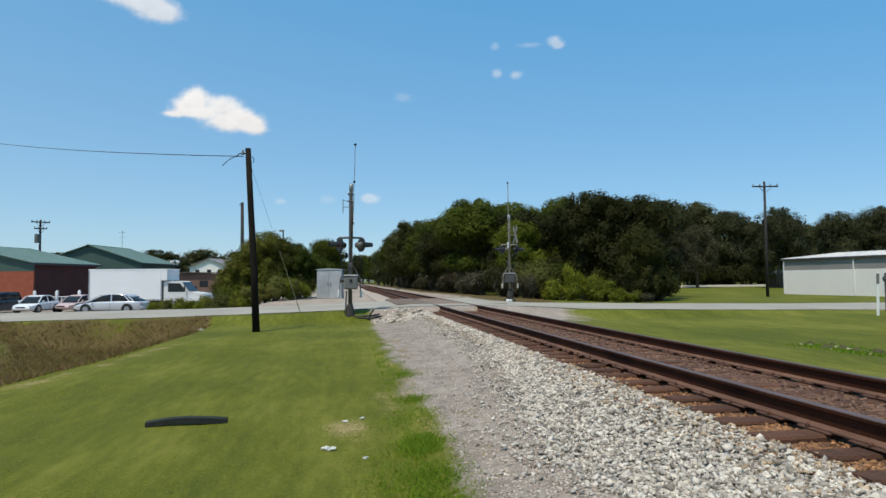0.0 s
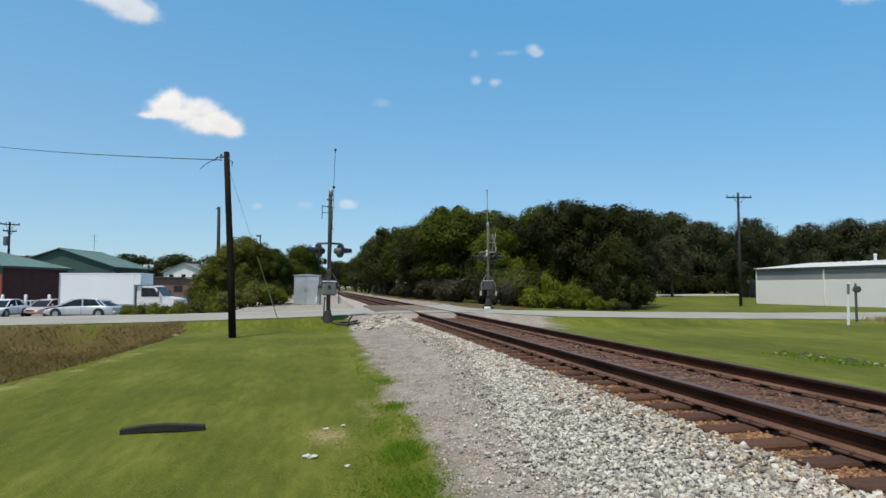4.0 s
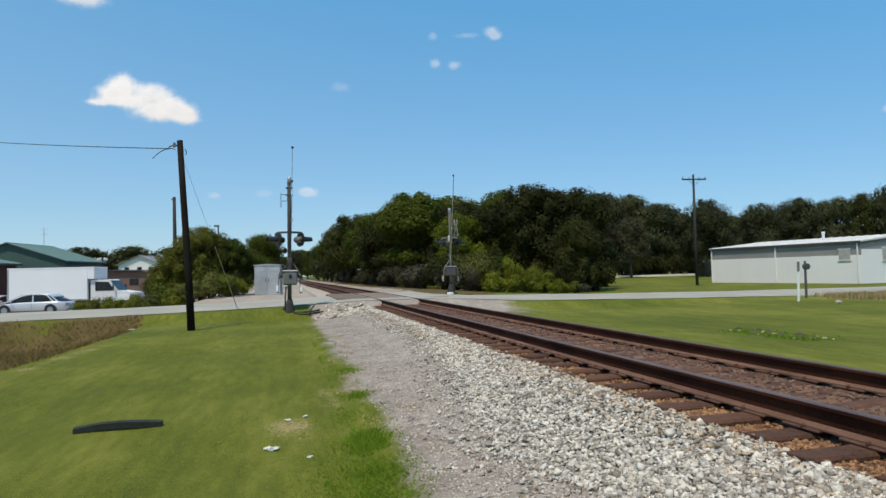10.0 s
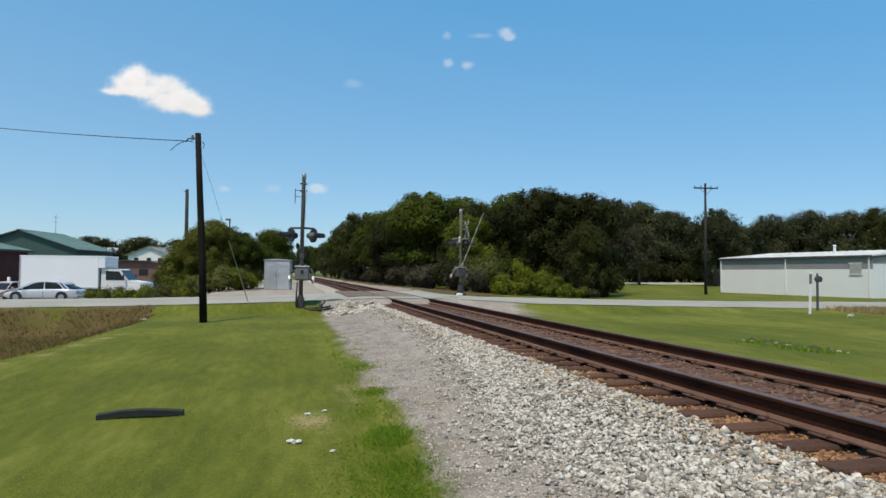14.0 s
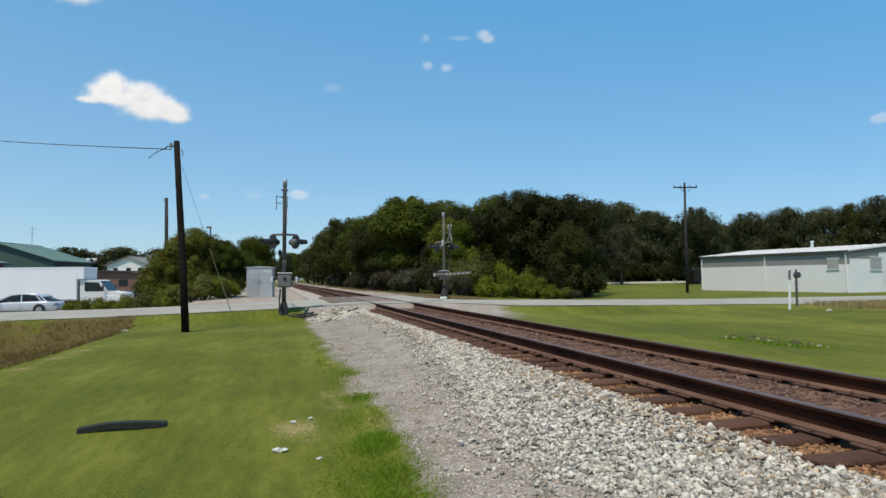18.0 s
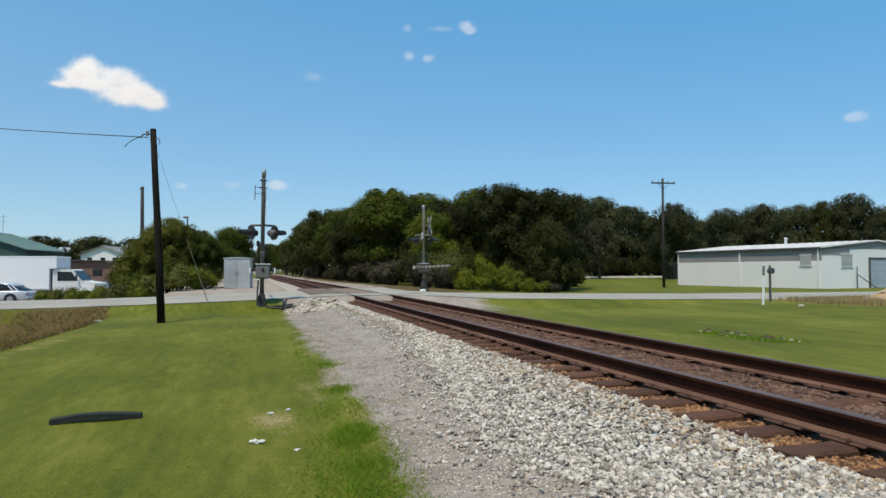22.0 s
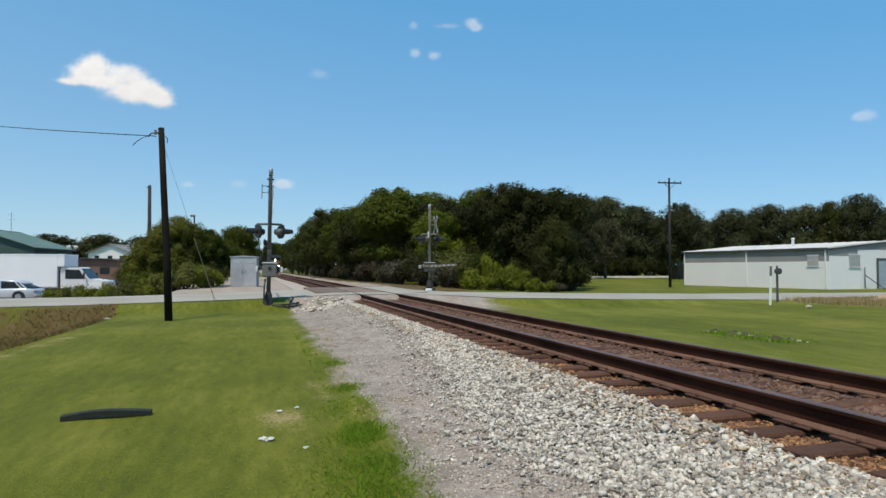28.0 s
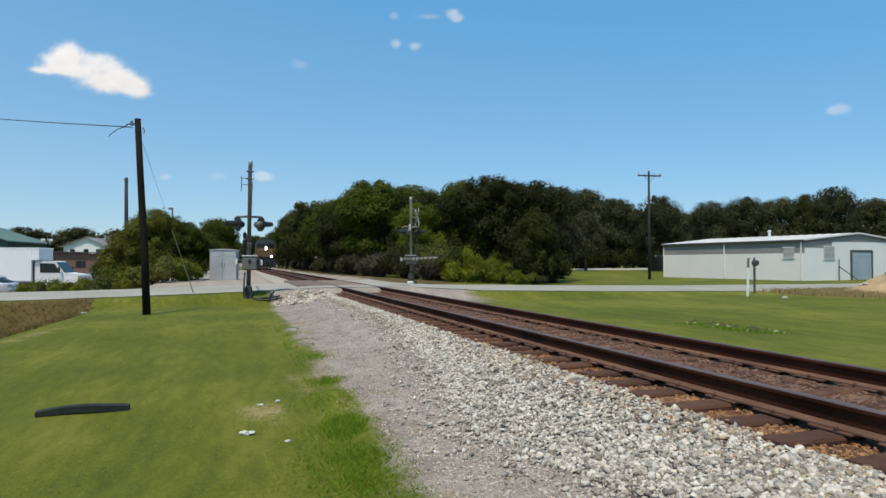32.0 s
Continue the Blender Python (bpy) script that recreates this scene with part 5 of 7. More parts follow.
cross_pole(39.85, 56.5, 11.1, land(39.85, 56.5) - 0.1, -8.5, "tall brown wooden utility pole with one crossarm", ((10.6, 2.5),))
lp = cross_pole(-34.6, 80.6, 9.6, land(-34.6, 80.6) - 0.1, 35, "distant utility pole with two crossarms and transformer", ((9.3, 1.9), (8.55, 1.3)))
part("transformer", Geo().tube([(-0.35, -0.25, 6.9), (-0.35, -0.25, 7.9)], 0.27, 12), M_GALV, lp, "grey transformer can")

# ---- posts, pile and small things on the verge beyond the track ----
mk = thing("marker_post", pose(21.37, 23.2, land(21.37, 23.2), 0, 1.5, -40), "white flat marker post with a grey panel", "marker post")
part("post", Geo().box((0, 0, 0.85), (0.10, 0.05, 1.8), 0.012), M_WHITE, mk)
part("panel", Geo().box((0, -0.03, 1.48), (0.10, 0.012, 0.42), 0.004), M_GALV, mk)
mk2 = thing("meter_post", pose(23.16, 24.7, land(23.16, 24.7)), "dark post with a round meter head", "post")
part("post", Geo().tube([(0, 0, -0.1), (0, 0, 1.5)], 0.055, 10), M_TRIM, mk2)
part("meter_head", Geo().tube([(0.05, -0.1, 1.42), (0.05, 0.08, 1.42)], 0.14, 16).tube([(0, 0, 1.4), (0, 0, 1.68)], [0.07, 0.04], 10), M_TRIM, mk2)


def heap(name, x, y, r, h, mat, label, category, seed):
    rr = random.Random(seed)
    g = Geo()
    n, m = 44, 20
    pts = []
    for j in range(m + 1):
        d = j / m
        for k in range(n):
            a = 6.28318 * k / n
            wob = 1 + 0.16 * noise.noise((math.cos(a) * 2 + seed, math.sin(a) * 2, d * 2)) + 0.05 * rr.uniform(-1, 1)
            z = h * (1 - d) ** 1.15 * (1 + 0.25 * noise.noise((math.cos(a) * d * 4, math.sin(a) * d * 4, seed)) + 0.16 * noise.noise((math.cos(a) * d * 11, math.sin(a) * d * 11, seed)) + 0.03 * rr.uniform(-1, 1))
            pts.append((r * d * wob * math.cos(a), r * 0.8 * d * wob * math.sin(a), max(z, 0) - 0.12 * d))
    faces = [(j * n + k, (j + 1) * n + k, (j + 1) * n + (k + 1) % n, j * n + (k + 1) % n) for j in range(m) for k in range(n)]
    g.add(pts, faces)
    return single(name, g, mat, label, category, pose(x, y, land(x, y)), smooth=True)


heap("dirt_pile", 30.8, 21.8, 4.5, 2.1, M_DIRT, "pile of orange-tan dirt on the dry grass", "dirt pile", 4)
heap("dirt_pile", 27.9, 20.9, 2.2, 0.5, M_DIRT, "low spill of orange dirt at the pile's foot", "dirt pile", 9)
pr = random.Random(8)
for k in range(22):
    a, d = pr.uniform(2.4, 5.2), pr.uniform(0.25, 0.95)
    x, y, s = 30.8 + 4.4 * d * math.cos(a), 21.8 + 3.5 * d * math.sin(a), pr.uniform(0.07, 0.2)
    single("rock", Geo().blob((0, 0, 0), (s, s * 0.8, s * 0.55), pr, 0.3), M_ROCK, "pale rock lying on the dirt pile", "rock", pose(x, y, land(x, y) + 2.1 * (1 - d) ** 1.15 + s * 0.1, 0, 0, pr.uniform(0, 360)), group="rocks on the dirt pile")
single("rock", Geo().blob((0, 0, 0.05), (0.17, 0.12, 0.09), pr), M_ROCK, "pale rock lying in the grass", "rock", pose(21.5, 21.3, land(21.5, 21.3)))
for k in range(20):
    t = k / 19
    x, y = 10.5 + 0.3 * t + pr.uniform(-0.3, 0.45), 13.2 - 2.1 * t + pr.uniform(-0.4, 0.4)
    s = pr.uniform(0.03, 0.075)
    single("rock", Geo().blob((0, 0, s * 0.3), (s, s * 0.8, s * 0.5), pr), M_ROCK, "pale rock beside a rut in the grass", "rock", pose(x, y, land(x, y), 0, 0, pr.uniform(0, 360)), group="rocks by the rut")
for k in range(9):
    t = k / 8
    x, y = 10.6 + 0.3 * t + pr.uniform(-0.2, 0.3), 13.2 - 2.1 * t + pr.uniform(-0.2, 0.2)
    heap("earth_clod", x, y, pr.uniform(0.25, 0.45), 0.1, M_SOIL, "dark clod of bare earth in the grass", "earth", 60 + k)
# strip of tyre tread and litter on the lawn
strip_g = Geo()
rings = []
for k in range(15):
    t = k / 14
    x, zz = -1.9 + 0.84 * t, 0.015 + 0.028 * math.sin(t * math.pi)
    yy = 7.5 + 0.05 * t + 0.015 * math.sin(t * 7)
    w, h = 0.055, 0.034 + 0.008 * math.sin(t * 3)
    rings.append([(x, yy - w, zz - 0.02), (x, yy + w, zz - 0.01), (x, yy + w, zz + h), (x, yy, zz + h + 0.012), (x, yy - w, zz + h)])
single("tyre_strip", strip_g.loft(rings), M_RUBBER, "black curved strip of tyre tread on the lawn", "tyre strip", pose(0, 0, land(-1.5, 7.5)))


def crumple(x, y, s, label, seed):
    r = random.Random(seed)
    g = Geo()
    for _ in range(6):
        g.blob((r.uniform(-s, s) * 0.6, r.uniform(-s, s) * 0.5, s * 0.12 + r.uniform(0, s * 0.25)), (s * r.uniform(0.35, 0.85), s * r.uniform(0.25, 0.6), s * r.uniform(0.12, 0.4)), r, 0.5)
    return single("litter", g, M_ROCK if y > 20 else M_LITTER, label, "litter", pose(x, y, land(x, y), 0, 0, r.uniform(0, 360)), group="litter on the lawn")


crumple(0.11, 6.13, 0.06, "crumpled white paper litter on the lawn", 1)
crumple(0.43, 5.78, 0.026, "small white scrap on the lawn", 2)
crumple(0.25, 7.3, 0.04, "pale scraps of litter on a worn patch", 3)
crumple(0.45, 7.45, 0.035, "pale scraps of litter on a worn patch", 4)
crumple(-4.55, 22.6, 0.11, "pale debris at the ditch edge", 5)
crumple(-4.9, 22.1, 0.07, "pale debris at the ditch edge", 6)


# ---- buildings ----
def gable_house(name, corner, along, w, h, rise, label, walls, roof_mat, upper=None, overhang=0.35, ribs=0.9, base=0.0):
    """A gabled building: its front right corner, the point to which its right eave runs, width, eave height and rise of the ridge."""
    c, e = Vector((corner[0], corner[1], 0)), Vector((along[0], along[1], 0))
    d = e - c
    length = d.length
    turn = math.degrees(math.atan2(d.y, d.x)) - 90
    b = thing(name, pose(c.x, c.y, base, 0, 0, turn), label, "building")
    front, side = walls
    t = 0.15
    uz = h * 0.82 if upper else h
    part("wall", Geo().box((-w / 2, t / 2, uz / 2), (w, t, uz), 0.01), front, b, "front wall")
    part("gable", Geo().prism([(-w, uz + 0.004), (0, uz + 0.004), (0, h), (-w / 2, h + rise), (-w, h)], 0.0, t), upper or front, b, "gable wall")
    part("wall", Geo().box((-w / 2, length - t / 2, h / 2), (w, t, h), 0.01), side, b)
    part("gable", Geo().prism([(-w, h + 0.004), (0, h + 0.004), (-w / 2, h + rise)], length - t, length), upper or side, b)
    part("wall", Geo().box((-t / 2, length / 2, h / 2), (t, length - 2 * t - 0.01, h), 0.01), side, b, "long side wall")
    part("wall", Geo().box((-w + t / 2, length / 2, h / 2), (t, length - 2 * t - 0.01, h), 0.01), side, b)
    sl = rise / (w / 2)
    for s in (-1, 1):
        x0, x1 = -w / 2, -w / 2 + s * (w / 2 + overhang)
        z0, z1 = h + rise + 0.05, h - sl * overhang + 0.05
        poly = [(x0, z0), (x1, z1), (x1, z1 + 0.07), (x0, z0 + 0.07)]
        roof = part("roof", Geo().prism(poly if s > 0 else poly[::-1], -overhang, length + overhang), roof_mat, b)
        n = int(length / ribs)
        g = Geo()
        for k in range(n + 1):
            y = -overhang + 0.1 + (length + 2 * overhang - 0.2) * k / max(1, n)
            pr2 = [(x0, z0 + 0.072), (x1, z1 + 0.072), (x1, z1 + 0.105), (x0, z0 + 0.105)]
            g.prism(pr2 if s > 0 else pr2[::-1], y - 0.025, y + 0.025)
        tagged(part("roof_ribs", g, roof_mat, roof), kind="stuff")
        part("fascia", Geo().box((x1 + s * 0.012, length / 2, z1 - 0.02), (0.03, length + 2 * overhang, 0.2)), M_TRIM, roof)
    part("ridge_cap", Geo().prism([(-w / 2 - 0.2, h + rise + 0.09), (-w / 2, h + rise + 0.17), (-w / 2 + 0.2, h + rise + 0.09), (-w / 2, h + rise + 0.11)], -overhang, length + overhang), roof_mat, b)
    return b


def at_wall(b, name, c, s, mat, label="", ch=0.02):
    return part(name, Geo().box(c, s, ch), mat, b, label)


A_CORNER, A_END, B_CORNER, B_END = (-28.26, 64.79), (-25.89, 73.54), (-24.0, 82.36), (-22.64, 92.27)
# front in lit orange brick, side walls in red darkened as shade
shop = gable_house("shop_building", A_CORNER, A_END, 16.0, 4.1, 1.75, "orange brick shop with a green metal roof", (M_ORANGE, M_SHADEDRED), M_GREENROOF, M_GREENWALL, base=-0.65)
at_wall(shop, "door", (-6.2, -0.02, 1.05), (1.0, 0.06, 2.1), M_TRIM, "dark door")
at_wall(shop, "window", (-9.0, -0.02, 1.6), (1.6, 0.05, 1.2), M_GLASS)
for k in range(3):
    x, y = -27.0 + 2.0 * k, 62.2 - 0.4 * k
    single("bollard", Geo().tube([(0, 0, -0.1), (0, 0, 1.7), (0, 0, 1.78)], [0.13, 0.13, 0.06], 12), M_WHITE, "white bollard post before the shop", "bollard", pose(x, y, land(x, y)), group="bollards", smooth=True)
shed = gable_house("shed_building", B_CORNER, B_END, 12.6, 4.55, 2.1, "dark green metal shed with a green roof", (M_GREENWALL, M_GREENWALL), M_GREENROOF, base=-0.6)
at_wall(shed, "door", (-7.0, -0.03, 1.5), (3.6, 0.06, 3.0), M_TRIM, "dark sliding door")
brown = gable_house("outbuilding", (-13.4, 77.5), (-11.8, 85.0), 9.5, 2.6, 0.12, "low brown outbuilding with a dark roof", (M_BROWN, M_BROWN), M_TRIM, base=-0.1)
at_wall(brown, "window", (-2.6, -0.02, 1.5), (1.0, 0.05, 0.7), M_GLASS)
house = gable_house("house", (-19.5, 114.0), (-18.0, 124.0), 6.5, 4.0, 1.4, "white house with a grey roof far behind", (M_SIDING, M_SIDING), M_GREYSIDE, base=0.1)
for x in (-5.2, -3.2, -1.4):
    at_wall(house, "window", (x, -0.03, 3.1), (0.7, 0.05, 1.0), M_GLASS)

flood = thing("floodlight", pose(-18.5, 75.6, land(-18.5, 75.6)), "pair of white floodlights on a thin pole", "floodlight")
part("post", Geo().tube([(0, 0, -0.2), (0, 0, 4.6)], [0.06, 0.05], 10), M_GREYPOLE, flood)
part("bar", Geo().tube([(-0.5, 0, 4.5), (0.5, 0, 4.5)], 0.03, 8), M_GREYPOLE, flood)
for s in (-1, 1):
    part("lamp_head", Geo().tube([(s * 0.45, -0.1, 4.62), (s * 0.3, -0.3, 4.54)], [0.12, 0.2], 14), M_WHITE, flood, smooth=True)
aerial = thing("radio_aerial", pose(-32.1, 100.5, land(-32.1, 100.5)), "thin grey radio aerial behind the shed", "aerial")
part("mast", Geo().tube([(0, 0, -0.2), (0, 0, 9.2)], [0.05, 0.025], 8), M_GALV, aerial)
for z in (8.2, 8.9):
    part("dipole", Geo().tube([(-0.45, 0, z), (0.45, 0, z)], 0.015, 6), M_GALV, aerial)
rail_f = thing("railing", pose(-26.9, 65.2, land(-26.9, 65.2), 0, 0, -8.5), "low white pipe railing beside the shop wall", "railing")
for k in range(4):
    part("post", Geo().tube([(1.0 * k, 0, -0.1), (1.0 * k, 0, 1.2)], 0.045, 10), M_WHITE, rail_f)
for z in (0.65, 1.15):
    part("rail_bar", Geo().tube([(-0.05, 0, z), (3.05, 0, z)], 0.04, 10), M_WHITE, rail_f)

# white metal warehouse
WX, WY, WTURN = 49.45, 46.73, 7.6
wh = thing("warehouse", pose(WX, WY, -0.1, 0, 0, WTURN), "low white metal warehouse with grey upper band", "building")
WL, WH, WW, WRISE, BAND = 17.6, 3.55, 15.8, 0.74, 2.45
# local y runs along the long wall away from the near corner, local x along the gable wall
part("wall", Geo().box((0.06, WL / 2, BAND / 2 - 0.15), (0.12, WL, BAND + 0.3), 0.01), M_SIDING, wh, "white painted lower wall")
part("upper_band", Geo().box((0.065, WL / 2, (BAND + WH) / 2 + 0.002), (0.11, WL, WH - BAND), 0.005), M_GREYSIDE, wh, "grey unpainted upper band")
part("wall", Geo().box((0.12 + (WW - 0.12) / 2, 0.06, WH / 2 - 0.15), (WW - 0.13, 0.12, WH + 0.3), 0.01), M_SIDING, wh, "white gable wall")
part("gable", Geo().prism([(0.0, WH + 0.004), (WW, WH + 0.004), (WW / 2, WH + WRISE)], 0.0, 0.12), M_GREYSIDE, wh)
part("wall", Geo().box((WW - 0.06, WL / 2, WH / 2 - 0.15), (0.12, WL - 0.25, WH + 0.3), 0.01), M_SIDING, wh)
part("wall", Geo().box((WW / 2, WL - 0.06, WH / 2 - 0.15), (WW - 0.26, 0.12, WH + 0.3), 0.01), M_SIDING, wh)
part("gable", Geo().prism([(0.0, WH + 0.004), (WW, WH + 0.004), (WW / 2, WH + WRISE)], WL - 0.12, WL), M_GREYSIDE, wh)
for s in (0, 1):
    x1 = -0.1 if s == 0 else WW + 0.1
    z1 = WH - 0.1 * WRISE / (WW / 2) + 0.06
    poly = [(x1, z1), (WW / 2, WH + WRISE + 0.06), (WW / 2, WH + WRISE + 0.16), (x1, z1 + 0.1)]
    roof = part("roof", Geo().prism(poly if s == 0 else poly[::-1], -0.12, WL + 0.12), M_ROOFWHITE, wh, "pale metal roof")
    for k in range(19):
        y = -0.08 + (WL + 0.16) * k / 18
        pr2 = [(x1, z1 + 0.102), (WW / 2, WH + WRISE + 0.162), (WW / 2, WH + WRISE + 0.2), (x1, z1 + 0.14)]
        part("roof_rib", Geo().prism(pr2 if s == 0 else pr2[::-1], y - 0.03, y + 0.03), M_ROOFWHITE, roof)
    part("gutter", Geo().box((x1 - 0.05 + 0.1 * s, WL / 2, z1 + 0.0), (0.1, WL + 0.2, 0.2), 0.02), M_TRIM, roof)
part("rake_trim", Geo().prism([(-0.1, WH - 0.1), (WW / 2, WH + WRISE - 0.02), (WW / 2, WH + WRISE + 0.06), (-0.1, WH)], -0.15, -0.12), M_TRIM, wh)
part("rake_trim", Geo().prism([(WW / 2, WH + WRISE - 0.02), (WW + 0.1, WH - 0.1), (WW + 0.1, WH), (WW / 2, WH + WRISE + 0.06)], -0.15, -0.12), M_TRIM, wh)
for y in (0.25, 8.9, WL - 0.15):
    part("downpipe", Geo().box((-0.05, y, WH / 2), (0.1, 0.13, WH), 0.02), M_WHITE, wh)
for k in range(26):
    y = 0.45 + (WL - 0.9) * k / 25
    part("siding_rib", Geo().box((-0.004, y, BAND / 2 + 0.02), (0.008, 0.05, BAND - 0.06), 0.003), M_SIDING, wh)
w1 = part("window", Geo().box((-0.03, 1.5, 2.5), (0.06, 1.1, 0.95), 0.01), M_SHUTTER, wh, "shuttered grey window")
for z in (3.01, 2.0):
    part("window_frame", Geo().box((-0.045, 1.5, z), (0.08, 1.26, 0.08)), M_WHITE, w1)
for k in range(7):
    part("shutter_slat", Geo().box((-0.066, 1.5, 2.1 + 0.13 * k), (0.014, 1.04, 0.09), 0.004), M_SHUTTER, w1)
w2 = part("window", Geo().box((3.5, -0.03, 2.5), (1.5, 0.06, 1.1), 0.01), M_SHUTTER, wh, "shuttered grey window")
for z in (3.09, 1.92):
    part("window_frame", Geo().box((3.5, -0.045, z), (1.66, 0.08, 0.08)), M_WHITE, w2)
for k in range(8):
    part("shutter_slat", Geo().box((3.5, -0.066, 2.03 + 0.135 * k), (1.42, 0.014, 0.09), 0.004), M_SHUTTER, w2)
part("upper_band", Geo().box((2.0, -0.006, (2.95 + WH) / 2), (3.96, 0.012, WH - 2.96)), M_GREYSIDE, wh, "grey unpainted upper band")
dr = part("roller_door", Geo().box((8.3, -0.03, 1.25), (3.0, 0.06, 2.7), 0.01), M_DOORBLUE, wh, "blue-grey roller door")
for k in range(9):
    part("door_slat", Geo().box((8.3, -0.066, 0.06 + 0.295 * k), (2.9, 0.014, 0.26), 0.005), M_DOORBLUE, dr)
part("door_frame", Geo().box((6.72, -0.06, 1.3), (0.16, 0.12, 2.76)).box((9.88, -0.06, 1.3), (0.16, 0.12, 2.76)).box((8.3, -0.06, 2.7), (3.3, 0.12, 0.16)), M_TRIM, dr)
part("stair_rail", Geo().tube([(4.6, -0.25, -0.25), (4.6, -0.25, 1.9)], 0.04, 8).tube([(4.6, -0.25, 1.2), (6.5, -0.9, -0.15)], 0.04, 8), M_GREYPOLE, wh)
for k in range(30):
    x = 0.3 + (WW - 0.6) * k / 29
    if abs(x - 8.3) > 1.75 and abs(x - 3.5) > 0.95:
        part("siding_rib", Geo().box((x, -0.005, 1.4), (0.05, 0.01, 2.8), 0.003), M_SIDING, wh)
part("roof_vent", Geo().tube([(4.4, 7.0, WH + 0.4), (4.4, 7.0, WH + 1.3)], 0.14, 10).tube([(4.4, 7.0, WH + 1.3), (4.4, 7.0, WH + 1.4)], [0.22, 0.12], 10), M_WHITE, wh)
hut = gable_house("hut", (69.6, 92.5), (71.0, 96.5), 2.6, 2.0, 0.6, "small weathered hut under the trees", (M_BROWN, M_BROWN), M_GREYSIDE)


# ---- vehicles in the lot ----
def ring_section(x, hw, z0, z1, tuck=0.06, n=4):
    """A rounded cross-section of a car body at x."""
    r = min(0.12, (z1 - z0) * 0.35)
    pts = []
    for cy, cz, a0 in ((hw - r, z1 - r, 0), (-hw + r, z1 - r, 90), (-hw + r + tuck, z0 + r, 180), (hw - r - tuck, z0 + r, 270)):
        for k in range(n):
            a = radians(a0 + 90 * k / (n - 1))
            pts.append((x, cy + r * math.cos(a), cz + r * math.sin(a)))
    return pts


def wheel(parent, x, y, r, w=0.2):
    t = part("wheel", Geo().tube([(x, y - w / 2, r), (x, y - w / 2 + 0.03, r), (x, y + w / 2 - 0.03, r), (x, y + w / 2, r)], [r * 0.9, r, r, r * 0.9], 20), M_TYRE, parent)
    s = -1 if y < 0 else 1
    part("rim", Geo().tube([(x, y + s * (w / 2 - 0.02), r), (x, y + s * (w / 2 + 0.008), r)], [r * 0.64, r * 0.58], 16), M_RIM, t)


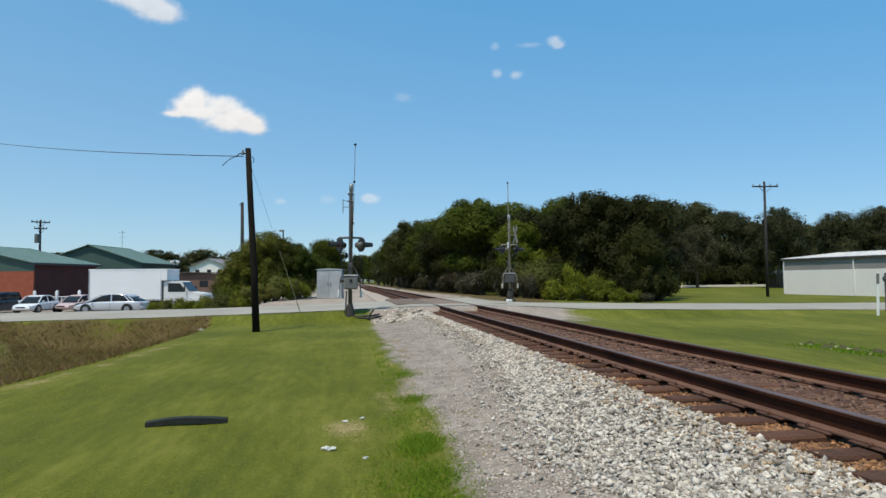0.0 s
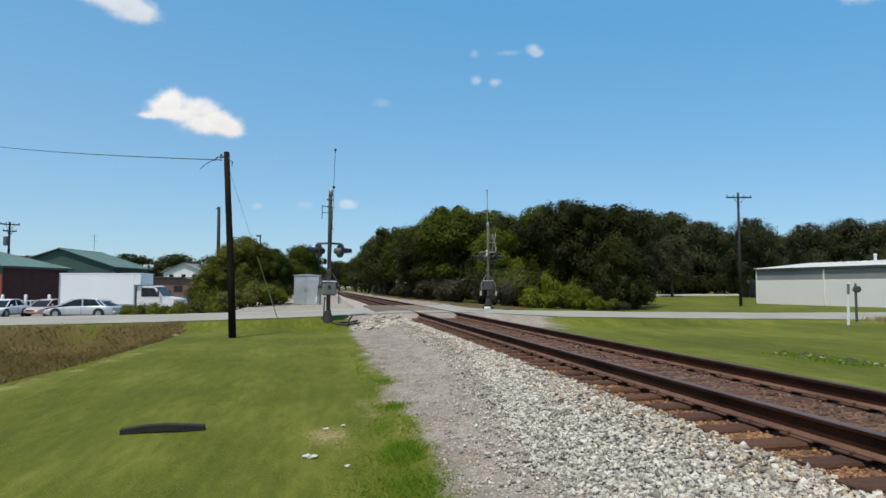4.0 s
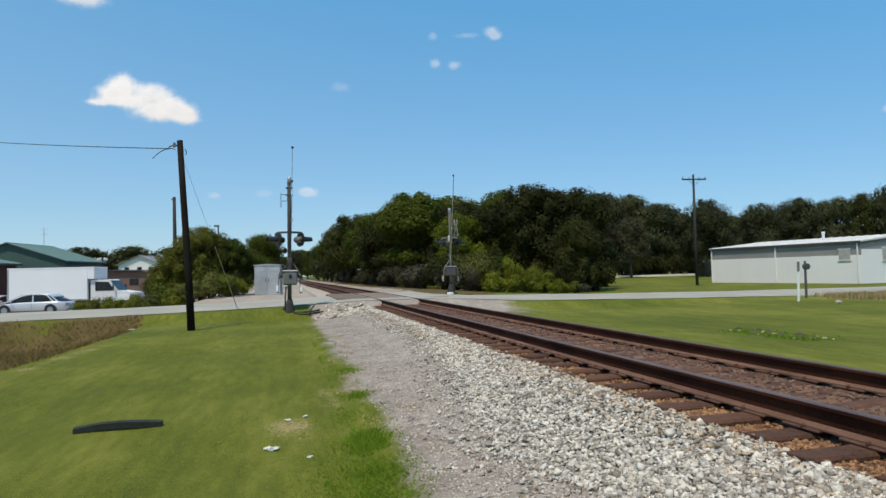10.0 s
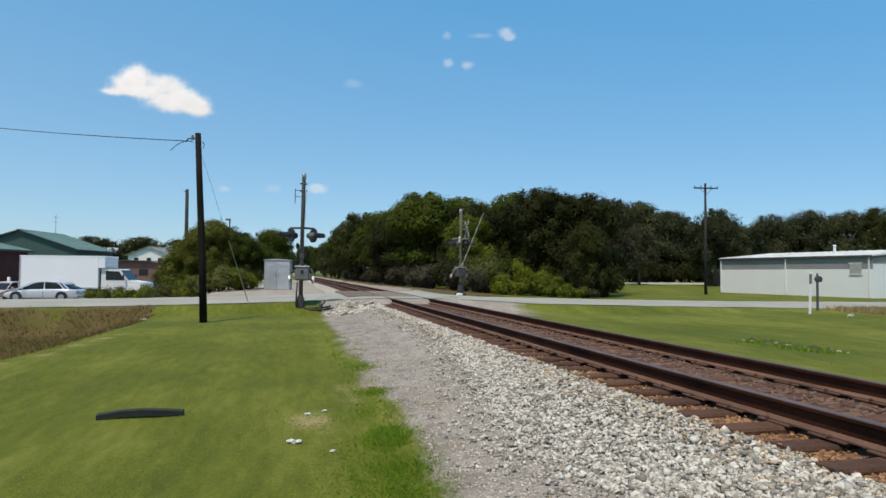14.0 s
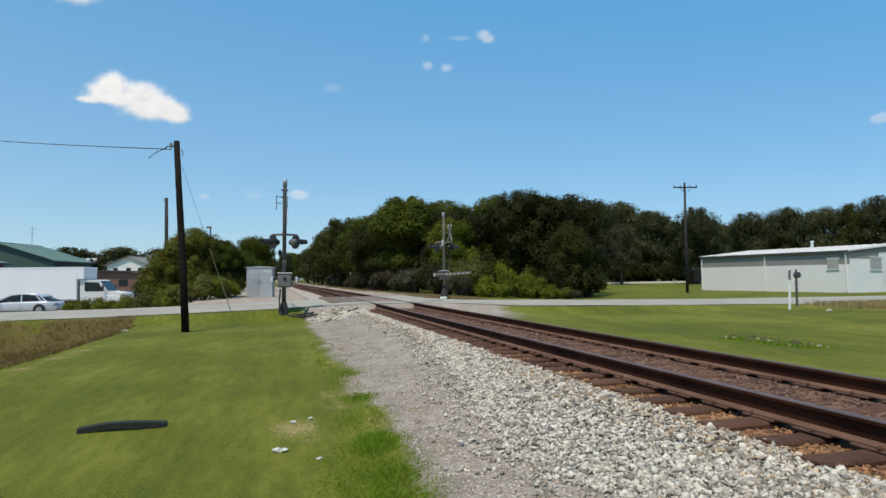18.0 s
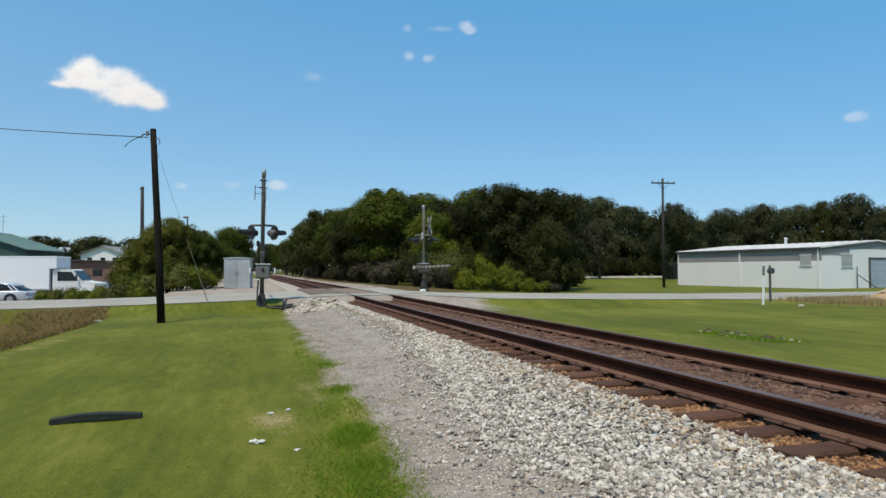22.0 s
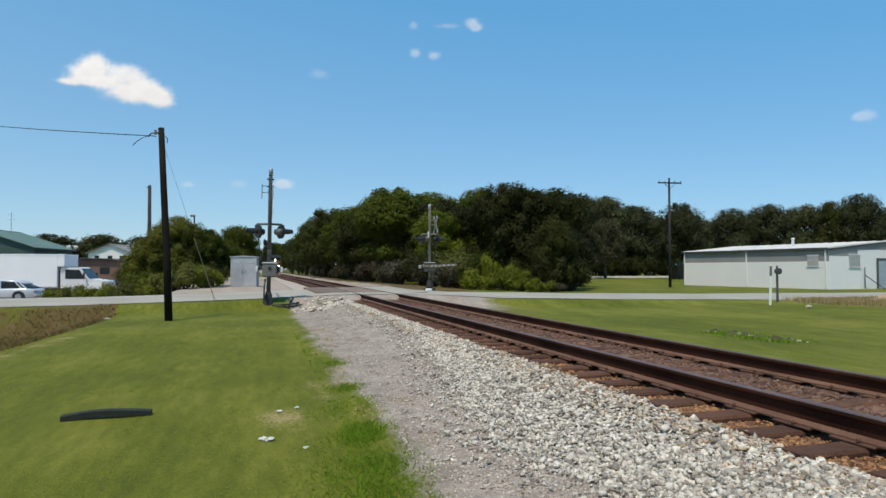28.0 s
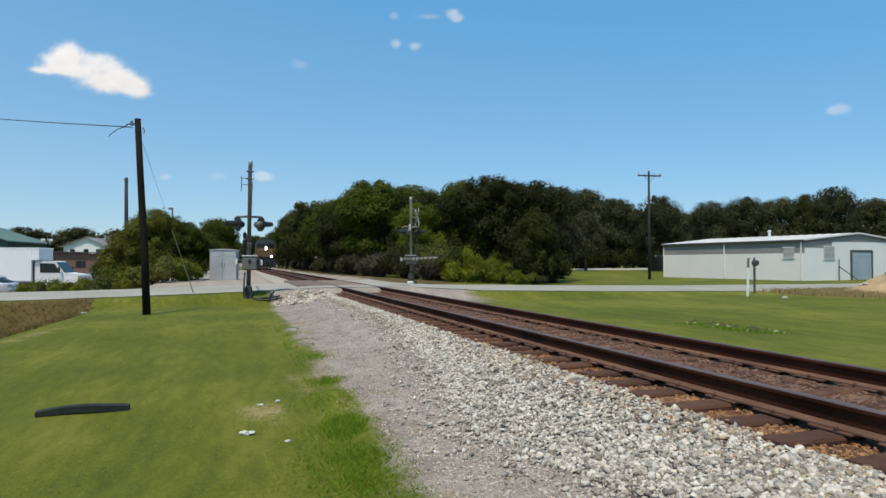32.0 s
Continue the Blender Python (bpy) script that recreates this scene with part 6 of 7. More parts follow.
def car(m, paint, label, length=4.7, tall=1.45, wide=1.78, kind="sedan"):
    c = thing("car", m, label, "car", "parked cars")
    hw, L = wide / 2, length / 2
    belt = tall * 0.62
    lower = [(-L, hw * 0.78, 0.34, belt * 0.82), (-L + 0.12, hw * 0.9, 0.24, belt * 0.97), (-L + 0.7, hw * 0.98, 0.2, belt * 1.02), (-0.6, hw, 0.19, belt), (0.6, hw, 0.19, belt * 0.97), (L - 1.1, hw * 0.98, 0.2, belt * 0.9), (L - 0.3, hw * 0.9, 0.22, belt * 0.76), (L - 0.05, hw * 0.74, 0.3, belt * 0.62), (L, hw * 0.66, 0.34, belt * 0.56)]
    body = part("body", Geo().loft([ring_section(*s) for s in lower]), paint, c, smooth=True)
    if kind == "coupe":
        glass = [(-L + 0.22, hw * 0.66, belt * 0.95, belt * 1.02), (-L + 1.3, hw * 0.74, belt * 0.95, tall * 0.955), (-0.2, hw * 0.76, belt * 0.95, tall * 0.985), (0.4, hw * 0.75, belt * 0.95, tall * 0.92), (L - 0.85, hw * 0.72, belt * 0.84, belt * 0.91)]
        top = [(-L + 0.75, hw * 0.62, tall * 0.80, tall * 0.87), (-L + 1.25, hw * 0.68, tall * 0.90, tall * 0.975), (-0.6, hw * 0.71, tall * 0.93, tall), (-0.1, hw * 0.71, tall * 0.93, tall * 0.995), (0.4, hw * 0.67, tall * 0.88, tall * 0.945)]
        pillars = ((-L + 0.5, -L + 1.1), (-L + 0.8, -L + 1.3), (-0.28, -0.24), (L - 0.9, 0.42))
    elif kind == "sedan":
        glass = [(-L + 0.55, hw * 0.7, belt * 0.95, belt * 1.0), (-L + 1.25, hw * 0.74, belt * 0.95, tall * 0.965), (-0.25, hw * 0.76, belt * 0.95, tall * 0.985), (0.35, hw * 0.75, belt * 0.95, tall * 0.93), (L - 1.0, hw * 0.72, belt * 0.86, belt * 0.93)]
        top = [(-L + 1.2, hw * 0.66, tall * 0.93, tall * 0.98), (-0.7, hw * 0.7, tall * 0.94, tall), (-0.1, hw * 0.7, tall * 0.94, tall * 0.995), (0.38, hw * 0.66, tall * 0.9, tall * 0.95)]
        pillars = ((-L + 0.62, -L + 1.28), (-0.28, -0.24), (L - 1.05, 0.42))
    else:
        glass = [(-L + 0.08, hw * 0.78, belt * 0.95, belt * 1.0), (-L + 0.35, hw * 0.8, belt * 0.95, tall * 0.95), (-0.2, hw * 0.82, belt * 0.95, tall * 0.97), (0.5, hw * 0.8, belt * 0.95, tall * 0.93), (L - 1.05, hw * 0.74, belt * 0.86, belt * 0.95)]
        top = [(-L + 0.3, hw * 0.74, tall * 0.92, tall * 0.98), (-0.5, hw * 0.76, tall * 0.94, tall), (0.5, hw * 0.72, tall * 0.9, tall * 0.955)]
        pillars = ((-L + 0.12, -L + 0.38), (-0.3, -0.26), (L - 1.1, 0.56))
    part("glasshouse", Geo().loft([ring_section(*s, tuck=0.0) for s in glass]), M_GLASS, c, "dark tinted windows", smooth=True)
    part("roof", Geo().loft([ring_section(*s, tuck=0.0) for s in top]), paint, c, smooth=True)
    for s in (-1, 1):
        for x0, x1 in pillars:
            part("pillar", Geo().tube([(x0, s * hw * 0.86, belt * 0.97), (x1, s * hw * 0.72, tall * 0.95)], [0.05, 0.04], 6), paint, c)
        for x in (-L + 0.95, L - 0.92):
            wheel(c, x, s * (hw - 0.1), 0.32)
            part("wheel_arch", Geo().tube([(x, s * (hw - 0.16), 0.33), (x, s * (hw + 0.004), 0.33)], 0.375, 20), M_BLACK, c)
        part("headlight", Geo().blob((L - 0.16, s * hw * 0.62, belt * 0.62), (0.13, 0.2, 0.08), random.Random(1), 0.03), M_LAMPGLASS, c, smooth=True)
        part("tail_light", Geo().box((-L + 0.05, s * hw * 0.66, belt * 0.8), (0.12, 0.3, 0.13), 0.03), M_RED, c)
        part("mirror", Geo().blob((L - 1.35, s * (hw + 0.08), belt + 0.06), (0.07, 0.1, 0.07), random.Random(2), 0.05), paint, c, smooth=True)
        part("door_seam", Geo().box((-0.25, s * (hw + 0.001), belt * 0.62), (0.012, 0.012, belt * 0.6)), M_BLACK, c)
        part("sill", Geo().box((0, s * (hw - 0.05), 0.23), (length * 0.5, 0.1, 0.1), 0.02), M_TRIM, c)
    part("bumper", Geo().box((L - 0.04, 0, 0.4), (0.16, wide * 0.76, 0.18), 0.05), paint, c)
    part("bumper", Geo().box((-L + 0.02, 0, 0.42), (0.16, wide * 0.8, 0.18), 0.05), paint, c)
    part("grille", Geo().box((L + 0.03, 0, 0.5), (0.05, wide * 0.4, 0.1), 0.01), M_BLACK, c)
    return c


def park(x, y, turn):
    return pose(x, y, land(x, y), 0, 0, turn)


car(park(-16.1, 49.0, 171.5), M_CARSILVER, "silver-white coupe parked beside the road", 4.75, 1.38, kind="coupe")
car(park(-24.7, 57.4, -97), M_CARWHITE, "white compact car parked in the lot", 4.3, 1.42)
car(park(-28.3, 58.4, -97), M_CARDARK, "dark blue sport utility parked in the lot", 4.6, 1.72, 1.85, "wagon")
car(park(-22.6, 60.2, -105), M_CARRED, "faded pinkish red car parked behind", 4.4, 1.42)
car(park(-11.6, 63.5, -25), M_CARDARK, "dark wagon parked behind the truck", 4.6, 1.6, 1.8, "wagon")

truck = thing("box_truck", pose(-20.0, 56.9, -0.8, 0, 0, -8.5), "white box truck parked nose towards the road", "truck")
cargo = part("cargo_box", Geo().box((2.9, 0, 2.2), (5.8, 2.4, 2.54), 0.03), M_BOX, truck, "plain white cargo box")
part("attic_box", Geo().box((6.06, 0, 3.0), (0.52, 2.4, 0.94), 0.03), M_BOX, cargo, "box front over the cab")
for s in (-1, 1):
    part("top_rail", Geo().box((3.16, s * 1.205, 3.43), (6.34, 0.03, 0.09), 0.005), M_BOX, truck)
    part("bottom_rail", Geo().box((2.9, s * 1.205, 0.98), (5.8, 0.03, 0.12), 0.005), M_ALU, truck)
    for x in (0.05,):
        part("corner_post", Geo().box((x, s * 1.205, 2.2), (0.1, 0.035, 2.4), 0.005), M_ALU, truck)
part("chassis", Geo().box((4.4, 0, 0.78), (8.6, 0.9, 0.22), 0.02), M_BLACK, truck)
cabp = [(5.95, 0.62), (9.15, 0.62), (9.25, 1.1), (9.1, 1.45), (7.95, 1.62), (7.35, 2.42), (7.2, 2.48), (5.95, 2.48)]
cab_part = part("cab", Geo().prism(cabp[::-1], -1.0, 1.0), M_WHITE, truck, "white truck cab")
for s in (-1, 1):
    win = [(6.3, 1.62), (7.72, 1.62), (7.28, 2.3), (6.3, 2.32)]
    part("side_window", Geo().prism(win[::-1], s * 1.012 - 0.006, s * 1.012 + 0.006), M_GLASS, cab_part)
    part("mirror", Geo().box((7.7, s * 1.22, 1.9), (0.1, 0.18, 0.38), 0.03), M_BLACK, cab_part)
    part("headlight", Geo().box((9.22, s * 0.72, 1.0), (0.08, 0.3, 0.16), 0.02), M_LAMPGLASS, cab_part)
    part("fender", Geo().box((8.45, s * 0.99, 1.05), (1.1, 0.06, 0.5), 0.1), M_WHITE, cab_part)
    for x, r in ((8.4, 0.44), (1.9, 0.46)):
        wheel(truck, x, s * 0.95, r, 0.26)
part("windscreen", Geo().prism([(7.97, 1.66), (8.0, 1.66), (7.42, 2.4), (7.38, 2.4)], -0.88, 0.88), M_GLASS, cab_part)
part("bumper", Geo().box((9.3, 0, 0.66), (0.16, 2.0, 0.26), 0.04), M_GALV, truck)
part("cab_gap_panel", Geo().box((5.87, 0, 1.5), (0.1, 1.9, 1.5), 0.02), M_BLACK, truck)

# ---- locomotive ----
loco = thing("locomotive", pose(TRACK_X, 103, RAIL_TOP), "orange-nosed dark diesel locomotive with lit headlights", "locomotive")
part("underframe", Geo().box((0, 10.2, 1.18), (2.9, 20.0, 0.35), 0.03), M_BLACK, loco)
part("long_hood", Geo().prism([(-0.95, 1.36), (0.95, 1.36), (0.95, 4.2), (0.6, 4.45), (-0.6, 4.45), (-0.95, 4.2)], 5.2, 20.0), M_LOCODARK, loco, "dark green long hood")
cab_l = part("cab", Geo().prism([(-1.5, 1.36), (1.5, 1.36), (1.5, 3.9), (1.15, 4.42), (0.4, 4.62), (-0.4, 4.62), (-1.15, 4.42), (-1.5, 3.9)], 2.2, 5.2), M_LOCOORANGE, loco, "orange cab")
part("nose", Geo().loft([[(-1.1, 0.35, 1.36), (1.1, 0.35, 1.36), (1.05, 0.5, 2.75), (0.7, 0.6, 2.95), (-0.7, 0.6, 2.95), (-1.05, 0.5, 2.75)], [(-1.3, 2.3, 1.36), (1.3, 2.3, 1.36), (1.3, 2.3, 2.95), (0.9, 2.3, 3.2), (-0.9, 2.3, 3.2), (-1.3, 2.3, 2.95)]]), M_LOCOORANGE, loco, "short orange nose")
for x in (-0.75, 0.75):
    part("windscreen", Geo().box((x, 2.18, 3.55), (1.05, 0.05, 0.55), 0.02), M_GLASS, cab_l)
part("number_board", Geo().box((0, 2.16, 4.12), (1.3, 0.06, 0.3), 0.02), M_BLACK, cab_l)
for x, z, r, y in ((0.8, 1.9, 0.15, 0.3), (0.0, 3.02, 0.14, 0.42), (0.0, 3.3, 0.14, 0.42)):
    part("headlight", Geo().tube([(x, y, z), (x, y - 0.08, z)], r, 14), M_HEADLIGHT, loco, "bright lit headlight")
part("headlight", Geo().tube([(-0.8, 0.3, 1.9), (-0.8, 0.22, 1.9)], 0.15, 14), M_GLASS, loco, "dark unlit ditch light")
part("headlight_box", Geo().box((0, 0.56, 3.16), (0.5, 0.24, 0.72), 0.04), M_BLACK, loco)
part("nose_band", Geo().box((0, 0.36, 1.62), (2.3, 0.12, 0.5), 0.03), M_BLACK, loco, "dark lower nose")
part("cab_roof", Geo().prism([(-1.53, 3.86), (1.53, 3.86), (1.18, 4.46), (0.4, 4.67), (-0.4, 4.67), (-1.18, 4.46)], 2.1, 5.2), M_LOCODARK, loco, "dark cab roof")
part("pilot", Geo().loft([[(-1.4, 0.0, 0.2), (1.4, 0.0, 0.2), (1.4, 0.0, 1.3), (-1.4, 0.0, 1.3)], [(-1.4, 0.35, 0.2), (1.4, 0.35, 0.2), (1.4, 0.35, 1.3), (-1.4, 0.35, 1.3)]]), M_BLACK, loco, "black pilot plate")
part("coupler", Geo().box((0, -0.3, 0.88), (0.3, 0.6, 0.3), 0.06), M_BLACK, loco)
for x in (-1.4, 1.4):
    part("handrail", Geo().tube([(x, 0.4, 2.3), (x, 2.1, 2.3)], 0.025, 6).tube([(x, 5.3, 2.4), (x, 19.8, 2.4)], 0.025, 6), M_WHITE, loco)
for yb in (4.2, 15.8):
    truck_l = part("bogie", Geo().box((0, yb, 0.72), (2.5, 4.2, 0.5), 0.08), M_BLACK, loco)
    for dy in (-1.65, 0, 1.65):
        for s in (-1, 1):
            part("wheel", Geo().tube([(s * 0.72, yb + dy, 0.5), (s * 0.82, yb + dy, 0.5)], 0.5, 20), M_RAIL, truck_l)
part("fuel_tank", Geo().box((0, 10.0, 0.75), (2.6, 5.5, 0.7), 0.15), M_BLACK, loco)
part("exhaust", Geo().box((0, 12.0, 4.55), (0.5, 0.9, 0.25), 0.04), M_BLACK, loco)


# ---- clouds: far sheets of vapour beyond everything, glowing, their light and shade painted in ----
def cloud_material():
    mat = bpy.data.materials.new("cloud_vapour")
    mat.use_nodes = True
    nt = mat.node_tree
    link = nt.links.new
    for n in list(nt.nodes):
        nt.nodes.remove(n)
    col = nt.nodes.new("ShaderNodeVertexColor")
    col.layer_name = "vapour"
    sep = nt.nodes.new("ShaderNodeSeparateColor")
    link(col.outputs["Color"], sep.inputs[0])
    ramp = nt.nodes.new("ShaderNodeValToRGB")
    ramp.color_ramp.elements[0].color, ramp.color_ramp.elements[1].color = (0.70, 0.69, 0.70, 1), (1.0, 0.985, 0.96, 1)
    link(sep.outputs[1], ramp.inputs[0])
    em, tr2, mx, out = nt.nodes.new("ShaderNodeEmission"), nt.nodes.new("ShaderNodeBsdfTransparent"), nt.nodes.new("ShaderNodeMixShader"), nt.nodes.new("ShaderNodeOutputMaterial")
    em.inputs["Strength"].default_value = 0.96
    link(ramp.outputs[0], em.inputs["Color"])
    link(sep.outputs[0], mx.inputs[0])
    link(tr2.outputs[0], mx.inputs[1])
    link(em.outputs[0], mx.inputs[2])
    link(mx.outputs[0], out.inputs["Surface"])
    return mat


M_CLOUD = cloud_material()
CLOUD_D = 2400.0
CLOUDS = []


def cloud(az, el, wide, high, lobes, label, rise, dense=1.0, seed=0.0):
    """A cloud round a heading and height in degrees; lobes are offsets and radii in degrees."""
    nx, ny = 90, 56
    k = CLOUD_D * radians(1)
    verts, cols = [], []
    for j in range(ny):
        for i in range(nx):
            u, v = (i / (nx - 1) - 0.5) * wide, (j / (ny - 1) - 0.5) * high
            rough = noise.fractal((u * 1.1 + seed, v * 1.5, seed), 0.8, 2.0, 5)
            fine = noise.fractal((u * 3.2 + seed, v * 3.6, seed + 4), 0.7, 2.0, 4)
            d = sum(math.exp(-1.4 * (((u - a) / ru) ** 2 + ((v - b) / rv) ** 2)) for a, b, ru, rv in lobes) - 0.5 + 0.16 * rough + 0.08 * fine
            edge = smooth(0.5, 0.44, abs(i / (nx - 1) - 0.5)) * smooth(0.5, 0.42, abs(j / (ny - 1) - 0.5))
            alpha = smooth(-0.3, 0.62, d) * edge * dense
            base = min(lobes, key=lambda q: math.hypot((u - q[0]) / q[2], (v - q[1]) / q[3]))
            # sunlit tops and greyer undersides go into the vertex colour
            lit = 0.74 + 0.13 * v + 0.1 * (v - base[1]) / base[3] + 0.15 * rough
            verts.append((u * k, v * k, 0.0))
            cols.append((alpha, min(1, max(0, lit)), 0, 1))
    me = bpy.data.meshes.new("cloud")
    me.from_pydata(verts, [], [(j * nx + i, j * nx + i + 1, (j + 1) * nx + i + 1, (j + 1) * nx + i) for j in range(ny - 1) for i in range(nx - 1)])
    me.materials.append(M_CLOUD)
    layer = me.color_attributes.new("vapour", "FLOAT_COLOR", "POINT")
    layer.data.foreach_set("color", np.array(cols, dtype=np.float32).ravel())
    ob = tagged(new("cloud", me), label, "cloud", "fair weather clouds")

    def at(e):
        a, b = radians(az), radians(e)
        p = Vector((math.sin(a) * math.cos(b), math.cos(a) * math.cos(b), math.sin(b))) * CLOUD_D
        m = look((0, 0, 0), tuple(p)).to_3x3().to_4x4()
        return Matrix.Translation(p) @ m

    ob.matrix_world = at(el)
    CLOUDS.append((ob, at(el), at(el + rise)))
    return ob


cloud(-10.9, 14.1, 11.0, 6.0, ((-2.1, 0.45, 1.5, 0.8), (-1.5, 1.15, 0.95, 1.0), (0.6, 0.6, 1.6, 1.0), (2.1, -0.4, 1.6, 0.95), (3.3, -1.05, 0.95, 0.85), (0.9, -0.95, 2.4, 0.8), (-3.3, -0.45, 1.0, 0.26), (-1.7, -0.2, 1.8, 0.5)), "bright white cumulus cloud in blue sky", 0.62, 1.0, 1.3)
cloud(18.5, 20.1, 3.2, 2.4, ((0.0, 0.05, 0.8, 0.6), (0.4, -0.25, 0.55, 0.35)), "small white puff of cloud", 0.9, 0.42, 2.1)
cloud(16.3, 20.0, 4.2, 1.6, ((0, 0, 1.5, 0.3),), "faint wisp of cloud", 0.9, 0.2, 3.3)
cloud(13.45, 17.8, 2.4, 1.9, ((0, 0, 0.62, 0.5),), "small white puff of cloud", 0.9, 0.33, 4.7)
cloud(15.05, 17.6, 2.4, 1.9, ((0, 0, 0.72, 0.52),), "small white puff of cloud", 0.9, 0.38, 5.9)
cloud(13.3, 20.0, 2.4, 1.9, ((0, 0, 0.5, 0.45),), "tiny faint puff of cloud", 0.9, 0.22, 11.9)
cloud(5.0, 15.9, 3.6, 2.2, ((0, 0, 1.0, 0.55),), "barely visible veil of cloud", 0.8, 0.14, 12.6)
cloud(-17.0, 21.6, 10.0, 5.0, ((-1.6, 0.7, 2.6, 1.1), (0.6, 0.2, 2.2, 1.2), (1.8, -0.4, 1.6, 0.9)), "white cloud high above the buildings", 0.5, 0.72, 6.5)
cloud(45.6, 21.2, 11.0, 5.0, ((-1.5, 0.1, 2.0, 0.95), (1.0, 0.3, 2.2, 1.1), (3.0, 0.0, 1.6, 0.9)), "white cloud high above the warehouse", 0.4, 0.7, 7.7)
cloud(49.2, 11.1, 3.0, 2.2, ((0.1, 0, 0.8, 0.55), (-0.5, -0.05, 0.6, 0.35)), "faint thin cloud above the woods", 0.3, 0.3, 8.1)
cloud(2.2, 7.2, 3.8, 2.2, ((0, 0, 1.0, 0.5), (-0.3, 0.1, 0.6, 0.4)), "faint low cloud behind the signal", 0.1, 0.4, 9.2)
cloud(-1.6, 7.1, 3.6, 2.2, ((0, 0, 0.9, 0.5),), "faint low veil of cloud", 0.1, 0.14, 14.2)
cloud(-5.6, 6.8, 3.2, 1.8, ((0, 0.1, 0.65, 0.34),), "faint low cloud puff", 0.1, 0.3, 10.4)


# ---- grass, weeds and loose stones ----
def blades(name, count, where, tall, wide, mat, label, category, seed, bend=0.4):
    """Single blades of grass as thin triangles."""
    rs, r = np.random.RandomState(seed), random.Random(seed)
    base, hs = [], []
    while len(base) < count:
        got = where(r)
        if got:
            base.append(got[:3])
            hs.append(got[3])
    base, hs = np.array(base), np.array(hs)[:, None]
    a = rs.uniform(0, 6.283, (count, 1))
    side = np.concatenate([np.cos(a), np.sin(a), 0 * a], 1) * wide * (0.6 + 0.8 * rs.random((count, 1)))
    b = rs.uniform(0, 6.283, (count, 1))
    h = tall * hs * (0.5 + 0.9 * rs.random((count, 1)))
    tip = np.concatenate([np.cos(b) * bend * h, np.sin(b) * bend * h, h], 1)
    v = np.stack([base - side, base + side, base + tip], 1).reshape(-1, 3)
    return single(name, quads_mesh(name, v, np.arange(count * 3).reshape(-1, 3), mat), None, label, category, kind="stuff")


def lawn_spot(r):
    y = 3.0 + 15 * r.random() ** 1.7
    x = -5.2 + 6.6 * r.random()
    if x > 1.0 + 0.25 * noise.noise((x * 0.8, y * 0.5, 3)) + 0.3 * (r.random() - 0.5) + (0.25 if y < 7 else 0):
        return None
    n = noise.noise((x * 0.7, y * 0.7, 9)) + 0.5 * noise.noise((x * 2.1, y * 2.1, 2))
    worn = math.exp(-(((x - 0.28) / 0.38) ** 2 + ((y - 6.95) / 0.55) ** 2))
    if r.random() < worn * 0.8:
        return None
    return x, y, land(x, y) - 0.004, 0.8 + 0.5 * n


def tuft_spot(r):
    x, y, s, k = r.choice(((1.0, 6.2, 0.16, 1.3), (0.92, 6.0, 0.18, 1.2), (0.95, 5.1, 0.2, 0.8), (0.8, 4.5, 0.25, 0.9), (0.7, 5.0, 0.3, 0.6), (1.15, 8.4, 0.15, 0.7), (1.2, 10.5, 0.2, 0.6), (0.75, 5.6, 0.3, 0.45), (0.9, 7.2, 0.3, 0.5)))
    x, y = r.gauss(x, s * 0.6), r.gauss(y, s)
    return x, y, land(x, y) - 0.004, k


def ditch_spot(r):
    x, y = r.uniform(-13, -4.2), 7 + 18.3 * r.random()
    if cover_at(x, y)[1] + 0.5 * (r.random() - 0.5) < 0.5:
        return None
    return x, y, land(x, y) - 0.01, 0.7 + 0.8 * abs(noise.noise((x * 0.6, y * 0.6, 1)))


def straw_spot(r):
    x, y = r.uniform(23, 40), r.uniform(18.5, 25.3)
    if cover_at(x, y)[2] + 0.4 * (r.random() - 0.5) < 0.5:
        return None
    return x, y, land(x, y) - 0.01, 0.8


def verge_spot(r):
    x, y = r.uniform(7.6, 26), 5 + 20 * r.random() ** 1.3
    if cover_at(x, y)[0] > 0.4:
        return None
    return x, y, land(x, y) - 0.004, 0.9 + 0.5 * noise.noise((x * 0.7, y * 0.7, 9))


blades("grass", 90000, lawn_spot, 0.013, 0.007, M_GRASS, "short mown green lawn grass", "grass", 1, 2.4)
blades("grass_tufts", 6500, tuft_spot, 0.045, 0.006, M_TUFT, "lush green grass tufts at the gravel edge", "grass", 2, 1.0)
def edge_spot(r):
    y = 3.2 + 13 * r.random() ** 1.4
    x = 0.85 + 0.5 * r.random() ** 1.5
    if noise.noise((x * 2.4, y * 1.8, 21)) + 0.25 * r.random() < 0.12:
        return None
    return x, y, land(x, y) - 0.004, 1.0


def fringe_spot(r):
    y = 3.2 + 14 * r.random() ** 1.3
    x = 1.0 + 0.75 * r.random()
    if noise.noise((x * 3.0, y * 1.2, 31)) < 0.12 + 0.3 * (x - 1.0):
        return None
    return x, y, land(x, y) - 0.004, 1.0


blades("dry_fringe", 2600, fringe_spot, 0.018, 0.007, M_STRAW, "dry pale grass thinning out into the gravel path", "grass", 8, 2.0)
blades("edge_grass", 3600, edge_spot, 0.026, 0.005, M_TUFT, "sparse grass creeping over the gravel edge", "grass", 6, 0.9)
blades("weeds", 15000, ditch_spot, 0.15, 0.015, M_WEED, "tall dry brown weeds in the ditch", "weeds", 3, 1.2)
blades("weeds", 5000, ditch_spot, 0.11, 0.014, M_GRASS, "green shoots among the dry ditch weeds", "weeds", 13, 0.6)
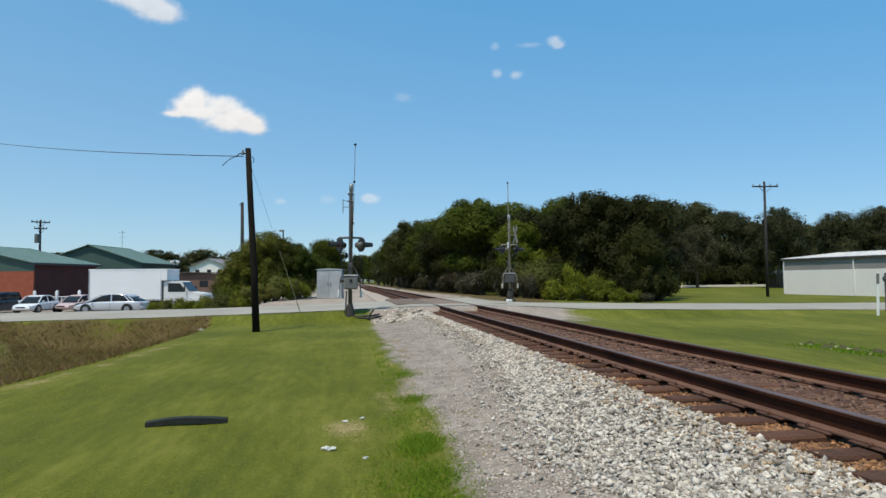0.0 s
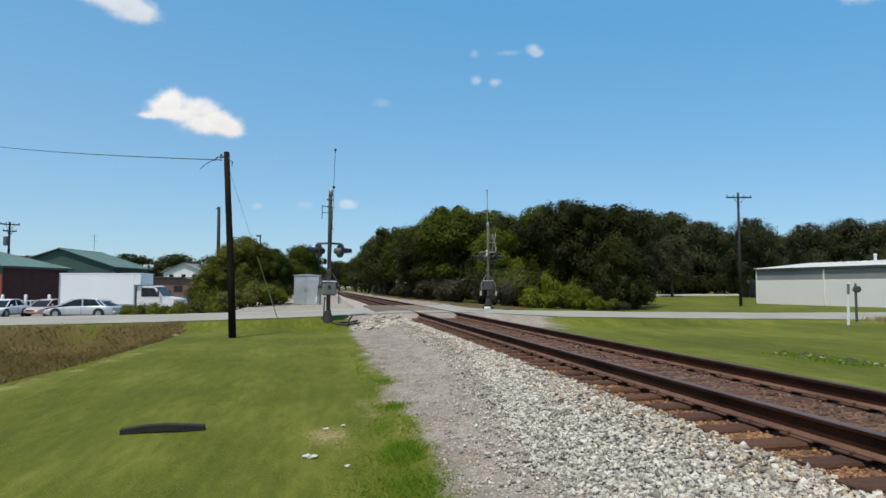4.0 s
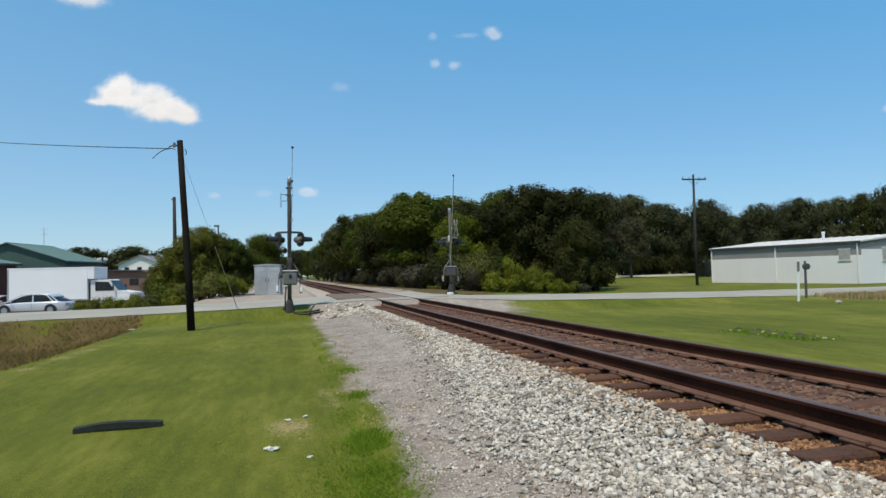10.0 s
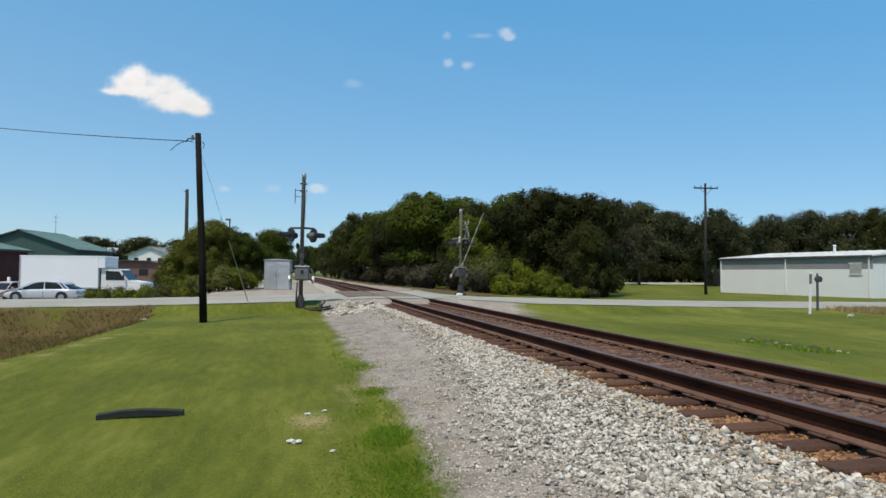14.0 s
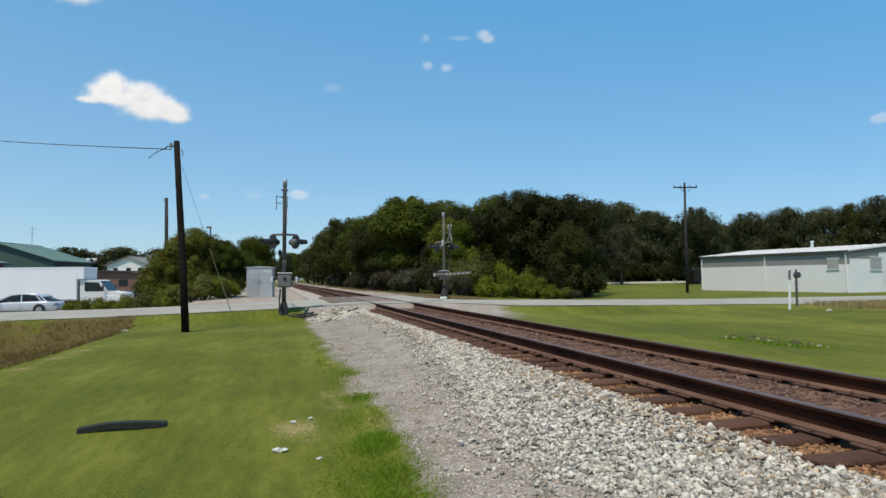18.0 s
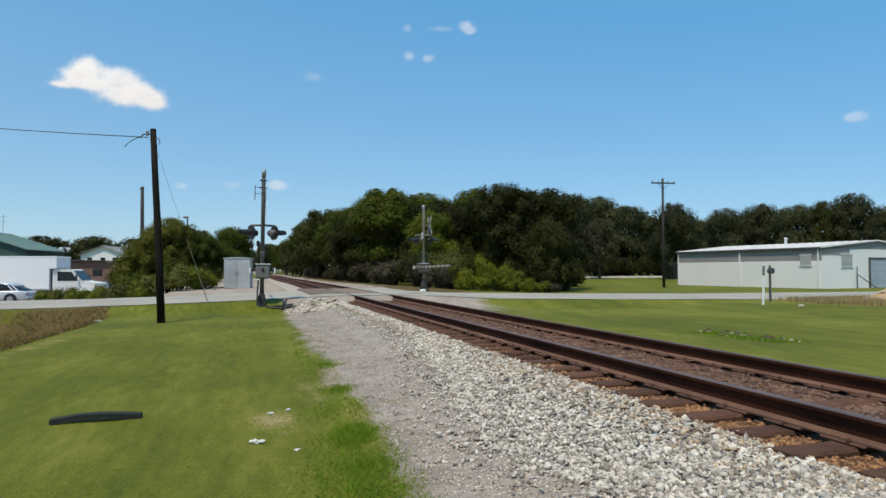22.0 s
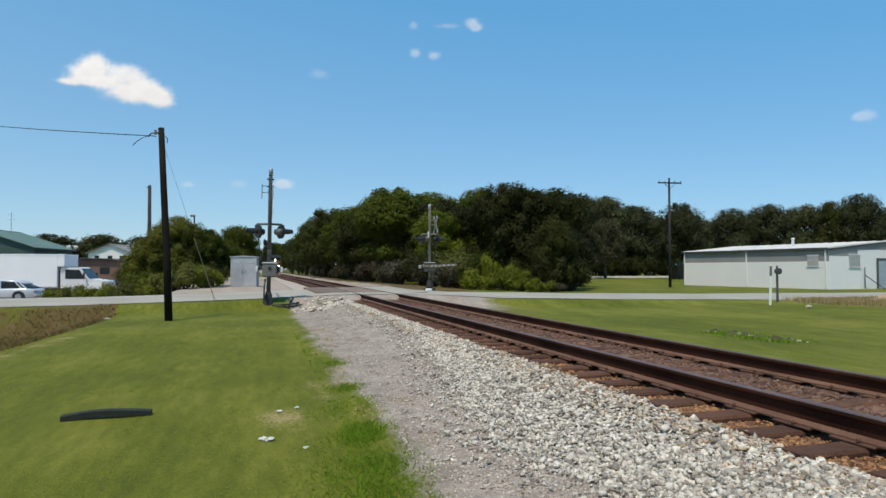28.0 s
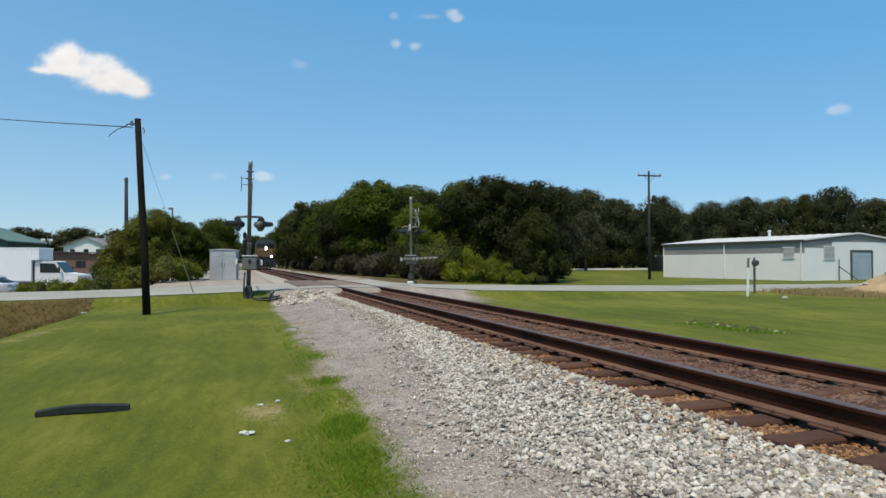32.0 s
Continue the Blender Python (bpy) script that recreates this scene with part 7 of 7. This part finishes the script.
blades("rut_weeds", 2600, lambda r: (lambda x, y: (x, y, land(x, y), 1.0))(r.gauss(10.75, 0.3), r.uniform(11.0, 13.4)), 0.05, 0.012, M_TUFT, "rank grass growing round the rut", "grass", 15, 0.7)
blades("dry_grass", 24000, straw_spot, 0.26, 0.022, M_STRAW, "dry tan grass beside the dirt pile", "grass", 4, 0.4)
blades("verge_grass", 9000, verge_spot, 0.016, 0.012, M_GRASS, "mown grass verge beyond the track", "grass", 5, 1.5)

# loose stones: the pale shoulder, the stained bed and the gravel path
def stone_edge(y):
    """Where the dense ballast ends and the trodden path begins."""
    return lerp_table(((1, 3.1), (3.0, 2.65), (3.4, 2.4), (3.7, 2.25), (4.25, 2.05), (5, 1.9), (6, 2.0), (7.1, 2.17), (9.5, 2.6), (12, 2.92), (14, 3.08), (24, 3.1)), y)


def ballast_spot(r):
    y = 2.2 + 22 * r.random() ** 1.6
    edge = stone_edge(y) + 0.12 * noise.noise((y * 1.7, 0.3, 4))
    x = 3.36 - (3.36 - edge) * r.random() ** 0.9 - (0.6 * r.random() ** 2 if r.random() < 0.16 else 0.0)
    return x, y, max(land(x, y), bed_z(x, y))


def path_spot(r):
    y = 2.4 + 21 * r.random() ** 1.6
    x = 1.22 + (stone_edge(y) + 0.1 - 1.22) * r.random() ** 0.7
    return x, y, max(land(x, y), bed_z(x, y))


stones(ballast_spot, 56000, 0.0136, M_STONE, "ballast_stones", track, 300, 1.5)
stones(lambda r: (lambda x, y: (x, y, bed_z(x, y) + 0.012))(3.42 - 0.55 * r.random() ** 1.5, 2.2 + 20 * r.random() ** 1.6), 2600, 0.0136, M_TANSTONE, "tinted_stones", track, lift=1.0)
stones(lambda r: (lambda x, y: (x, y, bed_z(x, y)))(3.12 + 0.74 * r.random(), 2.2 + 20 * r.random() ** 1.6), 11000, 0.0125, M_RUSTSTONE, "stained_stones", track)
stones(lambda r: (lambda x, y: (x, y, bed_z(x, y)))(3.97 + 1.36 * r.random(), 2.2 + 20 * r.random() ** 1.6), 8500, 0.0145, M_INNERSTONE, "inner_stones", track)
stones(lambda r: (lambda x, y: (x, y, bed_z(x, y)))(5.47 + 0.7 * r.random(), 2.2 + 20 * r.random() ** 1.6), 3500, 0.0125, M_RUSTSTONE, "stained_stones", track)
stones(lambda r: (lambda x, y: (x, y, max(land(x, y), bed_z(x, y))))(min(3.3, max(1.3, r.gauss(2.4, 0.45))), r.gauss(24.0, 0.5)), 700, 0.042, M_STONE, "crossing_stones", track)
stones(path_spot, 15000, 0.0085, M_PATHSTONE, "path_stones", track)
stones(lambda r: (lambda x, y: (x, y, bed_z(x, y)))(6.15 + 1.5 * r.random(), 3.5 + 18 * r.random() ** 1.3), 4500, 0.02, M_STONE, "far_shoulder_stones", track)


stones(lambda r: (lambda x, y: (x, y, max(land(x, y), bed_z(x, y))))(3.36 - 1.8 * r.random() ** 0.9, -6 + 8.2 * r.random()), 8000, 0.0142, M_STONE, "rear_ballast_stones", track)


# ---- what moves ----
def motions():
    swing = ((0, 0), (8.6, 0.5), (9, 3), (9.5, 8), (10, 14), (10.5, 22), (11, 30), (11.5, 37), (12, 43), (13, 52), (14, 58), (14.5, 63), (15.5, 74), (16.5, 85), (17, 88.5), (17.5, 89.5), (32, 89.5))
    for arm, lean, high in GATES:
        walk(arm, [(t, pose(0, 0, high, -a, lean, 0)) for t, a in swing])
        rows = []
    for t in (0, 17, 17.6, 19, 21, 23, 25, 26, 27, 28, 29, 30, 31, 32):
        y = min(420.0, 103 + 15.8 * (32 - t) if t >= 27 else 182 + 25 * (27 - t))
        rows.append((t, pose(TRACK_X + bend(y), y, RAIL_TOP, 0, 0, -math.degrees(math.atan(2 * max(0.0, y - 190) / 1000)))))
    walk(loco, rows)
    for ob, first, last in CLOUDS:
        walk(ob, [(0, first), (16, first.lerp(last, 0.5)), (32, last)])


motions()
